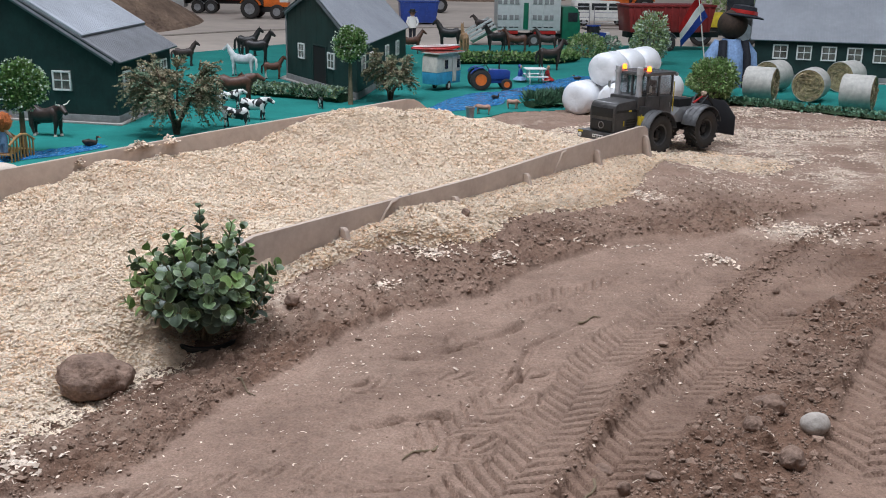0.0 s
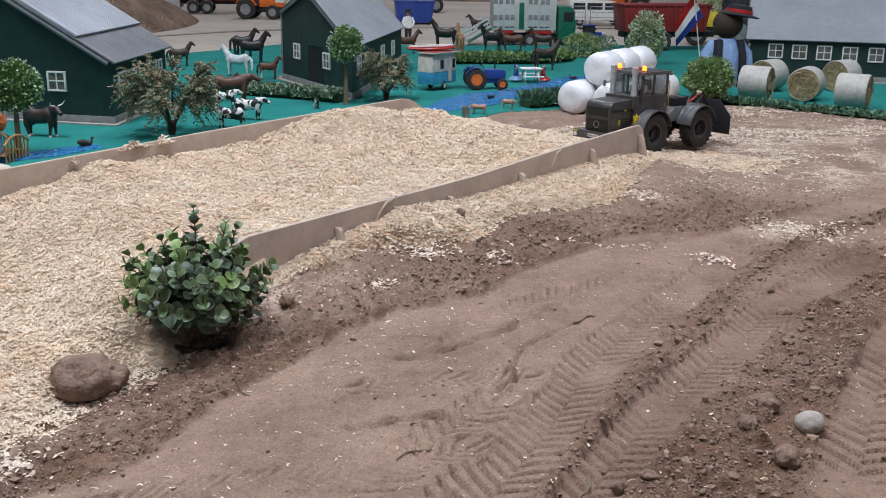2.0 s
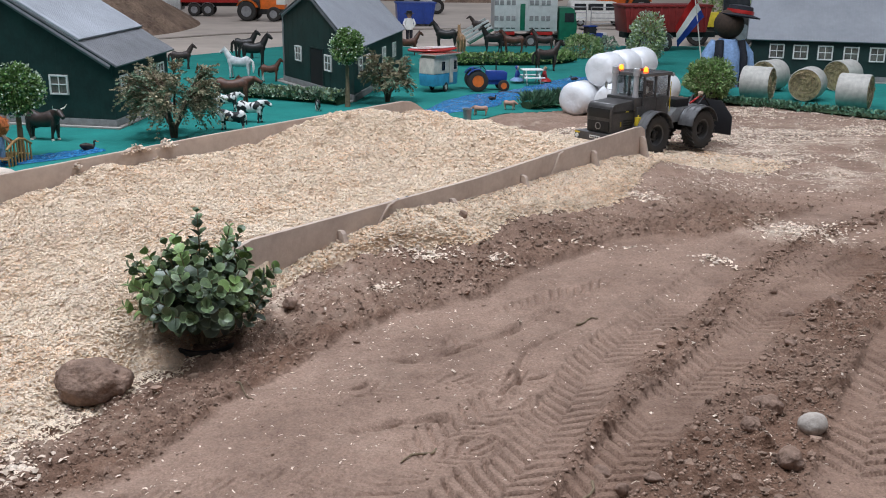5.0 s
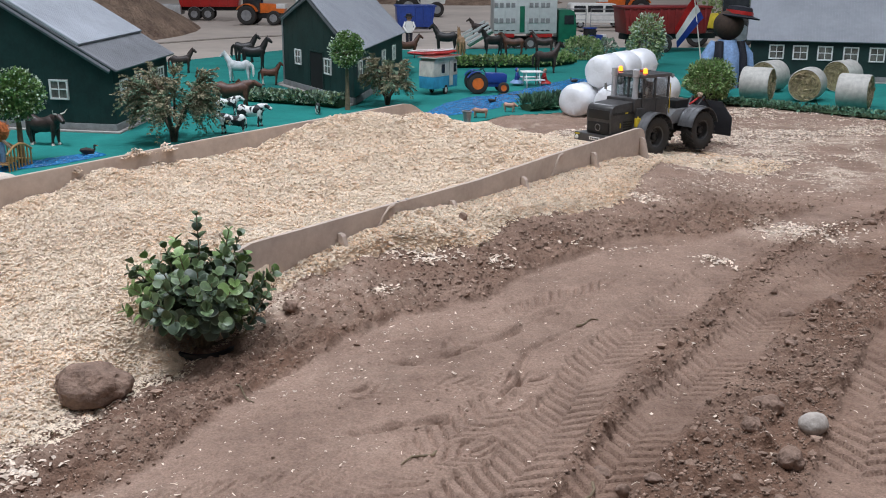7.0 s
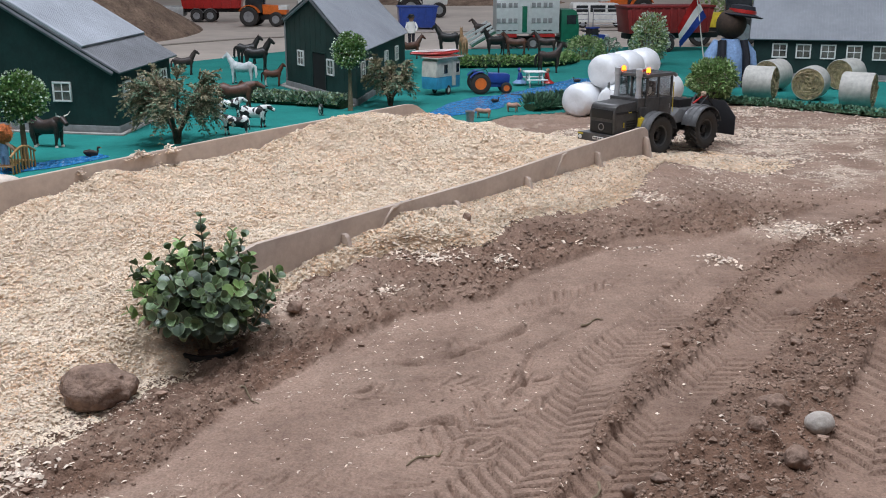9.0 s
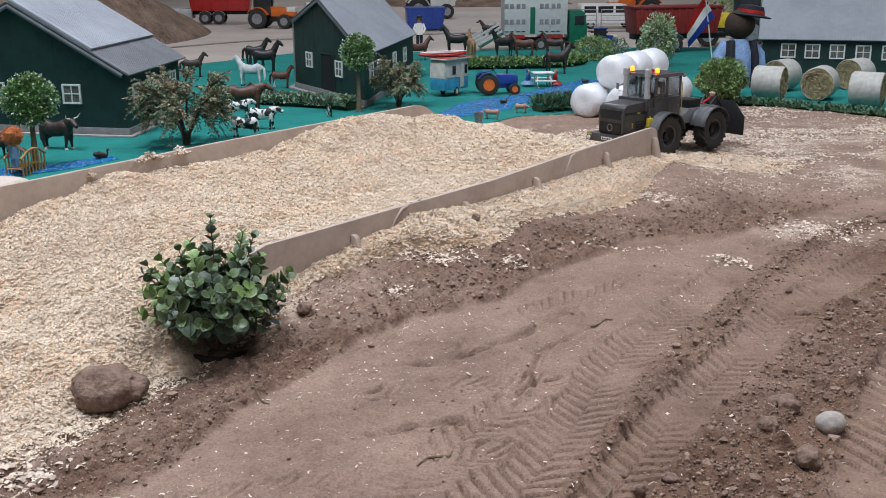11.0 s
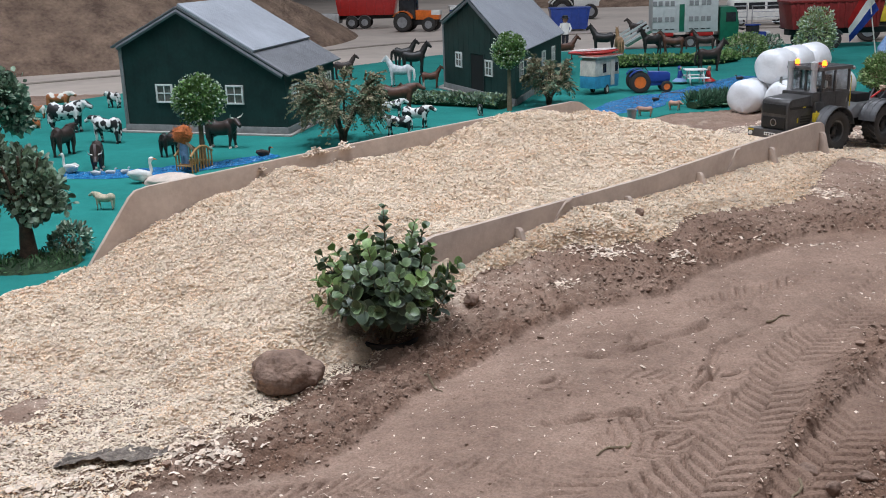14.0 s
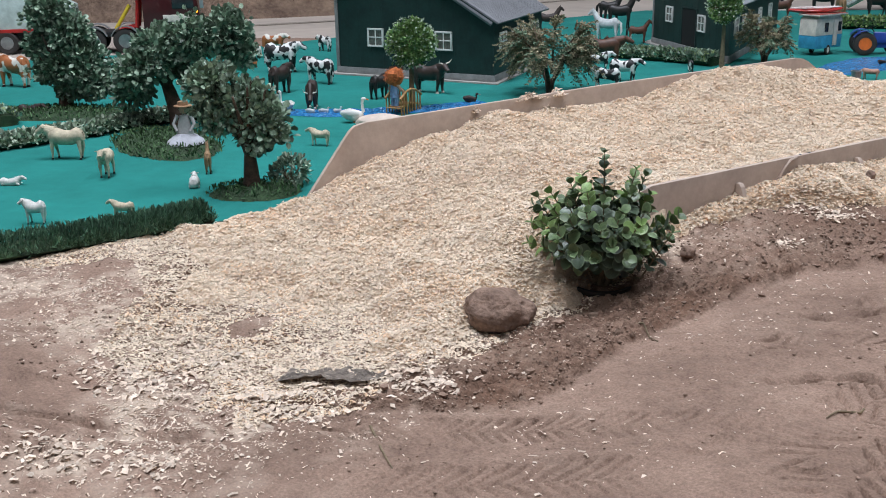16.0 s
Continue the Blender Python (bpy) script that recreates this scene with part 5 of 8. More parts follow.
hedge("low leafy hedge before a model barn", [(-1.10, 4.93), (-0.85, 4.82), (-0.66, 4.74), (-0.54, 4.66)], 0.085, 0.065, 1700, LEAF_GREY, 0.017, (LEAF_PALE, 250))
hedge("low leafy hedge across the felt meadow", [(-0.15, 6.35), (0.1, 6.42), (0.45, 6.45), (0.68, 6.65)], 0.11, 0.075, 1500, LEAF_BOX, 0.02, (LEAF_PALE, 450))
hedge("flat dark green hedge at the edge of the felt", [(1.2, 4.87), (1.35, 4.76), (1.55, 4.6), (1.85, 4.36), (2.35, 4.05), (2.9, 4.1)], 0.09, 0.028, 1700, GRASS, 0.017)
hedge("spiky grass edging along the felt and the sand", [(-1.37, 1.90), (-1.46, 1.76), (-1.62, 1.56), (-1.9, 1.3), (-2.4, 0.95)], 0.10, 0.042, 9500, GRASS, 0.0085, None, True)
hedge("low hedge with small pale leaves on the felt", [(-2.75, 2.05), (-2.42, 2.38), (-2.28, 2.60), (-2.18, 2.86), (-2.0, 3.05)], 0.09, 0.05, 1400, LEAF_GREY, 0.016, (LEAF_MINT, 1500))
hedge("tuft of dark grass at the edge of the sand", [(0.28, 4.60), (0.38, 4.66), (0.52, 4.74)], 0.09, 0.05, 900, GRASS, 0.02, None, True)
hedge("low leafy hedge beside the leafy trees", [(-3.1, 2.75), (-2.85, 2.85), (-2.62, 2.72)], 0.09, 0.06, 900, LEAF_GREY, 0.018, (LEAF_PALE, 160))


def moss_bed(x, y, rx, ry, rot, label):
    bm = bmesh.new()
    bmesh.ops.create_grid(bm, x_segments=26, y_segments=26, size=1)
    for v in list(bm.verts):
        r = math.hypot(v.co.x, v.co.y)
        q = v.co.copy()
        v.co.z = 0.022 * max(0, 1 - r**4) + 0.006 * noise.noise(Vector((q.x * 5 + x, q.y * 5, 1))) - 0.004
        v.co.x, v.co.y = q.x * rx, q.y * ry
    for v in [v for v in bm.verts if math.hypot(v.co.x / rx, v.co.y / ry) > 1.02 + 0.08 * noise.noise(Vector((v.co.x * 9, v.co.y * 9, x)))]:
        bm.verts.remove(v)
    ob = thing("moss_bed", pose(x, y, 0, 0, 0, rot), label, "moss")
    part("sod", bm, MOSS, ob)
    n = int(9000 * rx * ry * 3)
    a, r = rngp.uniform(0, 6.28, n), rngp.rand(n) ** 0.5
    c = np.stack((rx * r * np.cos(a), ry * r * np.sin(a), 0.018 * (1 - r**4) + 0.002), -1)
    leaf_cloud("greenery", c, np.tile((0, 0, 1.0), (n, 1)), 0.014, 0.005, MOSS_BLADE, ob, rngp, spread=0.6)


moss_bed(-1.385, 2.15, 0.115, 0.085, 20, "dark green moss bed round a small tree")
moss_bed(-1.93, 2.60, 0.27, 0.15, -38, "dark green moss bed under a leaning tree")
moss_bed(-2.6, 2.95, 0.27, 0.13, 15, "dark green moss bed round a leafy tree")


# ---- stones ----
def rock(name, x, y, r, seed, m, label, z=None, rot=0, rough=0.35):
    bm = bmesh.new()
    bmesh.ops.create_icosphere(bm, subdivisions=4, radius=1)
    for v in bm.verts:
        p = v.co.copy()
        k = 1 + rough * noise.noise(p * 1.1 + Vector((seed, 0, 0))) + 0.3 * rough * noise.noise(p * 3 + Vector((0, seed, 0))) + 0.1 * rough * noise.noise(p * 9 + Vector((0, 0, seed)))
        v.co = Vector((p.x * r[0] * k, p.y * r[1] * k, p.z * r[2] * k))
    z = float(top_z(np.array([x]), np.array([y]))[0][0]) if z is None else z
    return solo(name, bm, m, pose(x, y, z + r[2] * 0.62, 0, 0, rot), label, "stone")


rock("rock", -0.618, 1.605, (0.058, 0.046, 0.035), 5.9, STONE, "large rounded brown rock dusted with earth", None, 15, 0.36)
rock("pebble", 0.497, 1.432, (0.022, 0.019, 0.017), 1.2, PEBBLE, "smooth pale grey pebble on the sand", None, 20, 0.12)
for i, (x, y, a, b, h, m) in enumerate(STONES):
    rock("stone", x, y, (a, b, h), 7.1 + 3.3 * i, STONE if m else PEBBLE, "brown earth-covered stone in the loose sand" if m else "small grey stone pressed into the sand", None, 40 * i, 0.3)
bm = bmesh.new()
fx, fy = -0.80, 1.305
n = 14
for i in range(n):
    for j in range(5):
        u, v = i / (n - 1), j / 4
        jag = 0.008 * noise.noise(Vector((i * 0.9, 0, 2))) * (v < 0.1)
        xx, yy = fx - 0.075 + 0.15 * u, fy - 0.02 + 0.05 * v + jag + 0.025 * u
        gz = float(top_z(np.array([xx]), np.array([yy]))[0][0])
        bm.verts.new((xx, yy, gz + 0.003 + 0.011 * (1 - v) ** 2 * math.sin(3.14 * u) ** 0.5))
bm.verts.ensure_lookup_table()
for i in range(n - 1):
    for j in range(4):
        bm.faces.new([bm.verts[k] for k in (i * 5 + j, (i + 1) * 5 + j, (i + 1) * 5 + j + 1, i * 5 + j + 1)])
bmesh.ops.solidify(bm, geom=bm.faces[:], thickness=0.003)
solo("ground_sheet_flap", bm, mat("flap", (0.36, 0.30, 0.25), 0.9, var=0.3, scale=60, bump=0.002), label="torn curled edge of grey sheeting under the sawdust", category="sheet")
for x0, y0, x1, y1 in TWIGS:
    ts = np.linspace(0, 1, 6)
    xs, ys = x0 + (x1 - x0) * ts + 0.004 * np.sin(ts * 7), y0 + (y1 - y0) * ts + 0.003 * np.cos(ts * 9)
    zs = ground_z(xs, ys) + 0.002
    bm = bmesh.new()
    tube(bm, list(zip(xs, ys, zs)), [0.0022, 0.002, 0.0018, 0.0016, 0.0013, 0.0008], 6)
    solo("twig", bm, STEM, label="thin dry twig lying on the sand", category="twig", group="twigs")

# ---- the big tractor ----
def arc_shell(bm, cx, cz, r, a0, a1, y0, y1, th=0.002, seg=14, mi=0):
    """A mudguard: part of a drum round the axis y."""
    rows = []
    for i in range(seg + 1):
        a = radians(a0 + (a1 - a0) * i / seg)
        rows.append([bm.verts.new((cx + rr * math.cos(a), y, cz + rr * math.sin(a))) for rr, y in ((r, y0), (r, y1), (r + th, y1), (r + th, y0))])
    for p, q in zip(rows, rows[1:]):
        for k in range(4):
            bm.faces.new((p[k], p[(k + 1) % 4], q[(k + 1) % 4], q[k])).material_index = mi
    bm.faces.new(rows[0])
    bm.faces.new(rows[-1][::-1])


def big_wheel(parent, x, y, r, w, rim_mat, lugs=22, name="wheel"):
    turn = Matrix.Translation((x, y, r)) @ Matrix.Rotation(radians(90), 4, "X")
    wh = part(name, bmm(lambda b: lathe(b, [(r * 0.50, -w * 0.36), (r * 0.56, -w * 0.44), (r * 0.80, -w * 0.5), (r * 0.93, -w * 0.44), (r * 0.955, -w * 0.3), (r * 0.955, w * 0.3), (r * 0.93, w * 0.44), (r * 0.80, w * 0.5), (r * 0.56, w * 0.44), (r * 0.50, w * 0.36)], 40, turn, close=True)), RUBBER, parent, "black lugged tyre")
    bm = bmesh.new()
    for i in range(lugs):
        for sg in (-1, 1):
            a = 2 * math.pi * (i + (0.5 if sg > 0 else 0)) / lugs
            m = turn @ Matrix.Rotation(a, 4, "Z") @ Matrix.Translation((r * 0.965, 0, sg * w * 0.24)) @ Matrix.Rotation(radians(sg * 38), 4, "X")
            box(bm, -r * 0.05, r * 0.035, -r * 0.045, r * 0.045, -w * 0.30, w * 0.26, 0.0, m)
    part("lug", bm, RUBBER, wh, smooth=False)
    rim = part("rim", bmm(lambda b: lathe(b, [(r * 0.52, -w * 0.40), (r * 0.46, -w * 0.36), (r * 0.42, -w * 0.1), (r * 0.42, w * 0.1), (r * 0.46, w * 0.36), (r * 0.52, w * 0.40), (r * 0.535, w * 0.36), (r * 0.535, -w * 0.36)], 32, turn, close=True)), rim_mat, wh)
    part("disc", bmm(lambda b: lathe(b, [(r * 0.43, -0.002), (r * 0.43, 0.002)], 28, turn)), rim_mat, wh)
    sg = 1 if y > 0 else -1
    part("hub", bmm(lambda b: lathe(b, [(r * 0.2, -w * 0.25), (r * 0.2, w * 0.2), (r * 0.13, w * 0.3), (r * 0.13, -w * 0.3)], 16, turn, close=True), lambda b: lathe(b, [(r * 0.14, -w * 0.26), (r * 0.14, w * 0.26)], 16, turn),
                     lambda b: [lathe(b, [(r * 0.03, -w * 0.16), (r * 0.03, w * 0.16)], 6, turn @ Matrix.Translation((r * 0.31 * math.cos(k), r * 0.31 * math.sin(k), 0))) for k in (j * 0.785 for j in range(8))]), BLACK if rim_mat is GUNMETAL else rim_mat, wh)
    return wh


TR = thing("tractor", pose(0.662, 3.60, 0.016, 0, -1.0, 221.3), "dark grey articulated model tractor with lit orange beacons, rear blade", "tractor")
WR, WW = 0.067, 0.052
for x in (0.125, -0.125):
    for y in (0.080, -0.080):
        big_wheel(TR, x, y, WR, WW, GUNMETAL)
part("chassis", bmm(lambda b: box(b, 0.02, 0.27, -0.035, 0.035, 0.055, 0.085, 0.003), lambda b: tube(b, [(0.125, -0.06, 0.067), (0.125, 0.06, 0.067)], 0.016, 12), lambda b: tube(b, [(-0.125, -0.06, 0.067), (-0.125, 0.06, 0.067)], 0.016, 12), lambda b: box(b, -0.22, -0.01, -0.03, 0.03, 0.06, 0.09, 0.003)), BLACK, TR)
part("bumper", bmm(lambda b: box(b, 0.292, 0.318, -0.088, 0.088, 0.052, 0.078, 0.002), lambda b: box(b, 0.215, 0.292, -0.088, -0.054, 0.060, 0.078, 0.002), lambda b: box(b, 0.215, 0.292, 0.054, 0.088, 0.060, 0.078, 0.002)), GUNMETAL, TR)
hood = part("bonnet", bmm(lambda b: prism(b, [(0.158, 0.078), (0.300, 0.078), (0.304, 0.146), (0.298, 0.168), (0.285, 0.175), (0.158, 0.184)], -0.053, 0.053, 0.005)), GUNMETAL, TR)
part("grille", bmm(lambda b: box(b, 0.3015, 0.305, -0.044, 0.044, 0.084, 0.118, 0.001), lambda b: box(b, 0.3012, 0.3052, -0.044, 0.044, 0.128, 0.158, 0.001)), BLACK, hood)
part("emblem", bmm(lambda b: lathe(b, [(0.0115, -0.001), (0.0115, 0.001), (0.0095, 0.001), (0.0095, -0.001)], 24, Matrix.Translation((0.306, 0, 0.101)) @ Matrix.Rotation(radians(90), 4, "Y"), close=True)), STEEL, hood)
part("number_plate", bmm(lambda b: box(b, 0.318, 0.3195, -0.022, 0.022, 0.060, 0.070, 0.0004)), WHITE, TR, "white plate with dark bars")
part("plate_bars", bmm(lambda b: [box(b, 0.3194, 0.3202, y0, y0 + 0.006, 0.0625, 0.0675, 0) for y0 in (-0.018, -0.009, 0.001, 0.010)]), BLACK, TR)
for sg in (-1, 1):
    part("louvre", bmm(lambda b: [box(b, 0.20, 0.243, sg * 0.0535 - 0.0008, sg * 0.0535 + 0.0008, z, z + 0.0045, 0.0005) for z in (0.092, 0.100, 0.108, 0.116)]), BLACK, hood)
    part("side_strip", bmm(lambda b: box(b, 0.175, 0.296, sg * 0.0535 - 0.0006, sg * 0.0535 + 0.0006, 0.143, 0.151, 0.0003)), BLACK, hood)
    part("side_mark", bmm(lambda b: box(b, 0.222, 0.236, sg * 0.0545 - 0.0004, sg * 0.0545 + 0.0004, 0.145, 0.149, 0), lambda b: box(b, 0.256, 0.260, sg * 0.0545 - 0.0012, sg * 0.0545 + 0.0012, 0.100, 0.116, 0)), YELLOW, hood, "yellow marks")
    part("indicator", bmm(lambda b: box(b, 0.3185, 0.320, sg * 0.075 - 0.010, sg * 0.075 + 0.010, 0.071, 0.076, 0)), YELLOW, TR)
    part("headlamp", bmm(lambda b: lathe(b, [(0.007, 0), (0.006, 0.003), (0.001, 0.004)], 16, Matrix.Translation((0.318, sg * 0.077, 0.062)) @ Matrix.Rotation(radians(90), 4, "Y"))), WHITE, TR)
    part("fender", bmm(lambda b: arc_shell(b, 0.125, 0.070, 0.074, 18, 168, sg * 0.050, sg * 0.110), lambda b: [arc_shell(b, 0.125, 0.070, 0.0765, 18, 168, sg * y, sg * (y + 0.0015), 0.001) for y in (0.065, 0.085, 0.105)], lambda b: box(b, 0.192, 0.200, sg * 0.08 - 0.028, sg * 0.08 + 0.028, 0.055, 0.095, 0.001)), GREYPAINT, TR)
    part("hazard_board", bmm(lambda b: box(b, 0.2005, 0.202, sg * 0.094 - 0.010, sg * 0.094 + 0.010, 0.060, 0.082, 0)), YELLOW, TR, "yellow and black striped board")
    part("hazard_bars", bmm(lambda b: [box(b, -0.0004, 0.0004, -0.002, 0.002, -0.011, 0.011, 0, Matrix.Translation((0.2022, sg * 0.094 + o, 0.071)) @ Matrix.Rotation(radians(30), 4, "X")) for o in (-0.006, 0.001, 0.007)]), BLACK, TR)
    part("rear_fender", bmm(lambda b: arc_shell(b, -0.125, 0.070, 0.074, 10, 165, sg * 0.050, sg * 0.110), lambda b: [arc_shell(b, -0.125, 0.070, 0.0765, 10, 165, sg * y, sg * (y + 0.0015), 0.001) for y in (0.065, 0.085, 0.105)]), GREYPAINT, TR)
    part("canister", bmm(lambda b: box(b, 0.176, 0.196, sg * 0.066 - 0.007, sg * 0.066 + 0.007, 0.098, 0.128, 0.003), lambda b: tube(b, [(0.186, sg * 0.066, 0.128), (0.186, sg * 0.066, 0.134)], 0.003, 8)), YELLOW, TR, "yellow canister")
    part("exhaust_pipe", bmm(lambda b: lathe(b, [(0.006, 0.155), (0.011, 0.168), (0.011, 0.19), (0.009, 0.205), (0.009, 0.258), (0.011, 0.260), (0.011, 0.282), (0.007, 0.285), (0.002, 0.285)], 16, Matrix.Translation((0.182, sg * 0.045, 0)))), mat("bright_stack", (0.52, 0.52, 0.53), 0.35, 0.35, var=0.1, scale=60), TR, "bright metal stack")
    part("step", bmm(lambda b: box(b, 0.045, 0.075, sg * 0.082 - 0.012, sg * 0.082 + 0.012, 0.028, 0.031, 0.0005), lambda b: box(b, 0.045, 0.047, sg * 0.082 - 0.002, sg * 0.082 + 0.002, 0.03, 0.10, 0), lambda b: box(b, 0.073, 0.075, sg * 0.082 - 0.002, sg * 0.082 + 0.002, 0.03, 0.10, 0)), BLACK, TR)
    part("mirror", bmm(lambda b: tube(b, [(0.162, sg * 0.064, 0.20), (0.175, sg * 0.085, 0.205), (0.175, sg * 0.085, 0.23)], 0.0012, 6), lambda b: box(b, 0.174, 0.177, sg * 0.087 - 0.005, sg * 0.087 + 0.005, 0.208, 0.228, 0.001)), STEEL, TR)
cab = part("cab", bmm(lambda b: prism(b, [(0.030, 0.100), (0.080, 0.088), (0.158, 0.100), (0.166, 0.19), (0.030, 0.19)], -0.066, 0.066, 0.003), lambda b: box(b, 0.158, 0.20, -0.060, 0.060, 0.148, 0.190, 0.003)), GUNMETAL, TR)
part("side_panel", bmm(lambda b: box(b, 0.150, 0.192, -0.0665, 0.0665, 0.118, 0.160, 0.002)), GUNMETAL, cab)
for x, y in ((0.033, 0.063), (0.033, -0.063), (0.161, 0.063), (0.161, -0.063), (0.105, 0.0645), (0.105, -0.0645), (0.161, 0)):
    part("pillar", bmm(lambda b: box(b, x - 0.004, x + 0.004, y - 0.003, y + 0.003, 0.188, 0.258, 0.001)), GUNMETAL, cab)
clear = mat("cab_glass", (0.5, 0.52, 0.53), 0.03)
clear.node_tree.nodes["Principled BSDF"].inputs["Transmission Weight"].default_value = 0.95
for args in ((0.037, 0.157, 0.0618, 0.0632), (0.037, 0.157, -0.0632, -0.0618), (0.1612, 0.1626, -0.058, 0.058), (0.0314, 0.0328, -0.058, 0.058)):
    g = part("cab_window", bmm(lambda b: box(b, *args, 0.191, 0.2545, 0)), clear, cab, smooth=False)
    g.visible_shadow = False
for y0, y1 in ((0.0655, 0.0675), (-0.0675, -0.0655)):
    part("door", bmm(lambda b: box(b, 0.040, 0.098, y0, y1, 0.106, 0.186, 0.001)), GUNMETAL, cab)
for sg in (-1, 1):
    part("door_handle", bmm(lambda b: tube(b, [(0.046, sg * 0.069, 0.150), (0.046, sg * 0.069, 0.165)], 0.0012, 6)), STEEL, cab)
for sg in (-1, 1):
    part("sill_strip", bmm(lambda b: box(b, 0.075, 0.118, sg * 0.0665 - 0.0018, sg * 0.0665 + 0.0018, 0.104, 0.110, 0.0004)), YELLOW, cab, "yellow strip")
for sg in (-1, 1):
    part("grab_rail", bmm(lambda b: tube(b, [(0.026, sg * 0.067, 0.135), (0.026, sg * 0.067, 0.235)], 0.0018, 6)), YELLOW, cab)
part("seat", bmm(lambda b: box(b, 0.06, 0.095, -0.018, 0.018, 0.176, 0.20, 0.004), lambda b: box(b, 0.055, 0.065, -0.018, 0.018, 0.195, 0.235, 0.004)), BLACK, cab)
part("steering_wheel", bmm(lambda b: lathe(b, [(0.014, -0.001), (0.014, 0.001), (0.012, 0.001), (0.012, -0.001)], 20, Matrix.Translation((0.128, 0, 0.208)) @ Matrix.Rotation(radians(-35), 4, "Y"), close=True), lambda b: tube(b, [(0.128, 0, 0.208), (0.14, 0, 0.188)], 0.002, 6)), BLACK, cab)
roof = part("roof", bmm(lambda b: box(b, 0.022, 0.172, -0.070, 0.070, 0.256, 0.268, 0.004)), GREYPAINT, cab)
for y in (-0.054, -0.036, -0.018, 0, 0.018, 0.036, 0.054):
    part("roof_rib", bmm(lambda b: tube(b, [(0.028, y, 0.268), (0.166, y, 0.268)], 0.0018, 6)), GREYPAINT, roof)
for x, y in ((0.145, 0.052), (0.145, -0.052)):
    bc = part("beacon", bmm(lambda b: lathe(b, [(0.0075, 0.268), (0.0075, 0.273), (0.0065, 0.284), (0.002, 0.287)], 16, Matrix.Translation((x, y, 0)))), BEACON, roof, "lit orange beacon")
    part("beacon_base", bmm(lambda b: lathe(b, [(0.0085, 0.266), (0.0085, 0.2705)], 16, Matrix.Translation((x, y, 0)))), BLACK, bc)
part("roof_horn", bmm(lambda b: tube(b, [(0.10, -0.012, 0.272), (0.125, 0.012, 0.272)], [0.003, 0.005], 8), lambda b: tube(b, [(0.10, 0.012, 0.272), (0.125, -0.008, 0.272)], [0.003, 0.005], 8)), RED, roof, "small red horns")
for sg in (-1, 1):
    part("work_lamp", bmm(lambda b: blob(b, (0.018, sg * 0.066, 0.258), 0.007, 10)), STEEL, cab)
part("rear_deck", bmm(lambda b: prism(b, [(-0.215, 0.09), (-0.012, 0.09), (-0.012, 0.115), (-0.045, 0.138), (-0.215, 0.138)], -0.046, 0.046, 0.003)), mat("silver", (0.40, 0.40, 0.40), 0.32, 0.7, var=0.1), TR, "brushed silver deck")
part("battery_box", bmm(lambda b: box(b, -0.125, -0.055, -0.033, 0.033, 0.139, 0.166, 0.002)), BLACK, TR)
part("joint", bmm(lambda b: tube(b, [(0.03, 0, 0.09), (-0.02, 0, 0.09)], [0.022, 0.02], 14), lambda b: tube(b, [(0.0, 0, 0.06), (0.0, 0, 0.125)], 0.008, 10)), STEEL, TR)
for y in (0.018, 0.026, -0.02):
    part("cable", bmm(lambda b: tube(b, [(0.03, y, 0.11), (0.005, y * 1.8, 0.10), (-0.02, y, 0.115)], 0.0016, 6)), RED, TR)
for sg in (-1, 1):
    part("lift_arm", bmm(lambda b: tube(b, [(-0.19, sg * 0.03, 0.085), (-0.262, sg * 0.035, 0.065)], 0.005, 8)), BLACK, TR)
    part("lift_link", bmm(lambda b: tube(b, [(-0.20, sg * 0.02, 0.138), (-0.225, sg * 0.024, 0.165), (-0.258, sg * 0.03, 0.13)], 0.004, 8)), BLACK, TR)
part("hydraulic_ram", bmm(lambda b: tube(b, [(-0.18, 0.0, 0.142), (-0.24, 0.0, 0.165)], 0.0034, 10), lambda b: tube(b, [(-0.24, 0, 0.165), (-0.262, 0, 0.15)], 0.002, 8)), RED, TR, "red ram")
part("rope_knot", bmm(lambda b: blob(b, (-0.232, 0.004, 0.172), (0.012, 0.010, 0.009), 10, rough=0.6, seed=4)), mat("rope", (0.50, 0.36, 0.26), 0.9), TR)
bm = bmesh.new()
prof = [(-0.118, 0.035), (0.118, 0.035), (0.118, 0.10), (0.070, 0.152), (-0.070, 0.152), (-0.118, 0.10)]
prism(bm, prof, -0.002, 0.002, 0.001, Matrix.Translation((-0.27, 0, 0)) @ Matrix.Rotation(radians(90), 4, "Z"))
part("blade", bm, mat("blade_black", (0.016, 0.016, 0.018), 0.45), TR, "matt black blade")

# ---- bales ----
def cyl_m(x, y, r, ax, ay, z=0.0):
    """A pose whose z axis lies level along (ax, ay)."""
    d = Vector((ax, ay, 0)).normalized()
    return Matrix.Translation((x, y, z + r)) @ d.to_track_quat("Z", "Y").to_matrix().to_4x4()


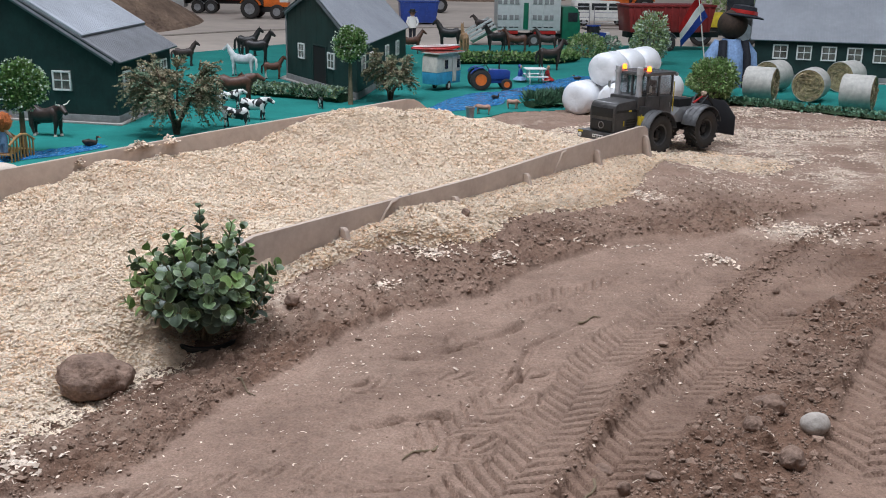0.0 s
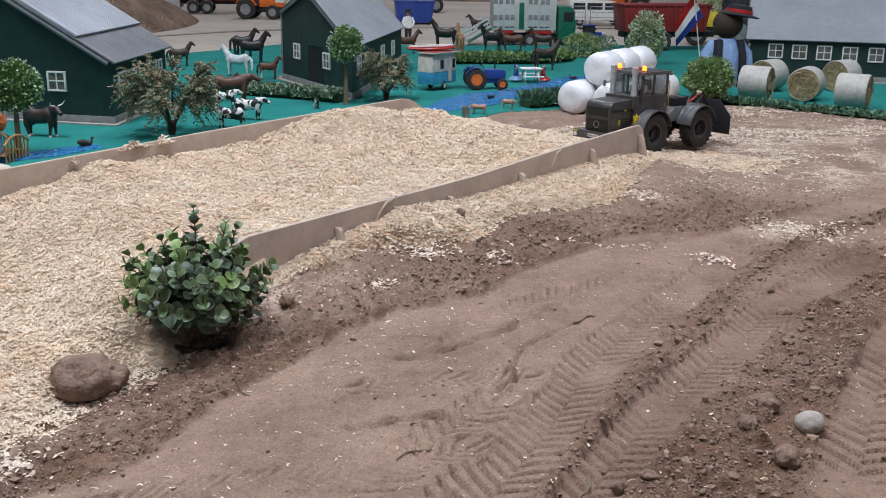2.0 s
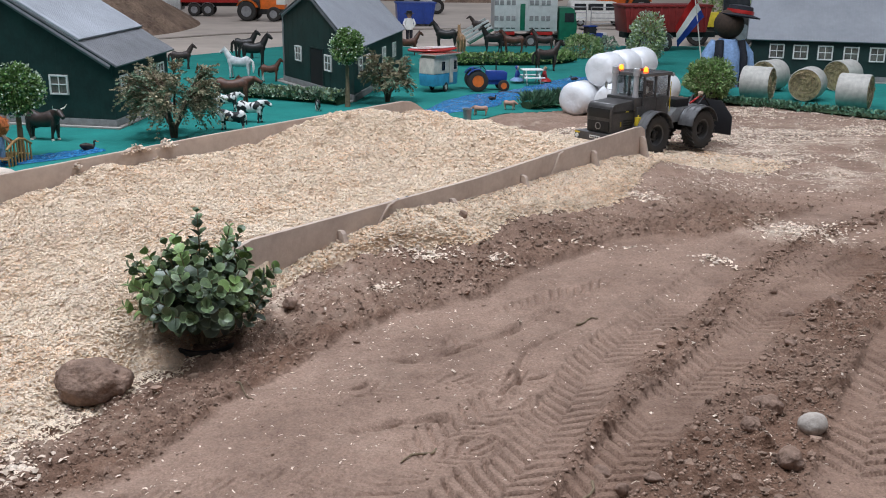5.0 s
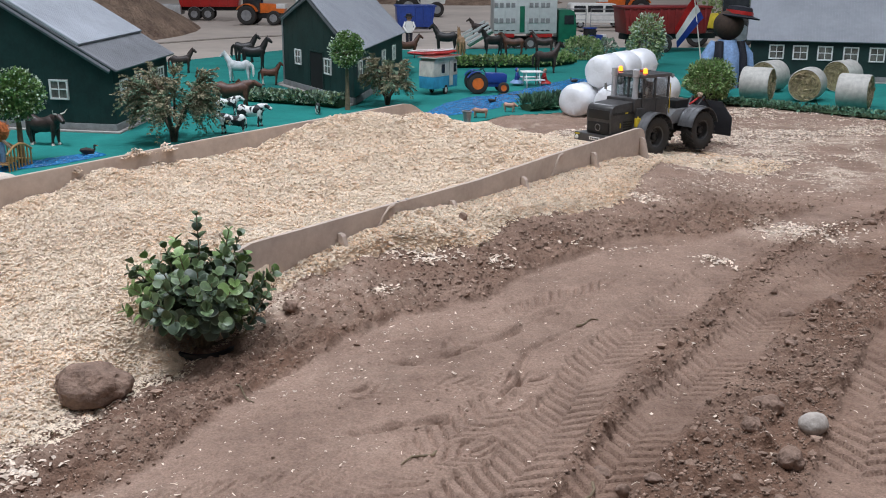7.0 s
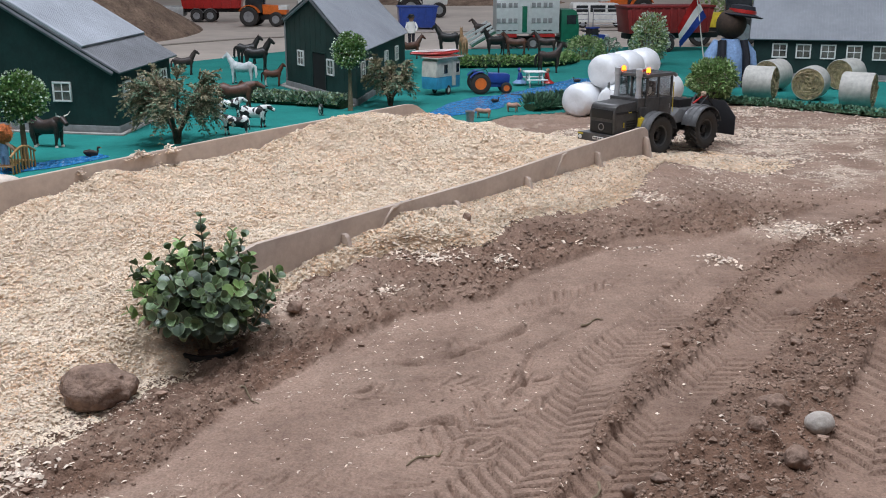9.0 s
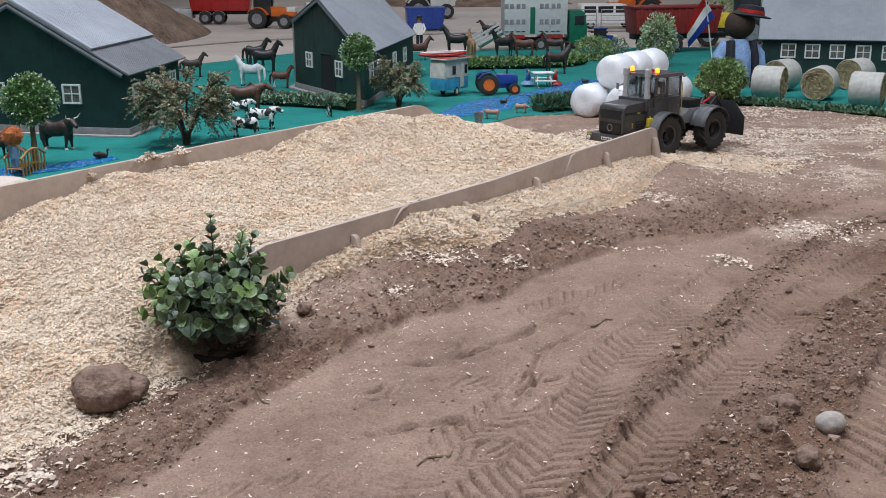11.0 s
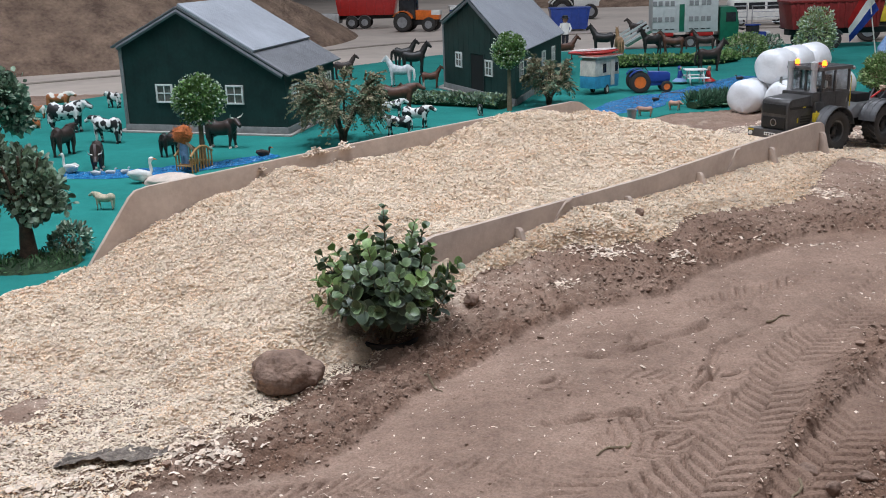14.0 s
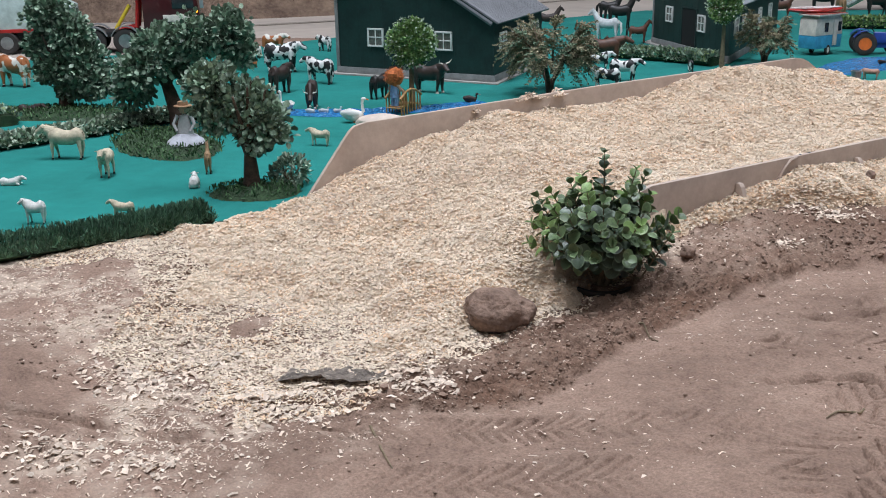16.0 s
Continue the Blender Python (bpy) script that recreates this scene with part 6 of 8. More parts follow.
def wrapped_bale(x, y, z, seed):
    r, l = 0.071, 0.155
    bm = bmesh.new()
    lathe(bm, [(0.001, -l / 2 + 0.004), (r * 0.35, -l / 2), (r * 0.75, -l / 2 + 0.004), (r * 0.93, -l / 2 + 0.016), (r, -l / 2 + 0.035), (r * 1.01, 0), (r, l / 2 - 0.035), (r * 0.93, l / 2 - 0.016), (r * 0.75, l / 2 - 0.004), (r * 0.35, l / 2), (r * 0.001, l / 2 - 0.004)], 40)
    for v in bm.verts:
        k = noise.noise(Vector((v.co.x * 22, v.co.y * 22, v.co.z * 30 + seed))) * 0.003 + 0.0016 * math.sin(9 * math.atan2(v.co.y, v.co.x) + seed) * (abs(v.co.z) > l * 0.4)
        v.co += Vector((v.co.x, v.co.y, 0)).normalized() * k
    solo("wrapped_bale", bm, WRAP, cyl_m(x, y, r - 0.004, 0.56, 0.83, z) @ Matrix.Rotation(seed, 4, "Z"), "round hay bale wrapped in white plastic film, in a stack", "bale", "white wrapped bales")


bx0, by0 = 0.64, 4.42
for i in range(4):
    wrapped_bale(bx0 + 0.092 * i, by0 + 0.134 * i, -0.002, i * 1.3)
for i in range(4):
    wrapped_bale(bx0 - 0.135 + 0.092 * (i + (0.2 if i else -0.05)), by0 + 0.075 + 0.134 * (i + (0.2 if i else -0.05)), -0.002, 4 + i * 1.1)
for i in range(3):
    wrapped_bale(bx0 - 0.064 + 0.092 * (i + 0.35), by0 + 0.045 + 0.134 * (i + 0.35), 0.118, 9 + i * 1.7)


def straw_bale(x, y, ax, ay, label, r=0.077, l=0.135):
    ob = thing("straw_bale", cyl_m(x, y, r, ax, ay), label, "bale", "round straw bales")
    bm = bmesh.new()
    lathe(bm, [(r * 0.955, -l / 2), (r, -l / 2 + 0.006), (r, l / 2 - 0.006), (r * 0.955, l / 2), (r * 0.94, l / 2 - 0.004), (r * 0.94, -l / 2 + 0.004)], 40, close=True)
    part("net_wrap", bm, NET, ob, "pale net wrap")
    for sg in (-1, 1):
        bm = bmesh.new()
        rings = []
        n = 44
        for k in range(9):
            rr = r * 0.945 * k / 8
            rings.append([bm.verts.new((rr * math.cos(6.283 * j / n), rr * math.sin(6.283 * j / n), sg * (l / 2 - 0.003 + 0.005 * noise.noise(Vector((rr * 90 + x * 7, math.cos(6.283 * j / n) * 2, math.sin(6.283 * j / n) * 2)))))) for j in range(n)])
        for p, q in zip(rings, rings[1:]):
            for j in range(n):
                bm.faces.new((p[j], p[(j + 1) % n], q[(j + 1) % n], q[j]))
        face = part("straw_face", bm, STRAW, ob, "coiled straw end")
        k = 260
        a, rr = rngp.uniform(0, 6.28, k), r * 0.88 * rngp.rand(k) ** 0.5
        c = np.stack((rr * np.cos(a), rr * np.sin(a), np.full(k, sg * (l / 2 - 0.001))), -1)
        D = np.stack((-np.sin(a), np.cos(a), sg * 0.1 * np.ones(k)), -1)
        leaf_cloud("straw", c, D, 0.020, 0.0022, mat("straw_stalk", (0.44, 0.35, 0.21), 0.8, var=0.25, scale=50, island=0.35), face, rngp, spread=0.1)


for x, y, ax, ay in ((1.40, 5.0, 0.85, -0.52), (1.63, 4.98, -0.5, -0.86), (1.76, 4.73, 0.84, -0.54), (1.55, 5.32, -0.7, -0.7), (1.93, 5.36, -0.75, -0.65), (1.21, 5.14, -0.62, -0.78)):
    straw_bale(x, y, ax, ay, "round straw bale in pale net wrap on the felt")

# ---- animals ----
def animal(name, x, y, rz, h, l, coat, label, kind="cow", mane=None, horns=False, z=0.0, group="", head_dir=0.0, lying=False, dark=BLACK, head_low=False):
    """A toy animal in one mesh. h: height at the shoulder, l: body length; it faces along x."""
    bm = bmesh.new()
    P_ = {"cow": (0.20, 0.52, 0.265, 0.05), "horse": (0.15, 0.55, 0.225, 0.02), "sheep": (0.24, 0.50, 0.25, 0.04), "pig": (0.27, 0.62, 0.26, 0.02)}[kind]
    wb, leg, deep, belly = P_
    k = 0.55 if lying else 0.0
    zb = h * (1 - deep) + h * 0.02
    if lying:
        zb = h * deep * 0.95
    hw = h * wb
    sp = [(-0.50, 0.05, 0.35), (-0.47, 0.03, 0.78), (-0.36, 0.02, 1.04), (-0.14, -0.03 - belly, 0.96), (0.10, -0.03 - belly * 0.6, 0.98), (0.30, 0.0, 1.06), (0.43, 0.02, 0.85), (0.50, 0.04, 0.45)]
    tube(bm, [(t * l, 0, zb + d * h) for t, d, r in sp], [(hw * r, h * deep * r) for t, d, r in sp], 14)
    # neck and head
    nb = Vector((0.43 * l, 0, zb + 0.10 * h))
    ca, sa = math.cos(head_dir), math.sin(head_dir)
    def hd(dx, dz):
        return nb + Vector((dx * ca, dx * sa, dz))
    if kind == "horse":
        pts = [nb - Vector((0.06 * l, 0, 0.0)), hd(0.10 * l, 0.22 * h), hd(0.19 * l, 0.42 * h)]
        tube(bm, pts, [(hw * 0.78, h * 0.17), (hw * 0.55, h * 0.115), (hw * 0.5, h * 0.085)], 10)
        p = hd(0.19 * l, 0.44 * h)
        q = hd(0.40 * l, 0.26 * h)
        tube(bm, [p + (p - q) * 0.15, p.lerp(q, 0.3), p.lerp(q, 0.75), q], [(hw * 0.35, h * 0.07), (hw * 0.44, h * 0.095), (hw * 0.30, h * 0.06), (hw * 0.26, h * 0.05)], 10)
        for sg in (-1, 1):
            tube(bm, [p + Vector((0, sg * hw * 0.3, h * 0.03)), p + Vector((0.01 * l, sg * hw * 0.36, h * 0.14))], [h * 0.025, h * 0.006], 6)
        tube(bm, [p + Vector((-0.02 * l, 0, 0.06 * h)), (p + nb) / 2 + Vector((-0.07 * l * ca, 0, 0.06 * h)), nb + Vector((-0.10 * l, 0, 0.13 * h))], [(hw * 0.14, h * 0.03), (hw * 0.16, h * 0.06), (hw * 0.12, h * 0.03)], 8, 1)
        tube(bm, [(-0.48 * l, 0, zb + 0.12 * h), (-0.60 * l, 0, zb - 0.02 * h), (-0.63 * l, 0, zb - 0.35 * h), (-0.60 * l, 0, zb - 0.52 * h)], [(hw * 0.16, h * 0.04), (hw * 0.24, h * 0.06), (hw * 0.22, h * 0.06), (hw * 0.06, h * 0.02)], 8, 1)
    else:
        up = {"cow": 0.12, "sheep": 0.17, "pig": -0.06}[kind] - (0.42 if head_low else 0)
        far_ = {"cow": 0.24, "sheep": 0.22, "pig": 0.16}[kind]
        p = hd(far_ * 0.75 * l, up * h)
        q = hd((far_ + 0.17) * l, (up - 0.15) * h)
        tube(bm, [nb - Vector((0.08 * l, 0, 0.02 * h)), nb.lerp(p, 0.6), p], [(hw * 0.8, h * 0.24), (hw * 0.58, h * 0.17), (hw * 0.5, h * 0.13)], 10)
        tube(bm, [p + (p - q) * 0.22, p, p.lerp(q, 0.6), q, q + (q - p) * 0.08], [(hw * 0.3, h * 0.07), (hw * 0.56, h * 0.125), (hw * 0.42, h * 0.09), (hw * 0.36, h * 0.075), (hw * 0.2, h * 0.04)], 10)
        for sg in (-1, 1):
            e0 = p + Vector((-sa * sg * hw * 0.45, ca * sg * hw * 0.45, h * 0.04))
            tube(bm, [e0, e0 + Vector((-sa * sg * hw * 0.5 - 0.01 * l, ca * sg * hw * 0.5, -0.01 * h))], [(h * 0.02, h * 0.035), (h * 0.008, h * 0.012)], 6)
            if horns:
                h0 = p + Vector((-sa * sg * hw * 0.35, ca * sg * hw * 0.35, h * 0.10))
                tube(bm, [h0, h0 + Vector((-sa * sg * hw * 0.7, ca * sg * hw * 0.7, 0.04 * h)), h0 + Vector((0.05 * l - sa * sg * hw * 0.95, ca * sg * hw * 0.95, 0.16 * h))], [h * 0.028, h * 0.022, h * 0.006], 7, 2)
        tl = 0.45 if kind == "cow" else 0.15
        tube(bm, [(-0.49 * l, 0, zb + 0.12 * h), (-0.53 * l, 0, zb), (-0.53 * l, 0.01 * l, zb - tl * h)], [h * 0.025, h * 0.02, h * 0.03 if kind == "cow" else h * 0.015], 7, 1 if kind == "cow" else 0)
        if kind == "cow":
            blob(bm, (-0.24 * l, 0, zb - h * (deep + 0.04)), (0.09 * l, hw * 0.55, 0.07 * h), 8)
    for i, (fx, sg) in enumerate(((0.36, 1), (0.36, -1), (-0.38, 1), (-0.38, -1))):
        yy = sg * hw * 0.62
        sh = 0.035 * l * (1 if i in (0, 3) else -1)
        if lying:
            tube(bm, [(fx * l, yy * 1.2, zb - 0.1 * h), (fx * l + 0.14 * l, yy * 1.5, 0.07 * h), (fx * l + 0.02 * l, yy * 1.5, 0.035 * h)], [h * 0.09, h * 0.05, h * 0.035], 7)
            continue
        thick = h * {"cow": 0.066, "horse": 0.052, "sheep": 0.05, "pig": 0.075}[kind]
        tube(bm, [(fx * l, yy * 0.8, zb - 0.02 * h), (fx * l + (0.02 if fx > 0 else -0.03) * l, yy, h * leg * 0.80), (fx * l + sh * 0.6 + (0.0 if fx > 0 else -0.02 * l), yy, h * leg * 0.42), (fx * l + sh, yy, 0.06 * h)], [(thick * 1.6, thick * 2.1), thick * 1.25, thick * 0.75, thick * 0.62], 8)
        tube(bm, [(fx * l + sh, yy, 0.07 * h), (fx * l + sh + 0.012 * l, yy, 0.0)], [thick * 0.7, thick * 0.95], 8, 2)
    if kind == "sheep":
        for v in bm.verts:
            if v.co.z > h * leg * 0.9:
                v.co += Vector((noise.noise(v.co * 130), noise.noise(v.co * 130 + Vector((5, 0, 0))), noise.noise(v.co * 130 + Vector((0, 5, 0))))) * h * 0.03
    return solo(name, bm, [coat, mane or coat, dark], pose(x, y, z, 0, 0, rz), label, name.replace("toy_", ""), group)


HIDE_BLACK = mat("hide_black", (0.018, 0.015, 0.013), 0.45, var=0.2, scale=60)
HIDE_BROWN = mat("hide_brown", (0.10, 0.040, 0.022), 0.5, var=0.25, scale=50)
HIDE_DARKBROWN = mat("hide_dark_brown", (0.045, 0.028, 0.022), 0.5, var=0.3, scale=50)
HIDE_TAN = mat("hide_tan", (0.33, 0.20, 0.10), 0.6, var=0.2, scale=50)
HIDE_GREY = mat("hide_white_grey", (0.58, 0.60, 0.60), 0.55, var=0.15, scale=40)
HIDE_PINK = mat("hide_pink", (0.45, 0.25, 0.18), 0.6, var=0.2, scale=50)
WOOL = mat("wool", (0.58, 0.50, 0.36), 0.95, var=0.15, scale=90, bump=0.002, bscale=260)
WOOL_WHITE = mat("wool_white", (0.68, 0.67, 0.62), 0.95, var=0.1, scale=90, bump=0.002, bscale=260)
BW = patches("hide_black_white", (0.70, 0.69, 0.66), (0.015, 0.014, 0.014), 42, 0.49)
GW = patches("hide_ginger_white", (0.70, 0.66, 0.58), (0.36, 0.12, 0.04), 25, 0.46)
BRW = patches("hide_brown_white", (0.12, 0.045, 0.025), (0.66, 0.62, 0.56), 15, 0.60)
G1, G2, G3 = "toy horses", "toy cattle", "toy sheep"
animal("toy_horse", -1.36, 6.62, 8, 0.125, 0.125, HIDE_BLACK, "glossy black toy horse standing on the felt", "horse", HIDE_BLACK, group=G1)
animal("toy_horse", -1.225, 6.22, 5, 0.135, 0.135, HIDE_BLACK, "black toy horse with head raised", "horse", HIDE_BLACK, group=G1)
animal("toy_horse", -1.18, 5.58, 172, 0.115, 0.125, HIDE_GREY, "pale grey toy horse beside a fern tree", "horse", WHITE, group=G1)
animal("toy_horse", -1.60, 6.0, 15, 0.10, 0.11, HIDE_DARKBROWN, "brown toy horse behind a fern tree", "horse", HIDE_DARKBROWN, group=G1)
animal("toy_horse", -1.0, 5.47, 10, 0.085, 0.09, BRW, "brown and white toy pony grazing near a barn", "horse", HIDE_BLACK, group=G1)
animal("toy_foal", -1.06, 5.22, 170, 0.07, 0.085, HIDE_BROWN, "brown toy foal lying by a hedge", "horse", HIDE_BLACK, lying=True, group=G1)
animal("toy_cow", -1.02, 4.64, 5, 0.115, 0.155, HIDE_BROWN, "reddish brown toy cow beside a hedge", "cow", group=G2)
animal("toy_cow", -0.845, 4.14, -8, 0.085, 0.105, BW, "black and white toy cow behind the trough", "cow", group=G2)
animal("toy_cow", -0.875, 3.95, 175, 0.075, 0.10, BW, "black and white toy cow with head turned away", "cow", group=G2)
animal("toy_calf", -0.62, 4.47, -75, 0.045, 0.05, BW, "small black and white toy calf seen head on", "cow", group=G2)
animal("toy_cow", -1.0, 4.42, 25, 0.075, 0.09, BW, "black and white toy cow near the fern tree", "cow", group=G2)
animal("toy_horse", -0.10, 7.36, 172, 0.14, 0.145, HIDE_BLACK, "black toy horse on the far felt", "horse", HIDE_BLACK, group=G1)
animal("toy_horse", 0.0, 6.92, 100, 0.14, 0.13, HIDE_TAN, "tan toy horse seen from behind", "horse", HIDE_TAN, group=G1)
animal("toy_horse", 0.22, 7.20, 200, 0.13, 0.13, HIDE_BLACK, "black toy horse with a grey blanket", "horse", HIDE_BLACK, group=G1)
animal("toy_horse", 0.36, 7.22, 172, 0.11, 0.14, HIDE_BROWN, "reddish brown toy horse with lowered head", "horse", HIDE_DARKBROWN, group=G1)
animal("toy_horse", 0.49, 6.10, 20, 0.125, 0.135, HIDE_DARKBROWN, "dark brown toy horse with a saddle by the table", "horse", HIDE_BLACK, group=G1)
animal("toy_horse", 0.57, 7.27, 165, 0.11, 0.13, HIDE_DARKBROWN, "dark brown toy horse near the livestock lorry", "horse", HIDE_BLACK, group=G1)
animal("toy_horse", -0.35, 6.95, 20, 0.11, 0.13, HIDE_BROWN, "brown toy horse behind the caravan", "horse", HIDE_DARKBROWN, group=G1)
animal("toy_bull", -1.50, 3.70, -12, 0.105, 0.125, HIDE_DARKBROWN, "dark brown horned toy bull before a barn", "cow", horns=True, group=G2, head_dir=-0.5, dark=CREAM)
animal("toy_calf", -1.635, 3.53, 70, 0.085, 0.075, HIDE_BLACK, "black toy calf seen from behind", "cow", group=G2)
animal("toy_bull", -1.78, 3.27, -68, 0.095, 0.10, HIDE_DARKBROWN, "brown horned toy bull drinking at the pond", "cow", horns=True, group=G2, head_low=True, dark=CREAM)
animal("toy_cow", -2.05, 3.55, 80, 0.105, 0.10, HIDE_DARKBROWN, "dark brown toy cow seen from behind", "cow", group=G2)
animal("toy_cow", -2.33, 4.09, 8, 0.125, 0.14, BW, "tall black and white toy cow", "cow", group=G2)
animal("toy_cow", -2.01, 3.82, 168, 0.10, 0.12, BW, "black and white toy cow on the open felt", "cow", group=G2)
animal("toy_calf", -2.48, 4.85, 160, 0.075, 0.075, BW, "black and white toy calf near the road", "cow", group=G2)
animal("toy_cow", -2.72, 4.75, 5, 0.09, 0.11, GW, "ginger and white toy cow near the road", "cow", group=G2)
animal("toy_calf", -2.70, 4.52, 175, 0.06, 0.075, GW, "ginger and white toy calf", "cow", group=G2)
animal("toy_cow", -2.58, 4.22, 170, 0.085, 0.12, GW, "ginger toy cow lying on the felt", "cow", lying=True, group=G2)
animal("toy_cow", -3.22, 3.47, 175, 0.125, 0.14, GW, "ginger and white toy cow behind the trees", "cow", group=G2)
animal("toy_sheep", -2.09, 2.36, 195, 0.085, 0.10, WOOL, "cream toy sheep standing by a hedge", "sheep", group=G3)
animal("toy_sheep", -1.85, 2.21, -68, 0.068, 0.065, WOOL, "cream toy sheep facing forward", "sheep", group=G3)
animal("toy_sheep", -1.555, 1.87, 190, 0.038, 0.048, WOOL, "small cream toy sheep by the grass edge", "sheep", group=G3)
animal("toy_lamb", -1.72, 1.785, 200, 0.05, 0.042, WOOL_WHITE, "white toy lamb beside the grass edge", "sheep", group=G3)
animal("toy_lamb", -1.565, 2.17, 120, 0.05, 0.055, WOOL_WHITE, "white toy lamb lying by the moss", "sheep", lying=True, group=G3)
animal("toy_lamb", -2.03, 2.06, 20, 0.04, 0.05, WOOL_WHITE, "white toy lamb lying on the felt", "sheep", lying=True, group=G3)
animal("toy_sheep", -1.475, 2.70, 180, 0.046, 0.056, WOOL, "cream toy sheep behind the trough board", "sheep", group=G3)
animal("toy_deer", -1.61, 2.31, 120, 0.055, 0.04, HIDE_TAN, "small tan toy fawn by the moss bed", "horse", HIDE_TAN)
animal("toy_deer", -2.70, 2.93, 10, 0.07, 0.08, HIDE_DARKBROWN, "brown toy deer lying under a tree", "cow", lying=True)
animal("toy_pig", 0.075, 4.39, 165, 0.04, 0.06, HIDE_PINK, "pinkish brown toy pig on the earth", "pig")
animal("toy_pig", 0.205, 4.56, -20, 0.04, 0.05, HIDE_PINK, "brown toy piglet by the pond", "pig")


def bird(name, x, y, rz, s, coat, label, neck=1.0):
    bm = bmesh.new()
    tube(bm, [(-0.75 * s, 0, 0.55 * s), (-0.45 * s, 0, 0.42 * s), (0, 0, 0.38 * s), (0.38 * s, 0, 0.42 * s), (0.52 * s, 0, 0.5 * s)], [(0.05 * s, 0.03 * s), (0.25 * s, 0.2 * s), (0.36 * s, 0.34 * s), (0.24 * s, 0.25 * s), (0.1 * s, 0.1 * s)], 12)
    tube(bm, [(0.36 * s, 0, 0.45 * s), (0.56 * s, 0, 0.62 * s), (0.5 * s, 0, (0.62 + 0.45 * neck) * s), (0.56 * s, 0, (0.75 + 0.55 * neck) * s)], [0.13 * s, 0.09 * s, 0.075 * s, 0.1 * s], 8)
    blob(bm, (0.6 * s, 0, (0.75 + 0.55 * neck) * s), (0.15 * s, 0.1 * s, 0.1 * s), 8)
    tube(bm, [(0.70 * s, 0, (0.74 + 0.55 * neck) * s), (0.9 * s, 0, (0.68 + 0.55 * neck) * s)], [0.05 * s, 0.015 * s], 6, 1)
    for sg in (-1, 1):
        tube(bm, [(0.3 * s, sg * 0.25 * s, 0.5 * s), (-0.2 * s, sg * 0.33 * s, 0.55 * s), (-0.7 * s, sg * 0.16 * s, 0.62 * s)], [(0.05 * s, 0.12 * s), (0.06 * s, 0.2 * s), (0.02 * s, 0.05 * s)], 8)
        tube(bm, [(0, sg * 0.12 * s, 0.2 * s), (0.02 * s, sg * 0.12 * s, -0.0)], [0.03 * s, 0.05 * s], 6, 1)
    return solo(name, bm, [coat, ORANGE], pose(x, y, 0, 0, 0, rz), label, "bird")


bird("toy_swan", -1.53, 3.06, 25, 0.058, WHITE, "white toy swan beside the foil pond")
bird("toy_swan", -1.845, 3.20, 160, 0.05, WHITE, "white toy swan at the far end of the pond")
bird("toy_duck", -1.27, 3.49, 20, 0.038, HIDE_DARKBROWN, "brown toy duck behind the trough board", 0.3)
bird("toy_duck", 0.14, 4.82, 30, 0.03, HIDE_DARKBROWN, "brown toy duck at the blue stream", 0.3)
bird("toy_duck", 0.60, 5.62, 160, 0.03, HIDE_DARKBROWN, "dark toy duck on the blue stream", 0.3)
for i in range(3):
    bird("toy_duckling", -1.735 + 0.045 * i, 3.165 + 0.012 * i, 10 + 30 * i, 0.026, HIDE_GREY, "small grey toy duckling on the pond", 0.2)

# ---- water of crumpled foil ----
def foil(name, pts, label):
    bm = bmesh.new()
    line = bend(pts, 6)
    rows = []
    n = 13
    for i, (x, y, w) in enumerate(line):
        j = min(i + 1, len(line) - 1)
        k = max(i - 1, 0)
        d = Vector((line[j][0] - line[k][0], line[j][1] - line[k][1], 0)).normalized()
        s = Vector((-d.y, d.x, 0))
        rows.append([bm.verts.new(Vector((x, y, 0)) + s * (t * w * (1 + 0.25 * noise.noise(Vector((x * 9, y * 9, t))))) + Vector((0, 0, 0.004 + 0.009 * abs(noise.noise(Vector((x * 24, y * 24, t * 6)))) if abs(t) < 0.9 else 0.0015))) for t in np.linspace(-1, 1, n)])
    for a, b in zip(rows, rows[1:]):
        for t in range(n - 1):
            bm.faces.new((a[t], a[t + 1], b[t + 1], b[t]))
    return solo(name, bm, WATER, IDENT, label, kind="structure", smooth=False)


foil("water", [(-0.13, 4.44, 0.06), (0.0, 4.66, 0.12), (0.10, 4.90, 0.12), (0.24, 5.02, 0.12), (0.42, 5.24, 0.14), (0.60, 5.52, 0.15), (0.72, 5.75, 0.12)], "stream of crumpled bright blue foil on the felt")
foil("water", [(-1.86, 3.17, 0.05), (-1.72, 3.18, 0.07), (-1.58, 3.22, 0.07), (-1.45, 3.30, 0.06), (-1.33, 3.40, 0.05), (-1.24, 3.52, 0.03)], "small pond of crumpled blue foil on the felt")

# ---- bridge, bucket, table, mound ----
br = thing("toy_bridge", pose(-1.44, 3.275, 0, 0, 0, 78), "small arched wooden toy bridge over the pond", "bridge")
part("deck", bmm(lambda b: [box(b, -0.062 + 0.0125 * i, -0.051 + 0.0125 * i, -0.028, 0.028, 0.022 + 0.012 * math.cos((i - 4.5) * 0.3) - 0.003, 0.022 + 0.012 * math.cos((i - 4.5) * 0.3), 0.0006) for i in range(10)]), WOOD, br)
for sg in (-1, 1):
    rail = part("railing", bmm(lambda b: tube(b, [(-0.065, sg * 0.03, 0.055), (-0.03, sg * 0.03, 0.075), (0, sg * 0.03, 0.081), (0.03, sg * 0.03, 0.075), (0.065, sg * 0.03, 0.055)], 0.004, 8)), WOOD, br)
    for i in range(8):
        x = -0.058 + 0.0166 * i
        part("baluster", bmm(lambda b: tube(b, [(x, sg * 0.03, 0.0), (x, sg * 0.03, 0.080 - 6.0 * x * x)], 0.003, 6)), WOOD, rail)


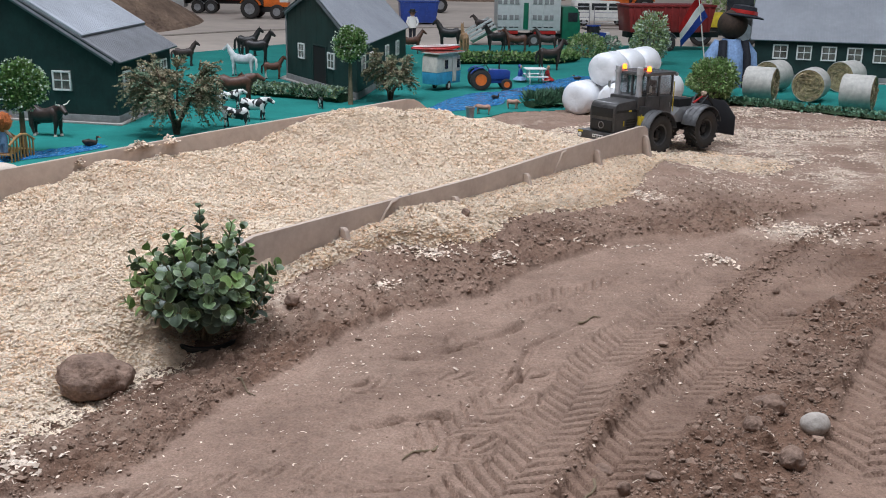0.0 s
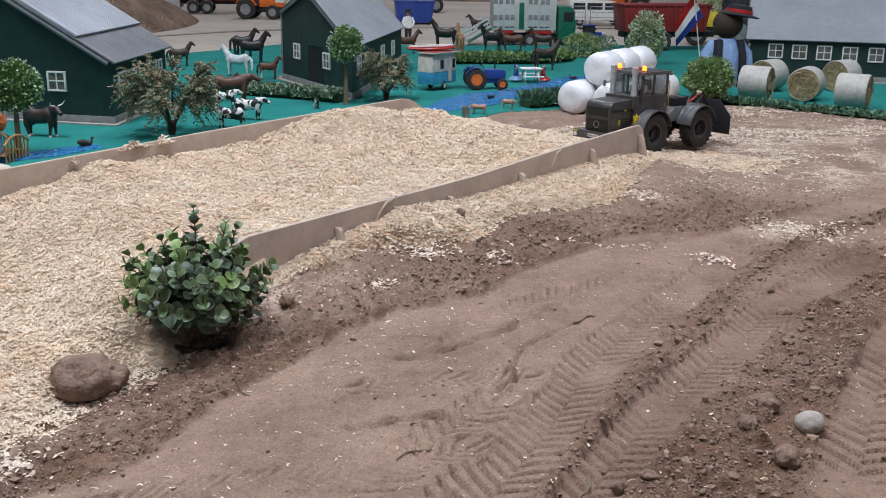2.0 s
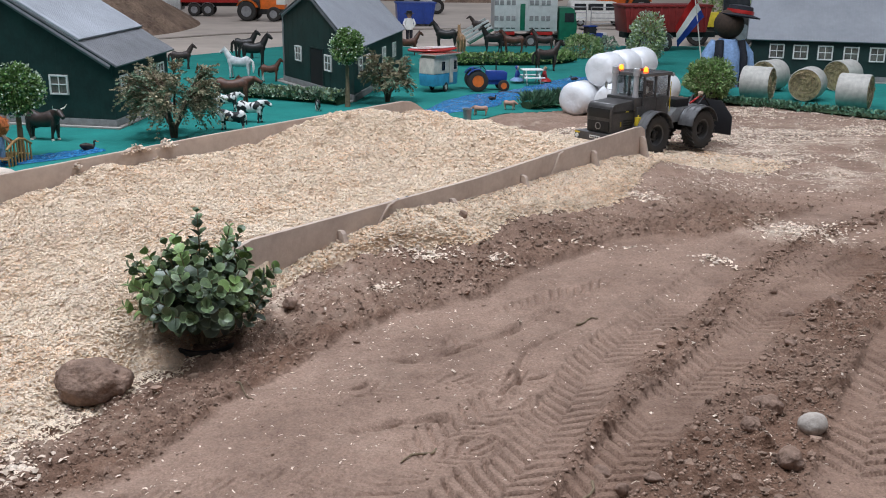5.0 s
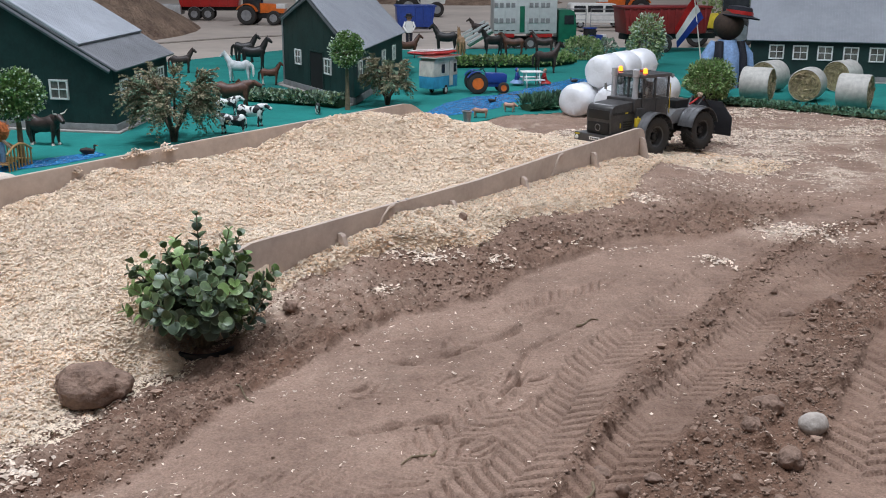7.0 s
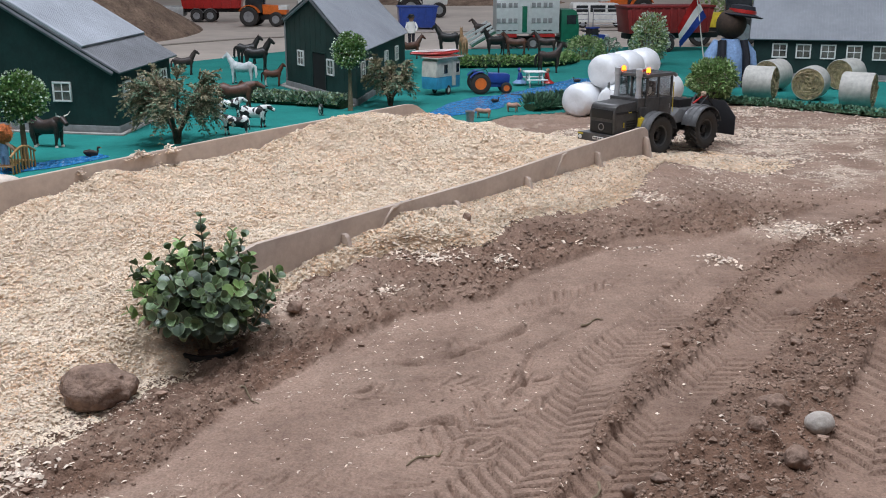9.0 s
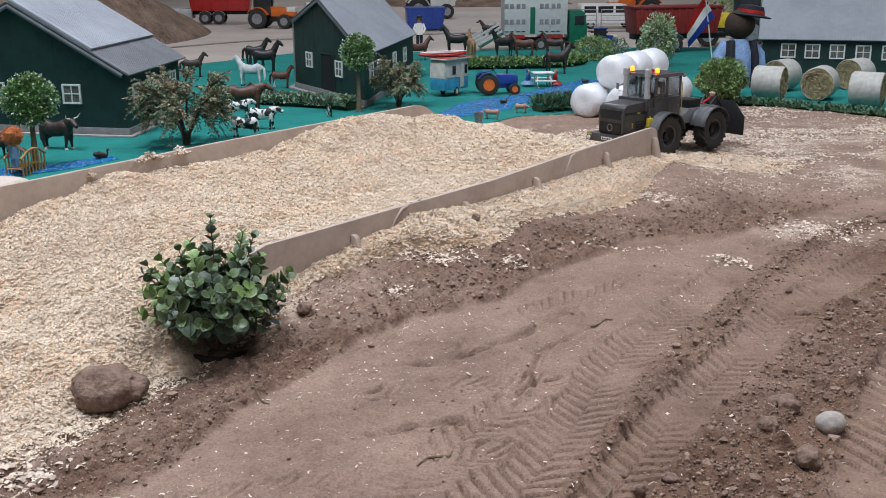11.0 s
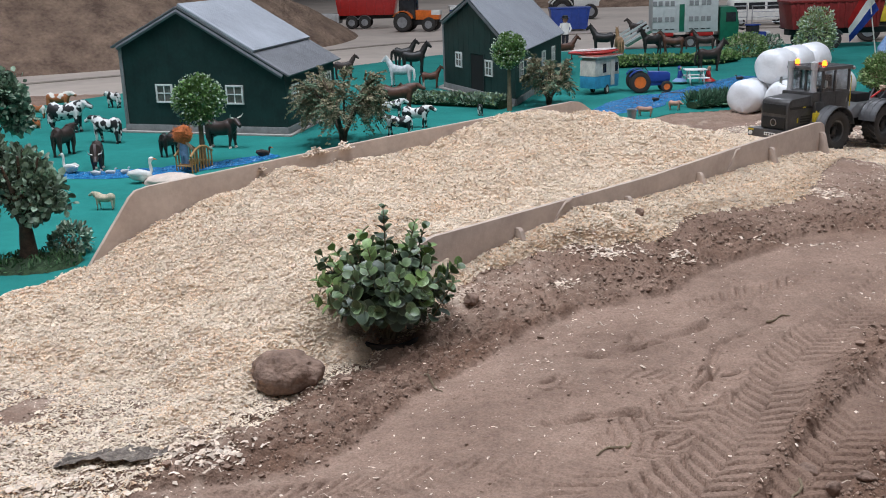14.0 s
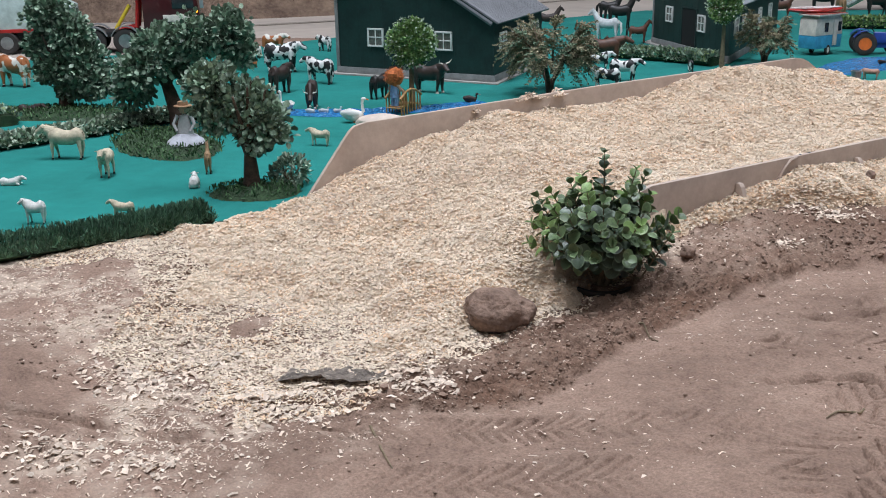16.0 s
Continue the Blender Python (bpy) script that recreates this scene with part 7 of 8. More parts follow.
def doll(name, x, y, rz, h, top, legs, hair, label, z=0.0, sitting=False, hat=None):
    """A plain small figure in one mesh."""
    bm = bmesh.new()
    if sitting:
        tube(bm, [(0.0, 0, 0.0), (0.0, 0, 0.30 * h), (0, 0, 0.52 * h)], [(0.2 * h, 0.16 * h), (0.14 * h, 0.11 * h), (0.08 * h, 0.07 * h)], 12)
        lathe(bm, [(0.36 * h, 0.0), (0.34 * h, 0.05 * h), (0.15 * h, 0.18 * h), (0.1 * h, 0.2 * h)], 16, mi=1)
        zc = 0.64 * h
    else:
        for sg in (-1, 1):
            tube(bm, [(0, sg * 0.06 * h, 0), (0, sg * 0.06 * h, 0.45 * h)], [0.045 * h, 0.06 * h], 8, 1)
        tube(bm, [(0, 0, 0.42 * h), (0, 0, 0.62 * h), (0, 0, 0.80 * h)], [(0.13 * h, 0.09 * h), (0.14 * h, 0.09 * h), (0.09 * h, 0.07 * h)], 12)
        zc = 0.89 * h
    for sg in (-1, 1):
        tube(bm, [(0, sg * 0.12 * h, zc - 0.12 * h), (0.05 * h, sg * 0.19 * h, zc - 0.28 * h), (0.13 * h, sg * 0.12 * h, zc - 0.40 * h)], [0.04 * h, 0.035 * h, 0.025 * h], 8)
    blob(bm, (0, 0, zc), (0.085 * h, 0.08 * h, 0.1 * h), 12, mi=2)
    blob(bm, (-0.025 * h, 0, zc + 0.025 * h), (0.09 * h, 0.095 * h, 0.1 * h), 12, mi=3, rough=0.3)
    if hat:
        lathe(bm, [(0.17 * h, zc + 0.05 * h), (0.17 * h, zc + 0.06 * h), (0.1 * h, zc + 0.07 * h), (0.09 * h, zc + 0.14 * h), (0.02 * h, zc + 0.15 * h)], 14, mi=4)
    return solo(name, bm, [top, legs, SKIN, hair, hat or hair], pose(x, y, z, 0, 0, rz), label, "doll")


doll("toy_figure", -1.835, 2.56, -70, 0.155, mat("doll_dress", (0.42, 0.41, 0.40), 0.9), mat("pale_cloth", (0.44, 0.45, 0.48), 0.9), HIDE_DARKBROWN, "seated doll with white dress and straw hat on moss", 0.018, True, mat("straw_hat", (0.30, 0.17, 0.09), 0.9))
bm = bmesh.new()
for i in range(900):
    a, e = rngp.uniform(0, 6.28), rngp.uniform(-0.9, 1.5)
    d = Vector((math.cos(a) * math.cos(e), math.sin(a) * math.cos(e), math.sin(e)))
    p = Vector((0, 0, 0.098)) + d * 0.02
    q = Vector((0, 0, 0.100)) + Vector((d.x * 0.036, d.y * 0.036, d.z * 0.036)) * rngp.uniform(0.8, 1.15)
    s = d.orthogonal().normalized() * 0.0015
    vs = [bm.verts.new(v) for v in (p - s, p + s, q)]
    bm.faces.new(vs).material_index = 2
blob(bm, (0, 0, 0.098), (0.030, 0.030, 0.030), 12, mi=2, rough=0.3)
tube(bm, [(0, 0, 0.028), (0, 0, 0.05), (0, 0, 0.08)], [(0.017, 0.013), (0.016, 0.012), (0.01, 0.01)], 10, 0)
for sg in (-1, 1):
    tube(bm, [(0, sg * 0.012, 0.072), (0.004, sg * 0.028, 0.055), (0.014, sg * 0.03, 0.045)], [0.006, 0.005, 0.004], 7, 1)
    tube(bm, [(0, sg * 0.008, 0.03), (0, sg * 0.008, 0.0)], [0.008, 0.007], 7, 0)
solo("troll_doll", bm, [DENIM, SKIN, HAIR], pose(-1.455, 3.235, 0.028, 0, 0, 70), "troll doll with wild ginger hair leaning on a bridge", "doll")
doll("toy_figure", -0.385, 7.95, -80, 0.225, WHITE, CLOTH_DARK, HIDE_BLACK, "toy figure in white shirt and black trousers", 0.0, False, BLACK)
tb = thing("picnic_table", pose(0.365, 5.49, 0, 0, 0, 8), "white toy picnic table with benches on the felt", "table")
part("tabletop", bmm(lambda b: [box(b, -0.055, 0.055, -0.04 + 0.0205 * i, -0.021 + 0.0205 * i, 0.072, 0.077, 0.001) for i in range(4)]), WHITE, tb)
for sg in (-1, 1):
    part("bench", bmm(lambda b: box(b, -0.055, 0.055, sg * 0.072 - 0.013, sg * 0.072 + 0.013, 0.036, 0.041, 0.001)), WHITE, tb)
    part("trestle", bmm(lambda b: tube(b, [(sg * 0.035, -0.062, 0.0), (sg * 0.035, -0.02, 0.072)], 0.004, 6), lambda b: tube(b, [(sg * 0.035, 0.062, 0.0), (sg * 0.035, 0.02, 0.072)], 0.004, 6), lambda b: tube(b, [(sg * 0.035, -0.075, 0.035), (sg * 0.035, 0.075, 0.035)], 0.0035, 6)), WHITE, tb)
doll("toy_figure", 0.29, 5.52, -20, 0.105, BLUE, DENIM, BLUE, "toy figure in blue sitting at a picnic table", 0.012, True)
doll("toy_figure", 0.435, 5.52, 200, 0.10, RED, RED, HIDE_TAN, "toy figure in red sitting at a picnic table", 0.012, True)
solo("bucket", bmm(lambda b: lathe(b, [(0.014, 0), (0.019, 0.045), (0.021, 0.045), (0.021, 0.048), (0.017, 0.048), (0.013, 0.004), (0.002, 0.004)], 20)), GALV, pose(0.018, 4.26, 0), "small grey metal toy bucket", "bucket")
rock("mound", -1.44, 3.07, (0.085, 0.05, 0.02), 5.5, mat("pale_rock", (0.60, 0.50, 0.42), 0.85, var=0.1, scale=30), "low pale stone behind the trough board", -0.004, 20, 0.2)
bm = bmesh.new()
tube(bm, [(0.18, 5.12, 0.004), (0.32, 5.06, 0.005), (0.45, 5.04, 0.004)], 0.006, 8)
solo("log", bm, BLACK, IDENT, "dark thin pole lying beside the stream", "pole")

# ---- vehicles of the farm ----
def wheel_at(parent, x, y, r, w, rim, sg=1):
    turn = Matrix.Translation((x, y, r)) @ Matrix.Rotation(radians(90), 4, "X")
    wh = part("wheel", bmm(lambda b: lathe(b, [(r * 0.55, -w * 0.45), (r * 0.85, -w * 0.5), (r * 0.98, -w * 0.38), (r, 0), (r * 0.98, w * 0.38), (r * 0.85, w * 0.5), (r * 0.55, w * 0.45)], 28, turn, close=True)), RUBBER, parent)
    part("rim", bmm(lambda b: lathe(b, [(r * 0.57, -w * 0.42), (r * 0.5, -w * 0.2), (r * 0.22, -w * 0.12), (r * 0.16, -w * 0.3), (r * 0.16, w * 0.3), (r * 0.22, w * 0.12), (r * 0.5, w * 0.2), (r * 0.57, w * 0.42)], 24, turn)), rim, wh)
    return wh


# old blue tractor with orange wheels
bt = thing("toy_tractor", pose(0.125, 5.21, 0, 0, 0, 8), "old blue toy tractor with orange wheels", "tractor")
for sg in (-1, 1):
    wheel_at(bt, -0.055, sg * 0.052, 0.052, 0.024, ORANGE)
    wheel_at(bt, 0.075, sg * 0.045, 0.028, 0.018, ORANGE)
    part("mudguard", bmm(lambda b: arc_shell(b, -0.055, 0.052, 0.057, 60, 150, sg * 0.036, sg * 0.066)), BLUE, bt)
part("bonnet", bmm(lambda b: prism(b, [(-0.01, 0.05), (0.095, 0.05), (0.098, 0.088), (0.085, 0.096), (-0.01, 0.10)], -0.021, 0.021, 0.004)), BLUE, bt)
part("engine", bmm(lambda b: box(b, -0.05, 0.085, -0.015, 0.015, 0.03, 0.06, 0.003)), BLUE, bt)
part("seat", bmm(lambda b: box(b, -0.075, -0.045, -0.018, 0.018, 0.085, 0.094, 0.003), lambda b: box(b, -0.08, -0.072, -0.018, 0.018, 0.09, 0.112, 0.003)), BLUE, bt)
part("exhaust", bmm(lambda b: tube(b, [(0.045, 0.01, 0.095), (0.045, 0.01, 0.145)], [0.004, 0.003], 8)), BLACK, bt)
part("steering_wheel", bmm(lambda b: lathe(b, [(0.016, -0.001), (0.016, 0.001), (0.014, 0.001), (0.014, -0.001)], 16, Matrix.Translation((-0.025, 0, 0.12)) @ Matrix.Rotation(radians(-30), 4, "Y"), close=True), lambda b: tube(b, [(-0.025, 0, 0.12), (-0.01, 0, 0.10)], 0.002, 6)), BLACK, bt)

# gypsy caravan
cv = thing("toy_caravan", pose(-0.115, 5.17, 0, 0, 0, 52) @ Matrix.Diagonal((0.70, 0.85, 1.05, 1)), "blue and cream toy caravan with a striped awning", "caravan")
part("body", bmm(lambda b: prism(b, [(-0.13, 0.03), (0.125, 0.03), (0.132, 0.085), (-0.138, 0.085)], -0.055, 0.055, 0.004)), SKYBLUE, cv, "blue lower body")
part("upper_body", bmm(lambda b: prism(b, [(-0.138, 0.0855), (0.132, 0.0855), (0.125, 0.155), (0.09, 0.17), (-0.1, 0.17), (-0.132, 0.155)], -0.0545, 0.0545, 0.004)), CREAM, cv, "cream upper body")
roof_ = part("roof", bmm(lambda b: box(b, -0.145, 0.145, -0.075, 0.06, 0.170, 0.176, 0.002)), CREAM, cv)
for i in range(12):
    part("stripe", bmm(lambda b: box(b, -0.142 + 0.024 * i, -0.131 + 0.024 * i, -0.077, 0.062, 0.1765, 0.178, 0)), mat("awning_red", (0.40, 0.10, 0.08), 0.8), roof_)
part("door", bmm(lambda b: box(b, 0.035, 0.075, -0.0585, -0.055, 0.04, 0.155, 0.001)), CREAM, cv)
for x0, x1 in ((0.085, 0.115), (-0.05, -0.015)):
    part("window", bmm(lambda b: box(b, x0, x1, -0.0575, -0.0552, 0.10, 0.14, 0.001)), GLASS, cv)
for sg in (-1, 1):
    wheel_at(cv, 0.0, sg * 0.05, 0.022, 0.014, CREAM)
part("drawbar", bmm(lambda b: tube(b, [(0.125, 0, 0.035), (0.19, 0, 0.035)], 0.004, 8)), BLACK, cv)
bo = thing("toy_boat", pose(-0.15, 5.16, 0.1875, 0, 0, 20), "red and white toy boat lying on a caravan roof", "boat")
part("hull", bmm(lambda b: tube(b, [(-0.12, 0, 0.014), (-0.08, 0, 0.012), (0, 0, 0.012), (0.08, 0, 0.013), (0.13, 0, 0.018)], [(0.008, 0.006), (0.03, 0.011), (0.035, 0.012), (0.028, 0.011), (0.004, 0.004)], 12)), RED, bo)
part("rim", bmm(lambda b: tube(b, [(-0.11, 0.0, 0.022), (-0.06, 0.03, 0.023), (0.05, 0.03, 0.024), (0.12, 0, 0.026)], 0.003, 6), lambda b: tube(b, [(-0.11, 0.0, 0.022), (-0.06, -0.03, 0.023), (0.05, -0.03, 0.024), (0.12, 0, 0.026)], 0.003, 6)), WHITE, bo)

# livestock lorry
lt = thing("livestock_lorry", pose(0.50, 7.82, FZ, 0, 0, 6), "green model livestock lorry with pale slatted body", "lorry")
ALU = mat("lorry_body", (0.55, 0.57, 0.55), 0.45, 0.2, var=0.06)
body = part("body", bmm(lambda b: box(b, -0.27, 0.19, -0.10, 0.10, 0.115, 0.38, 0.004)), ALU, lt)
part("body_roof", bmm(lambda b: box(b, -0.275, 0.195, -0.105, 0.105, 0.381, 0.40, 0.003)), TRUCKGREEN, body)
for i in range(5):
    x = -0.235 + 0.085 * i
    if i == 2:
        part("side_door", bmm(lambda b: box(b, x - 0.018, x + 0.018, -0.1045, -0.1005, 0.125, 0.31, 0.001)), TRUCKGREEN, body)
        continue
    for z in (0.19, 0.30):
        for k in (-0.02, 0.018):
            part("vent", bmm(lambda b: box(b, x + k - 0.014, x + k + 0.014, -0.1035, -0.1005, z, z + 0.034, 0.001)), BASE_GREY, body)
    part("slot", bmm(lambda b: [box(b, x + k - 0.014, x + k + 0.014, -0.103, -0.1005, 0.135, 0.141, 0) for k in (-0.02, 0.018)]), BLACK, body)
for i in range(4):
    part("rib", bmm(lambda b: box(b, -0.195 + 0.085 * i, -0.189 + 0.085 * i, -0.104, -0.1005, 0.118, 0.378, 0.001)), ALU, body)
part("skirt", bmm(lambda b: box(b, -0.24, -0.12, -0.098, 0.098, 0.088, 0.112, 0.002), lambda b: box(b, 0.0, 0.16, -0.098, 0.098, 0.088, 0.112, 0.002)), RED, lt)
part("frame_rail", bmm(lambda b: box(b, -0.26, 0.31, -0.05, 0.05, 0.06, 0.088, 0.002)), BLACK, lt)
cabp = part("cab", bmm(lambda b: prism(b, [(0.205, 0.05), (0.335, 0.05), (0.338, 0.17), (0.318, 0.27), (0.29, 0.285), (0.205, 0.285)], -0.10, 0.10, 0.006)), TRUCKGREEN, lt)
part("side_window", bmm(lambda b: box(b, 0.245, 0.315, -0.1025, -0.0995, 0.18, 0.245, 0.002)), GLASS, cabp)
part("windscreen", bmm(lambda b: box(b, 0.326, 0.332, -0.085, 0.085, 0.18, 0.25, 0.002, Matrix.Rotation(radians(0), 4, "Y"))), GLASS, cabp)
for x in (-0.18, -0.085, 0.0, 0.265):
    for sg in (-1, 1):
        wheel_at(lt, x, sg * 0.085, 0.044, 0.03, BASE_GREY)
ramp = part("ramp", bmm(lambda b: box(b, -0.20, 0, -0.09, 0.09, 0, 0.006, 0.001, Matrix.Translation((-0.27, 0, 0.12)) @ Matrix.Rotation(radians(-30), 4, "Y"))), TRUCKGREEN, lt)
for sg in (-1, 1):
    for k in range(3):
        part("ramp_rail", bmm(lambda b: box(b, -0.20, 0, sg * 0.09 - 0.003, sg * 0.09 + 0.003, 0.02 + 0.028 * k, 0.036 + 0.028 * k, 0.001, Matrix.Translation((-0.27, 0, 0.12)) @ Matrix.Rotation(radians(-30), 4, "Y"))), ALU, ramp)
animal("toy_horse", 0.14, 7.78, 185, 0.09, 0.12, HIDE_DARKBROWN, "dark brown toy horse walking down a ramp", "horse", HIDE_BLACK, z=0.085, group=G1)


def simple_van(x, y, rz, label, body_mat, s=1.0):
    v = thing("model_van", pose(x, y, FZ, 0, 0, rz), label, "van")
    bdy = part("body", bmm(lambda b: prism(b, [(-0.25 * s, 0.045 * s), (0.24 * s, 0.045 * s), (0.25 * s, 0.10 * s), (0.20 * s, 0.125 * s), (0.14 * s, 0.205 * s), (-0.24 * s, 0.21 * s), (-0.25 * s, 0.19 * s)], -0.085 * s, 0.085 * s, 0.008 * s)), body_mat, v)
    for x0, x1 in ((0.05, 0.145), (-0.1, 0.03), (-0.22, -0.12)):
        part("side_window", bmm(lambda b: box(b, x0 * s, x1 * s, -0.0875 * s, -0.085 * s, 0.135 * s, 0.19 * s, 0.002)), GLASS, bdy)
    for x in (-0.16, 0.17):
        for sg in (-1, 1):
            wheel_at(v, x * s, sg * 0.075 * s, 0.035 * s, 0.02 * s, GALV)


simple_van(1.30, 10.1, 5, "white model van parked on the far road", WHITE, 1.1)
for bx_ in (0.98, 1.32, 1.66):
    fe = thing("crowd_barrier", pose(bx_, 9.55, FZ, 0, 0, 4), "galvanised steel barrier beside the far road", "barrier", "crowd barriers")
    part("frame", bmm(lambda b: tube(b, [(-0.15, 0, 0.02), (-0.15, 0, 0.2), (0.15, 0, 0.2), (0.15, 0, 0.02)], 0.006, 6)), GALV, fe)
    for k in (0.06, 0.105, 0.15):
        part("rail", bmm(lambda b: tube(b, [(-0.15, 0, k), (0.15, 0, k)], 0.004, 6)), GALV, fe)
    for sg in (-1, 1):
        part("foot", bmm(lambda b: box(b, sg * 0.11 - 0.012, sg * 0.11 + 0.012, -0.06, 0.06, 0, 0.016, 0.002)), BLACK, fe)


def farm_tractor(x, y, rz, paint, s, label):
    t = thing("model_tractor", pose(x, y, FZ, 0, 0, rz), label, "tractor")
    for sg in (-1, 1):
        wheel_at(t, -0.09 * s, sg * 0.085 * s, 0.075 * s, 0.05 * s, GALV)
        wheel_at(t, 0.12 * s, sg * 0.08 * s, 0.055 * s, 0.04 * s, GALV)
        part("mudguard", bmm(lambda b: arc_shell(b, -0.09 * s, 0.075 * s, 0.082 * s, 20, 150, sg * 0.055 * s, sg * 0.108 * s, 0.006 * s)), paint, t)
    part("bonnet", bmm(lambda b: prism(b, [(0.0, 0.09 * s), (0.19 * s, 0.09 * s), (0.195 * s, 0.13 * s), (0.17 * s, 0.155 * s), (0, 0.165 * s)], -0.04 * s, 0.04 * s, 0.006 * s)), paint, t)
    part("nose", bmm(lambda b: box(b, 0.13 * s, 0.2 * s, -0.041 * s, 0.041 * s, 0.125 * s, 0.16 * s, 0.004)), WHITE, t)
    cb = part("cab", bmm(lambda b: prism(b, [(-0.13 * s, 0.10 * s), (0.005 * s, 0.10 * s), (0.0, 0.245 * s), (-0.125 * s, 0.245 * s)], -0.06 * s, 0.06 * s, 0.004 * s)), GLASS, t)
    part("roof", bmm(lambda b: box(b, -0.14 * s, 0.015 * s, -0.066 * s, 0.066 * s, 0.246 * s, 0.262 * s, 0.004 * s)), paint, cb)
    part("axle", bmm(lambda b: box(b, -0.12 * s, 0.16 * s, -0.03 * s, 0.03 * s, 0.05 * s, 0.10 * s, 0.003)), BLACK, t)


def tipping_trailer(x, y, rz, paint, s, label, panels=9):
    t = thing("model_trailer", pose(x, y, FZ, 0, 0, rz), label, "trailer", "model trailers")
    tub = part("tub", bmm(lambda b: prism(b, [(-0.26 * s, 0.12 * s), (0.25 * s, 0.12 * s), (0.28 * s, 0.27 * s), (-0.28 * s, 0.27 * s)], -0.10 * s, 0.10 * s, 0.004)), paint, t)
    part("rim", bmm(lambda b: box(b, -0.285 * s, 0.285 * s, -0.107 * s, 0.107 * s, 0.27 * s, 0.283 * s, 0.003)), paint, tub)
    for i in range(panels):
        u = -0.24 * s + 0.48 * s * i / (panels - 1)
        part("stake", bmm(lambda b: box(b, u - 0.007 * s, u + 0.007 * s, -0.108 * s, -0.1 * s, 0.125 * s, 0.268 * s, 0.001)), paint, tub)
    part("frame_rail", bmm(lambda b: box(b, -0.26 * s, 0.34 * s, -0.04 * s, 0.04 * s, 0.085 * s, 0.118 * s, 0.003)), BLACK, t)
    for u in (-0.14, -0.02):
        for sg in (-1, 1):
            wheel_at(t, u * s, sg * 0.085 * s, 0.056 * s, 0.035 * s, GALV)
            part("mudguard", bmm(lambda b: arc_shell(b, u * s, 0.056 * s, 0.062 * s, 25, 155, sg * 0.065 * s, sg * 0.105 * s, 0.004)), GALV, t)
    return t


tipping_trailer(-2.58, 11.05, 5, RED, 1.15, "red model tipping trailer on the far road", 7)
farm_tractor(-1.93, 10.35, -6, ORANGE, 1.25, "orange and white model tractor on the far road")
fl = thing("flatbed_trailer", pose(-3.25, 11.0, FZ, 0, 0, 4), "pale grey flatbed model trailer on the far road", "trailer")
part("deck", bmm(lambda b: box(b, -0.35, 0.38, -0.12, 0.12, 0.06, 0.16, 0.004)), mat("pale_metal", (0.50, 0.50, 0.48), 0.5, 0.2), fl)
for sg in (-1, 1):
    wheel_at(fl, -0.1, sg * 0.1, 0.045, 0.03, GALV)
co = thing("skip_container", pose(-0.42, 9.95, FZ, 0, 0, 8), "blue model skip container on the far road", "container")
part("tub", bmm(lambda b: prism(b, [(-0.17, 0.015), (0.15, 0.015), (0.18, 0.20), (-0.18, 0.20)], -0.11, 0.11, 0.004)), BLUE, co)
part("rim", bmm(lambda b: box(b, -0.19, 0.19, -0.118, 0.118, 0.20, 0.213, 0.003)), BLUE, co)
for i in range(5):
    part("rib", bmm(lambda b: box(b, -0.15 + 0.075 * i - 0.006, -0.15 + 0.075 * i + 0.006, -0.119, -0.11, 0.02, 0.20, 0.001)), BLUE, co)
farm_tractor(-0.45, 11.8, 10, WHITE, 1.5, "white model tractor far behind the road")
farm_tractor(-1.55, 11.6, 200, BLUE, 1.2, "blue model tractor far behind the road")
farm_tractor(1.75, 11.4, 190, ORANGE, 1.5, "orange model loader far behind the road")
tipping_trailer(1.42, 7.55, 12, MIDRED, 1.15, "dark red model tipping trailer with upright stakes", 11)
farm_tractor(1.98, 8.1, 170, YELLOW, 1.5, "yellow model machine behind a cloth doll")
farm_tractor(1.0, 8.0, 30, BLUE, 0.55, "small blue toy tractor with a red driver's seat")

# flag
fg = thing("flag", pose(1.345, 6.02, 0), "Dutch flag in red, white and blue on a pole", "flag")
part("pole", bmm(lambda b: tube(b, [(0.03, 0, 0), (-0.045, 0, 0.44)], [0.004, 0.003], 8)), CREAM, fg)
for i, m in enumerate((RED, WHITE, BLUE)):
    bm = bmesh.new()
    n = 14
    rows = []
    for k in range(n + 1):
        t = k / n
        row = []
        for e in (i / 3, (i + 1) / 3):
            row.append(bm.verts.new((-0.045 + 0.022 * e - 0.10 * t + 0.045 * e * (1 - t) * 0.9, 0.012 * math.sin(5 * t + 2 * e) - 0.004, 0.435 - 0.115 * e - 0.17 * t ** 1.15)))
        rows.append(row)
    for a, b_ in zip(rows, rows[1:]):
        bm.faces.new((a[0], a[1], b_[1], b_[0]))
    bmesh.ops.solidify(bm, geom=bm.faces[:], thickness=0.001)
    part("stripe", bm, m, fg)

# large cloth doll
bm = bmesh.new()
tube(bm, [(0, 0, 0.0), (0, 0, 0.10), (0, 0, 0.20), (0, 0, 0.262)], [(0.085, 0.065), (0.092, 0.07), (0.085, 0.062), (0.05, 0.045)], 20)
for sg in (-1, 1):
    tube(bm, [(sg * 0.065, 0, 0.245), (sg * 0.105, -0.01, 0.18), (sg * 0.115, -0.03, 0.09)], [0.028, 0.036, 0.03], 12)
    tube(bm, [(sg * 0.058, -0.028, 0.252), (sg * 0.066, -0.052, 0.17), (sg * 0.07, -0.055, 0.02)], [(0.03, 0.022), (0.036, 0.022), (0.036, 0.024)], 10, 1)
blob(bm, (0, 0, 0.335), (0.078, 0.07, 0.075), 20, mi=2)
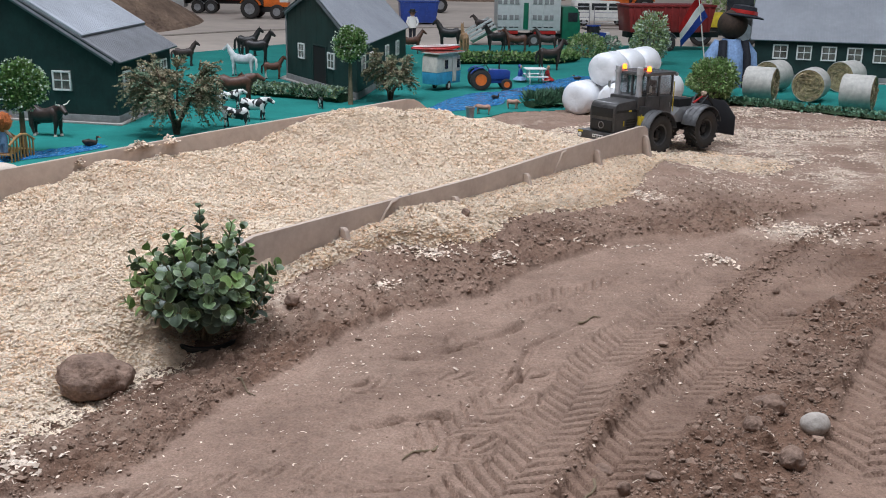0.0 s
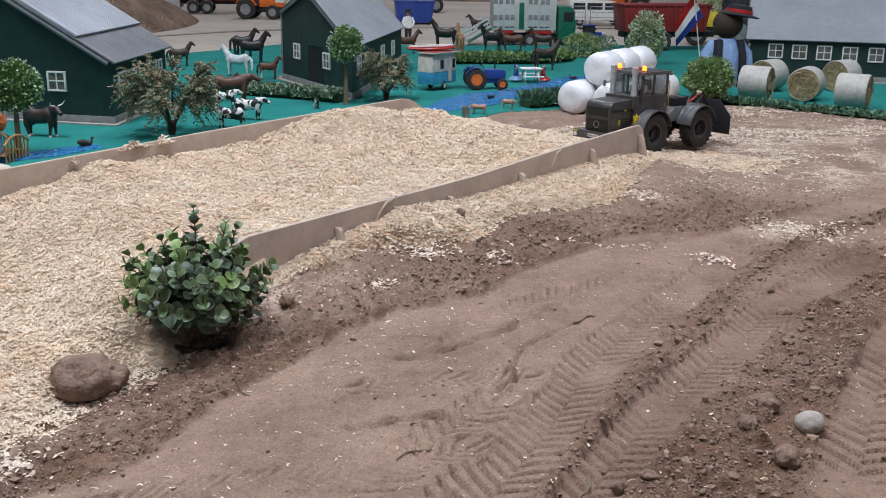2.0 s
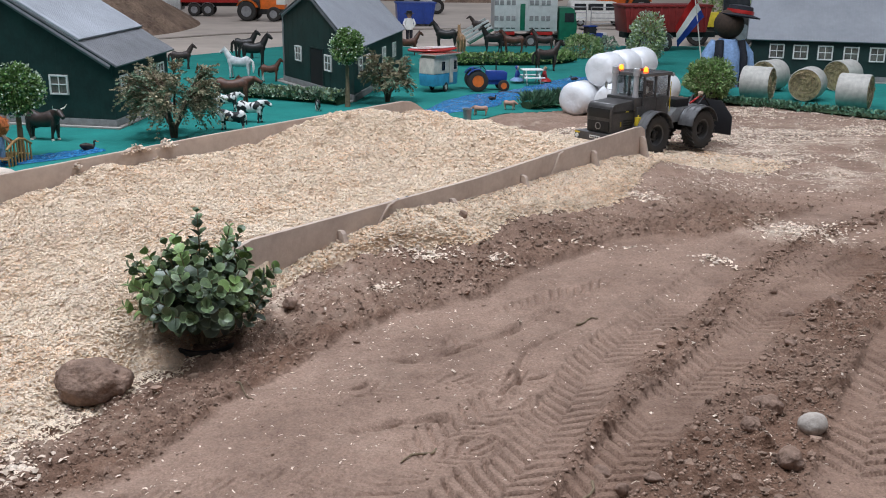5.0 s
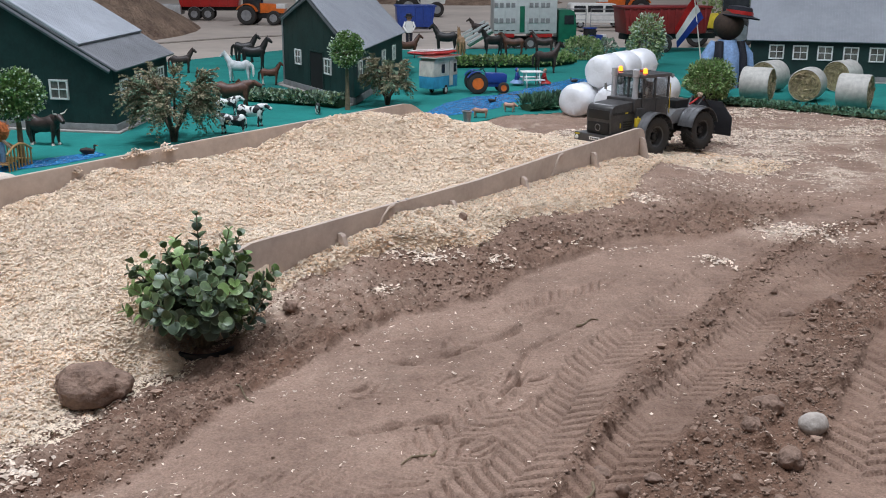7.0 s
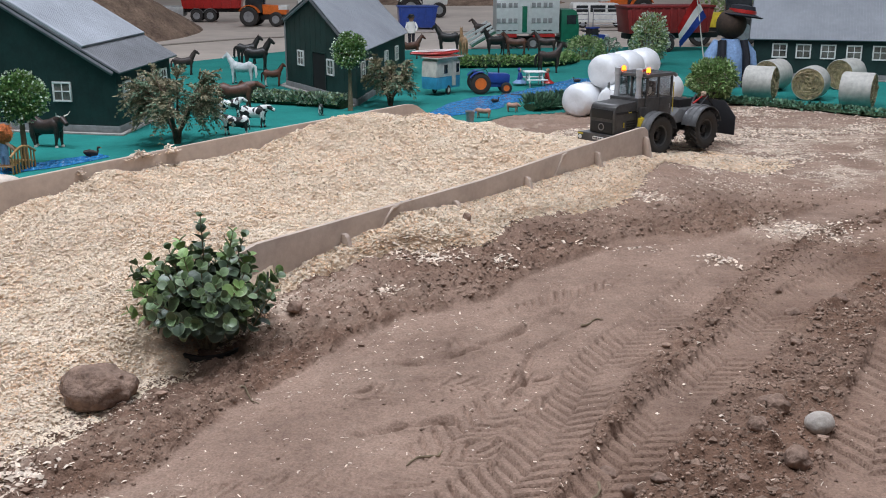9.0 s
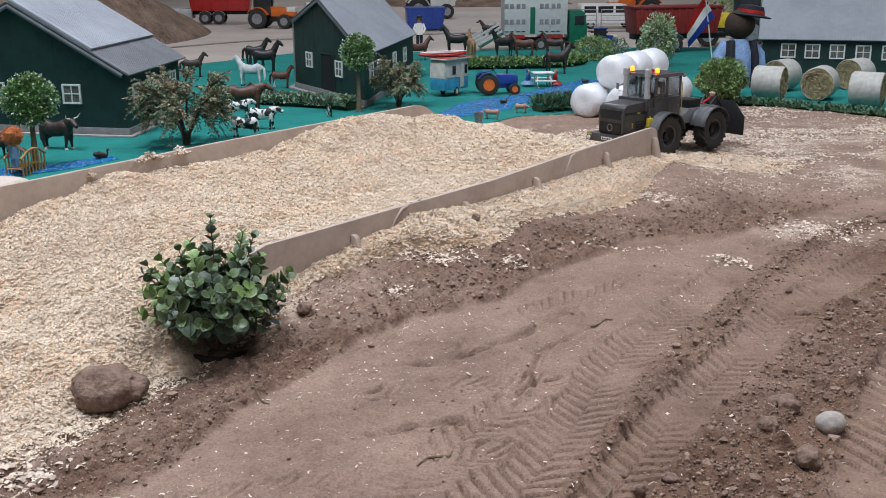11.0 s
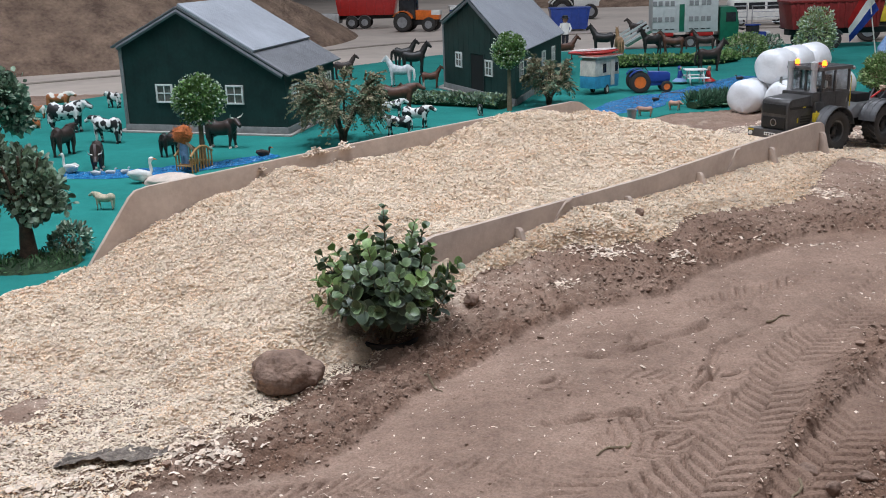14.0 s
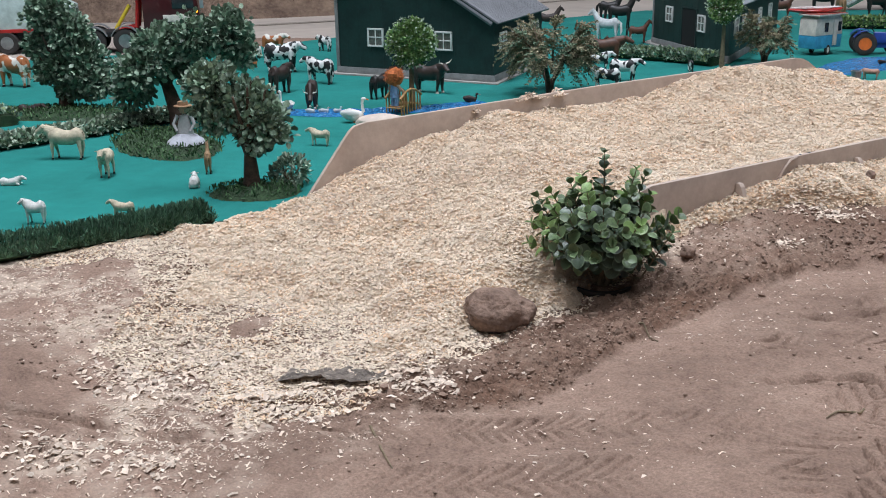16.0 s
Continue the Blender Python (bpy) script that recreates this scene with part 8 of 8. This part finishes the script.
lathe(bm, [(0.102, 0.376), (0.106, 0.382), (0.068, 0.392), (0.06, 0.43), (0.02, 0.437)], 28, mi=3, m=Matrix.Rotation(radians(8), 4, "Y"))
lathe(bm, [(0.0705, 0.393), (0.0695, 0.411), (0.066, 0.411), (0.066, 0.393)], 28, mi=4, m=Matrix.Rotation(radians(8), 4, "Y"), close=True)
solo("cloth_doll", bm, [DENIM, CLOTH_DARK, BROWN_CLOTH, CLOTH_DARK, RED], pose(1.37, 5.50, -0.02, 0, 0, 10), "large cloth doll in blue shirt, black waistcoat and hat", "doll")
shrub("far_bush", 2.3, 8.9, "bright green bush far behind a barn", 0.35, 0.3, 0.2, 900, LEAF_LIGHT, 0.04)

# dark red lorry with its crane frame and trailer on the side road
dl = thing("model_lorry", pose(-3.60, 4.72, FZ, 0, 0, 30), "dark red model lorry with lit side lamps", "lorry")
cab_ = part("cab", bmm(lambda b: prism(b, [(0.13, 0.05), (0.41, 0.05), (0.42, 0.17), (0.395, 0.36), (0.36, 0.395), (0.13, 0.395)], -0.13, 0.13, 0.008)), DARKRED, dl)
part("side_window", bmm(lambda b: box(b, 0.28, 0.39, -0.133, -0.129, 0.22, 0.29, 0.003)), GLASS, cab_)
part("side_board", bmm(lambda b: box(b, 0.23, 0.40, -0.134, -0.129, 0.155, 0.19, 0.002)), CREAM, cab_)
part("mirror", bmm(lambda b: box(b, 0.42, 0.44, -0.15, -0.12, 0.22, 0.27, 0.002)), GALV, cab_)
part("side_lamp", bmm(lambda b: blob(b, (0.40, -0.13, 0.205), 0.009, 10), lambda b: blob(b, (0.10, -0.132, 0.07), 0.008, 10)), SIDELAMP, dl, "small lit orange lamp")
part("frame_rail", bmm(lambda b: box(b, -0.24, 0.14, -0.10, 0.10, 0.085, 0.11, 0.003)), BLACK, dl)
for u in (-0.13, 0.03):
    for sg in (-1, 1):
        part("mudguard", bmm(lambda b: arc_shell(b, u, 0.065, 0.072, 20, 160, sg * 0.08, sg * 0.13, 0.004)), GALV, dl)
for u in (-0.13, 0.03, 0.33):
    for sg in (-1, 1):
        wheel_at(dl, u, sg * 0.105, 0.064, 0.04, STEEL)
part("crane_frame", bmm(lambda b: tube(b, [(0.0, -0.06, 0.115), (0.09, -0.06, 0.13), (0.11, -0.06, 0.30)], 0.012, 8), lambda b: tube(b, [(0.0, 0.06, 0.115), (0.09, 0.06, 0.13), (0.11, 0.06, 0.30)], 0.012, 8)), RED, dl)
part("brace", bmm(lambda b: tube(b, [(-0.02, -0.04, 0.12), (0.06, -0.04, 0.24)], 0.01, 8)), YELLOW, dl)
part("light_bar", bmm(lambda b: box(b, 0.07, 0.12, -0.1, 0.1, 0.30, 0.316, 0.003)), WHITE, dl)
part("rear_lamp", bmm(lambda b: [box(b, 0.062, 0.07, -0.095 + 0.028 * i, -0.075 + 0.028 * i, 0.292, 0.302, 0) for i in range(7)]), glow("red_lamp", (1.0, 0.03, 0.03), 2.5), dl, "lit red lamps")
cr = thing("model_camper", pose(-4.05, 4.62, FZ, 0, 0, 28), "pale green and white model cab with red trim", "vehicle")
part("body", bmm(lambda b: prism(b, [(-0.25, 0.12), (0.2, 0.12), (0.2, 0.24), (0.08, 0.30), (-0.25, 0.30)], -0.11, 0.11, 0.006)), mat("pale_green", (0.45, 0.55, 0.52), 0.5), cr)
part("roof", bmm(lambda b: prism(b, [(-0.26, 0.301), (0.085, 0.301), (0.05, 0.335), (-0.22, 0.335)], -0.105, 0.105, 0.004)), WHITE, cr)
part("trim", bmm(lambda b: box(b, -0.255, 0.205, -0.114, 0.114, 0.112, 0.13, 0.002)), RED, cr)
for u in (-0.14, 0.1):
    for sg in (-1, 1):
        wheel_at(cr, u, sg * 0.095, 0.06, 0.04, STEEL)
part("frame_rail", bmm(lambda b: box(b, -0.25, 0.22, -0.08, 0.08, 0.07, 0.112, 0.003)), BLACK, cr)
ll = thing("low_loader", pose(-4.55, 4.42, FZ, 0, 0, 25), "red and white model low loader trailer", "trailer")
part("deck", bmm(lambda b: box(b, -0.45, 0.25, -0.12, 0.12, 0.06, 0.085, 0.003)), RED, ll)
part("stripe", bmm(lambda b: box(b, -0.44, 0.24, -0.122, -0.118, 0.045, 0.06, 0.001)), WHITE, ll)
for u in (-0.3, -0.18, 0.1):
    for sg in (-1, 1):
        wheel_at(ll, u, sg * 0.1, 0.03, 0.025, STEEL)
farm_tractor(-4.55, 4.45, 25, BLUE, 1.3, "blue model tractor on a low loader")
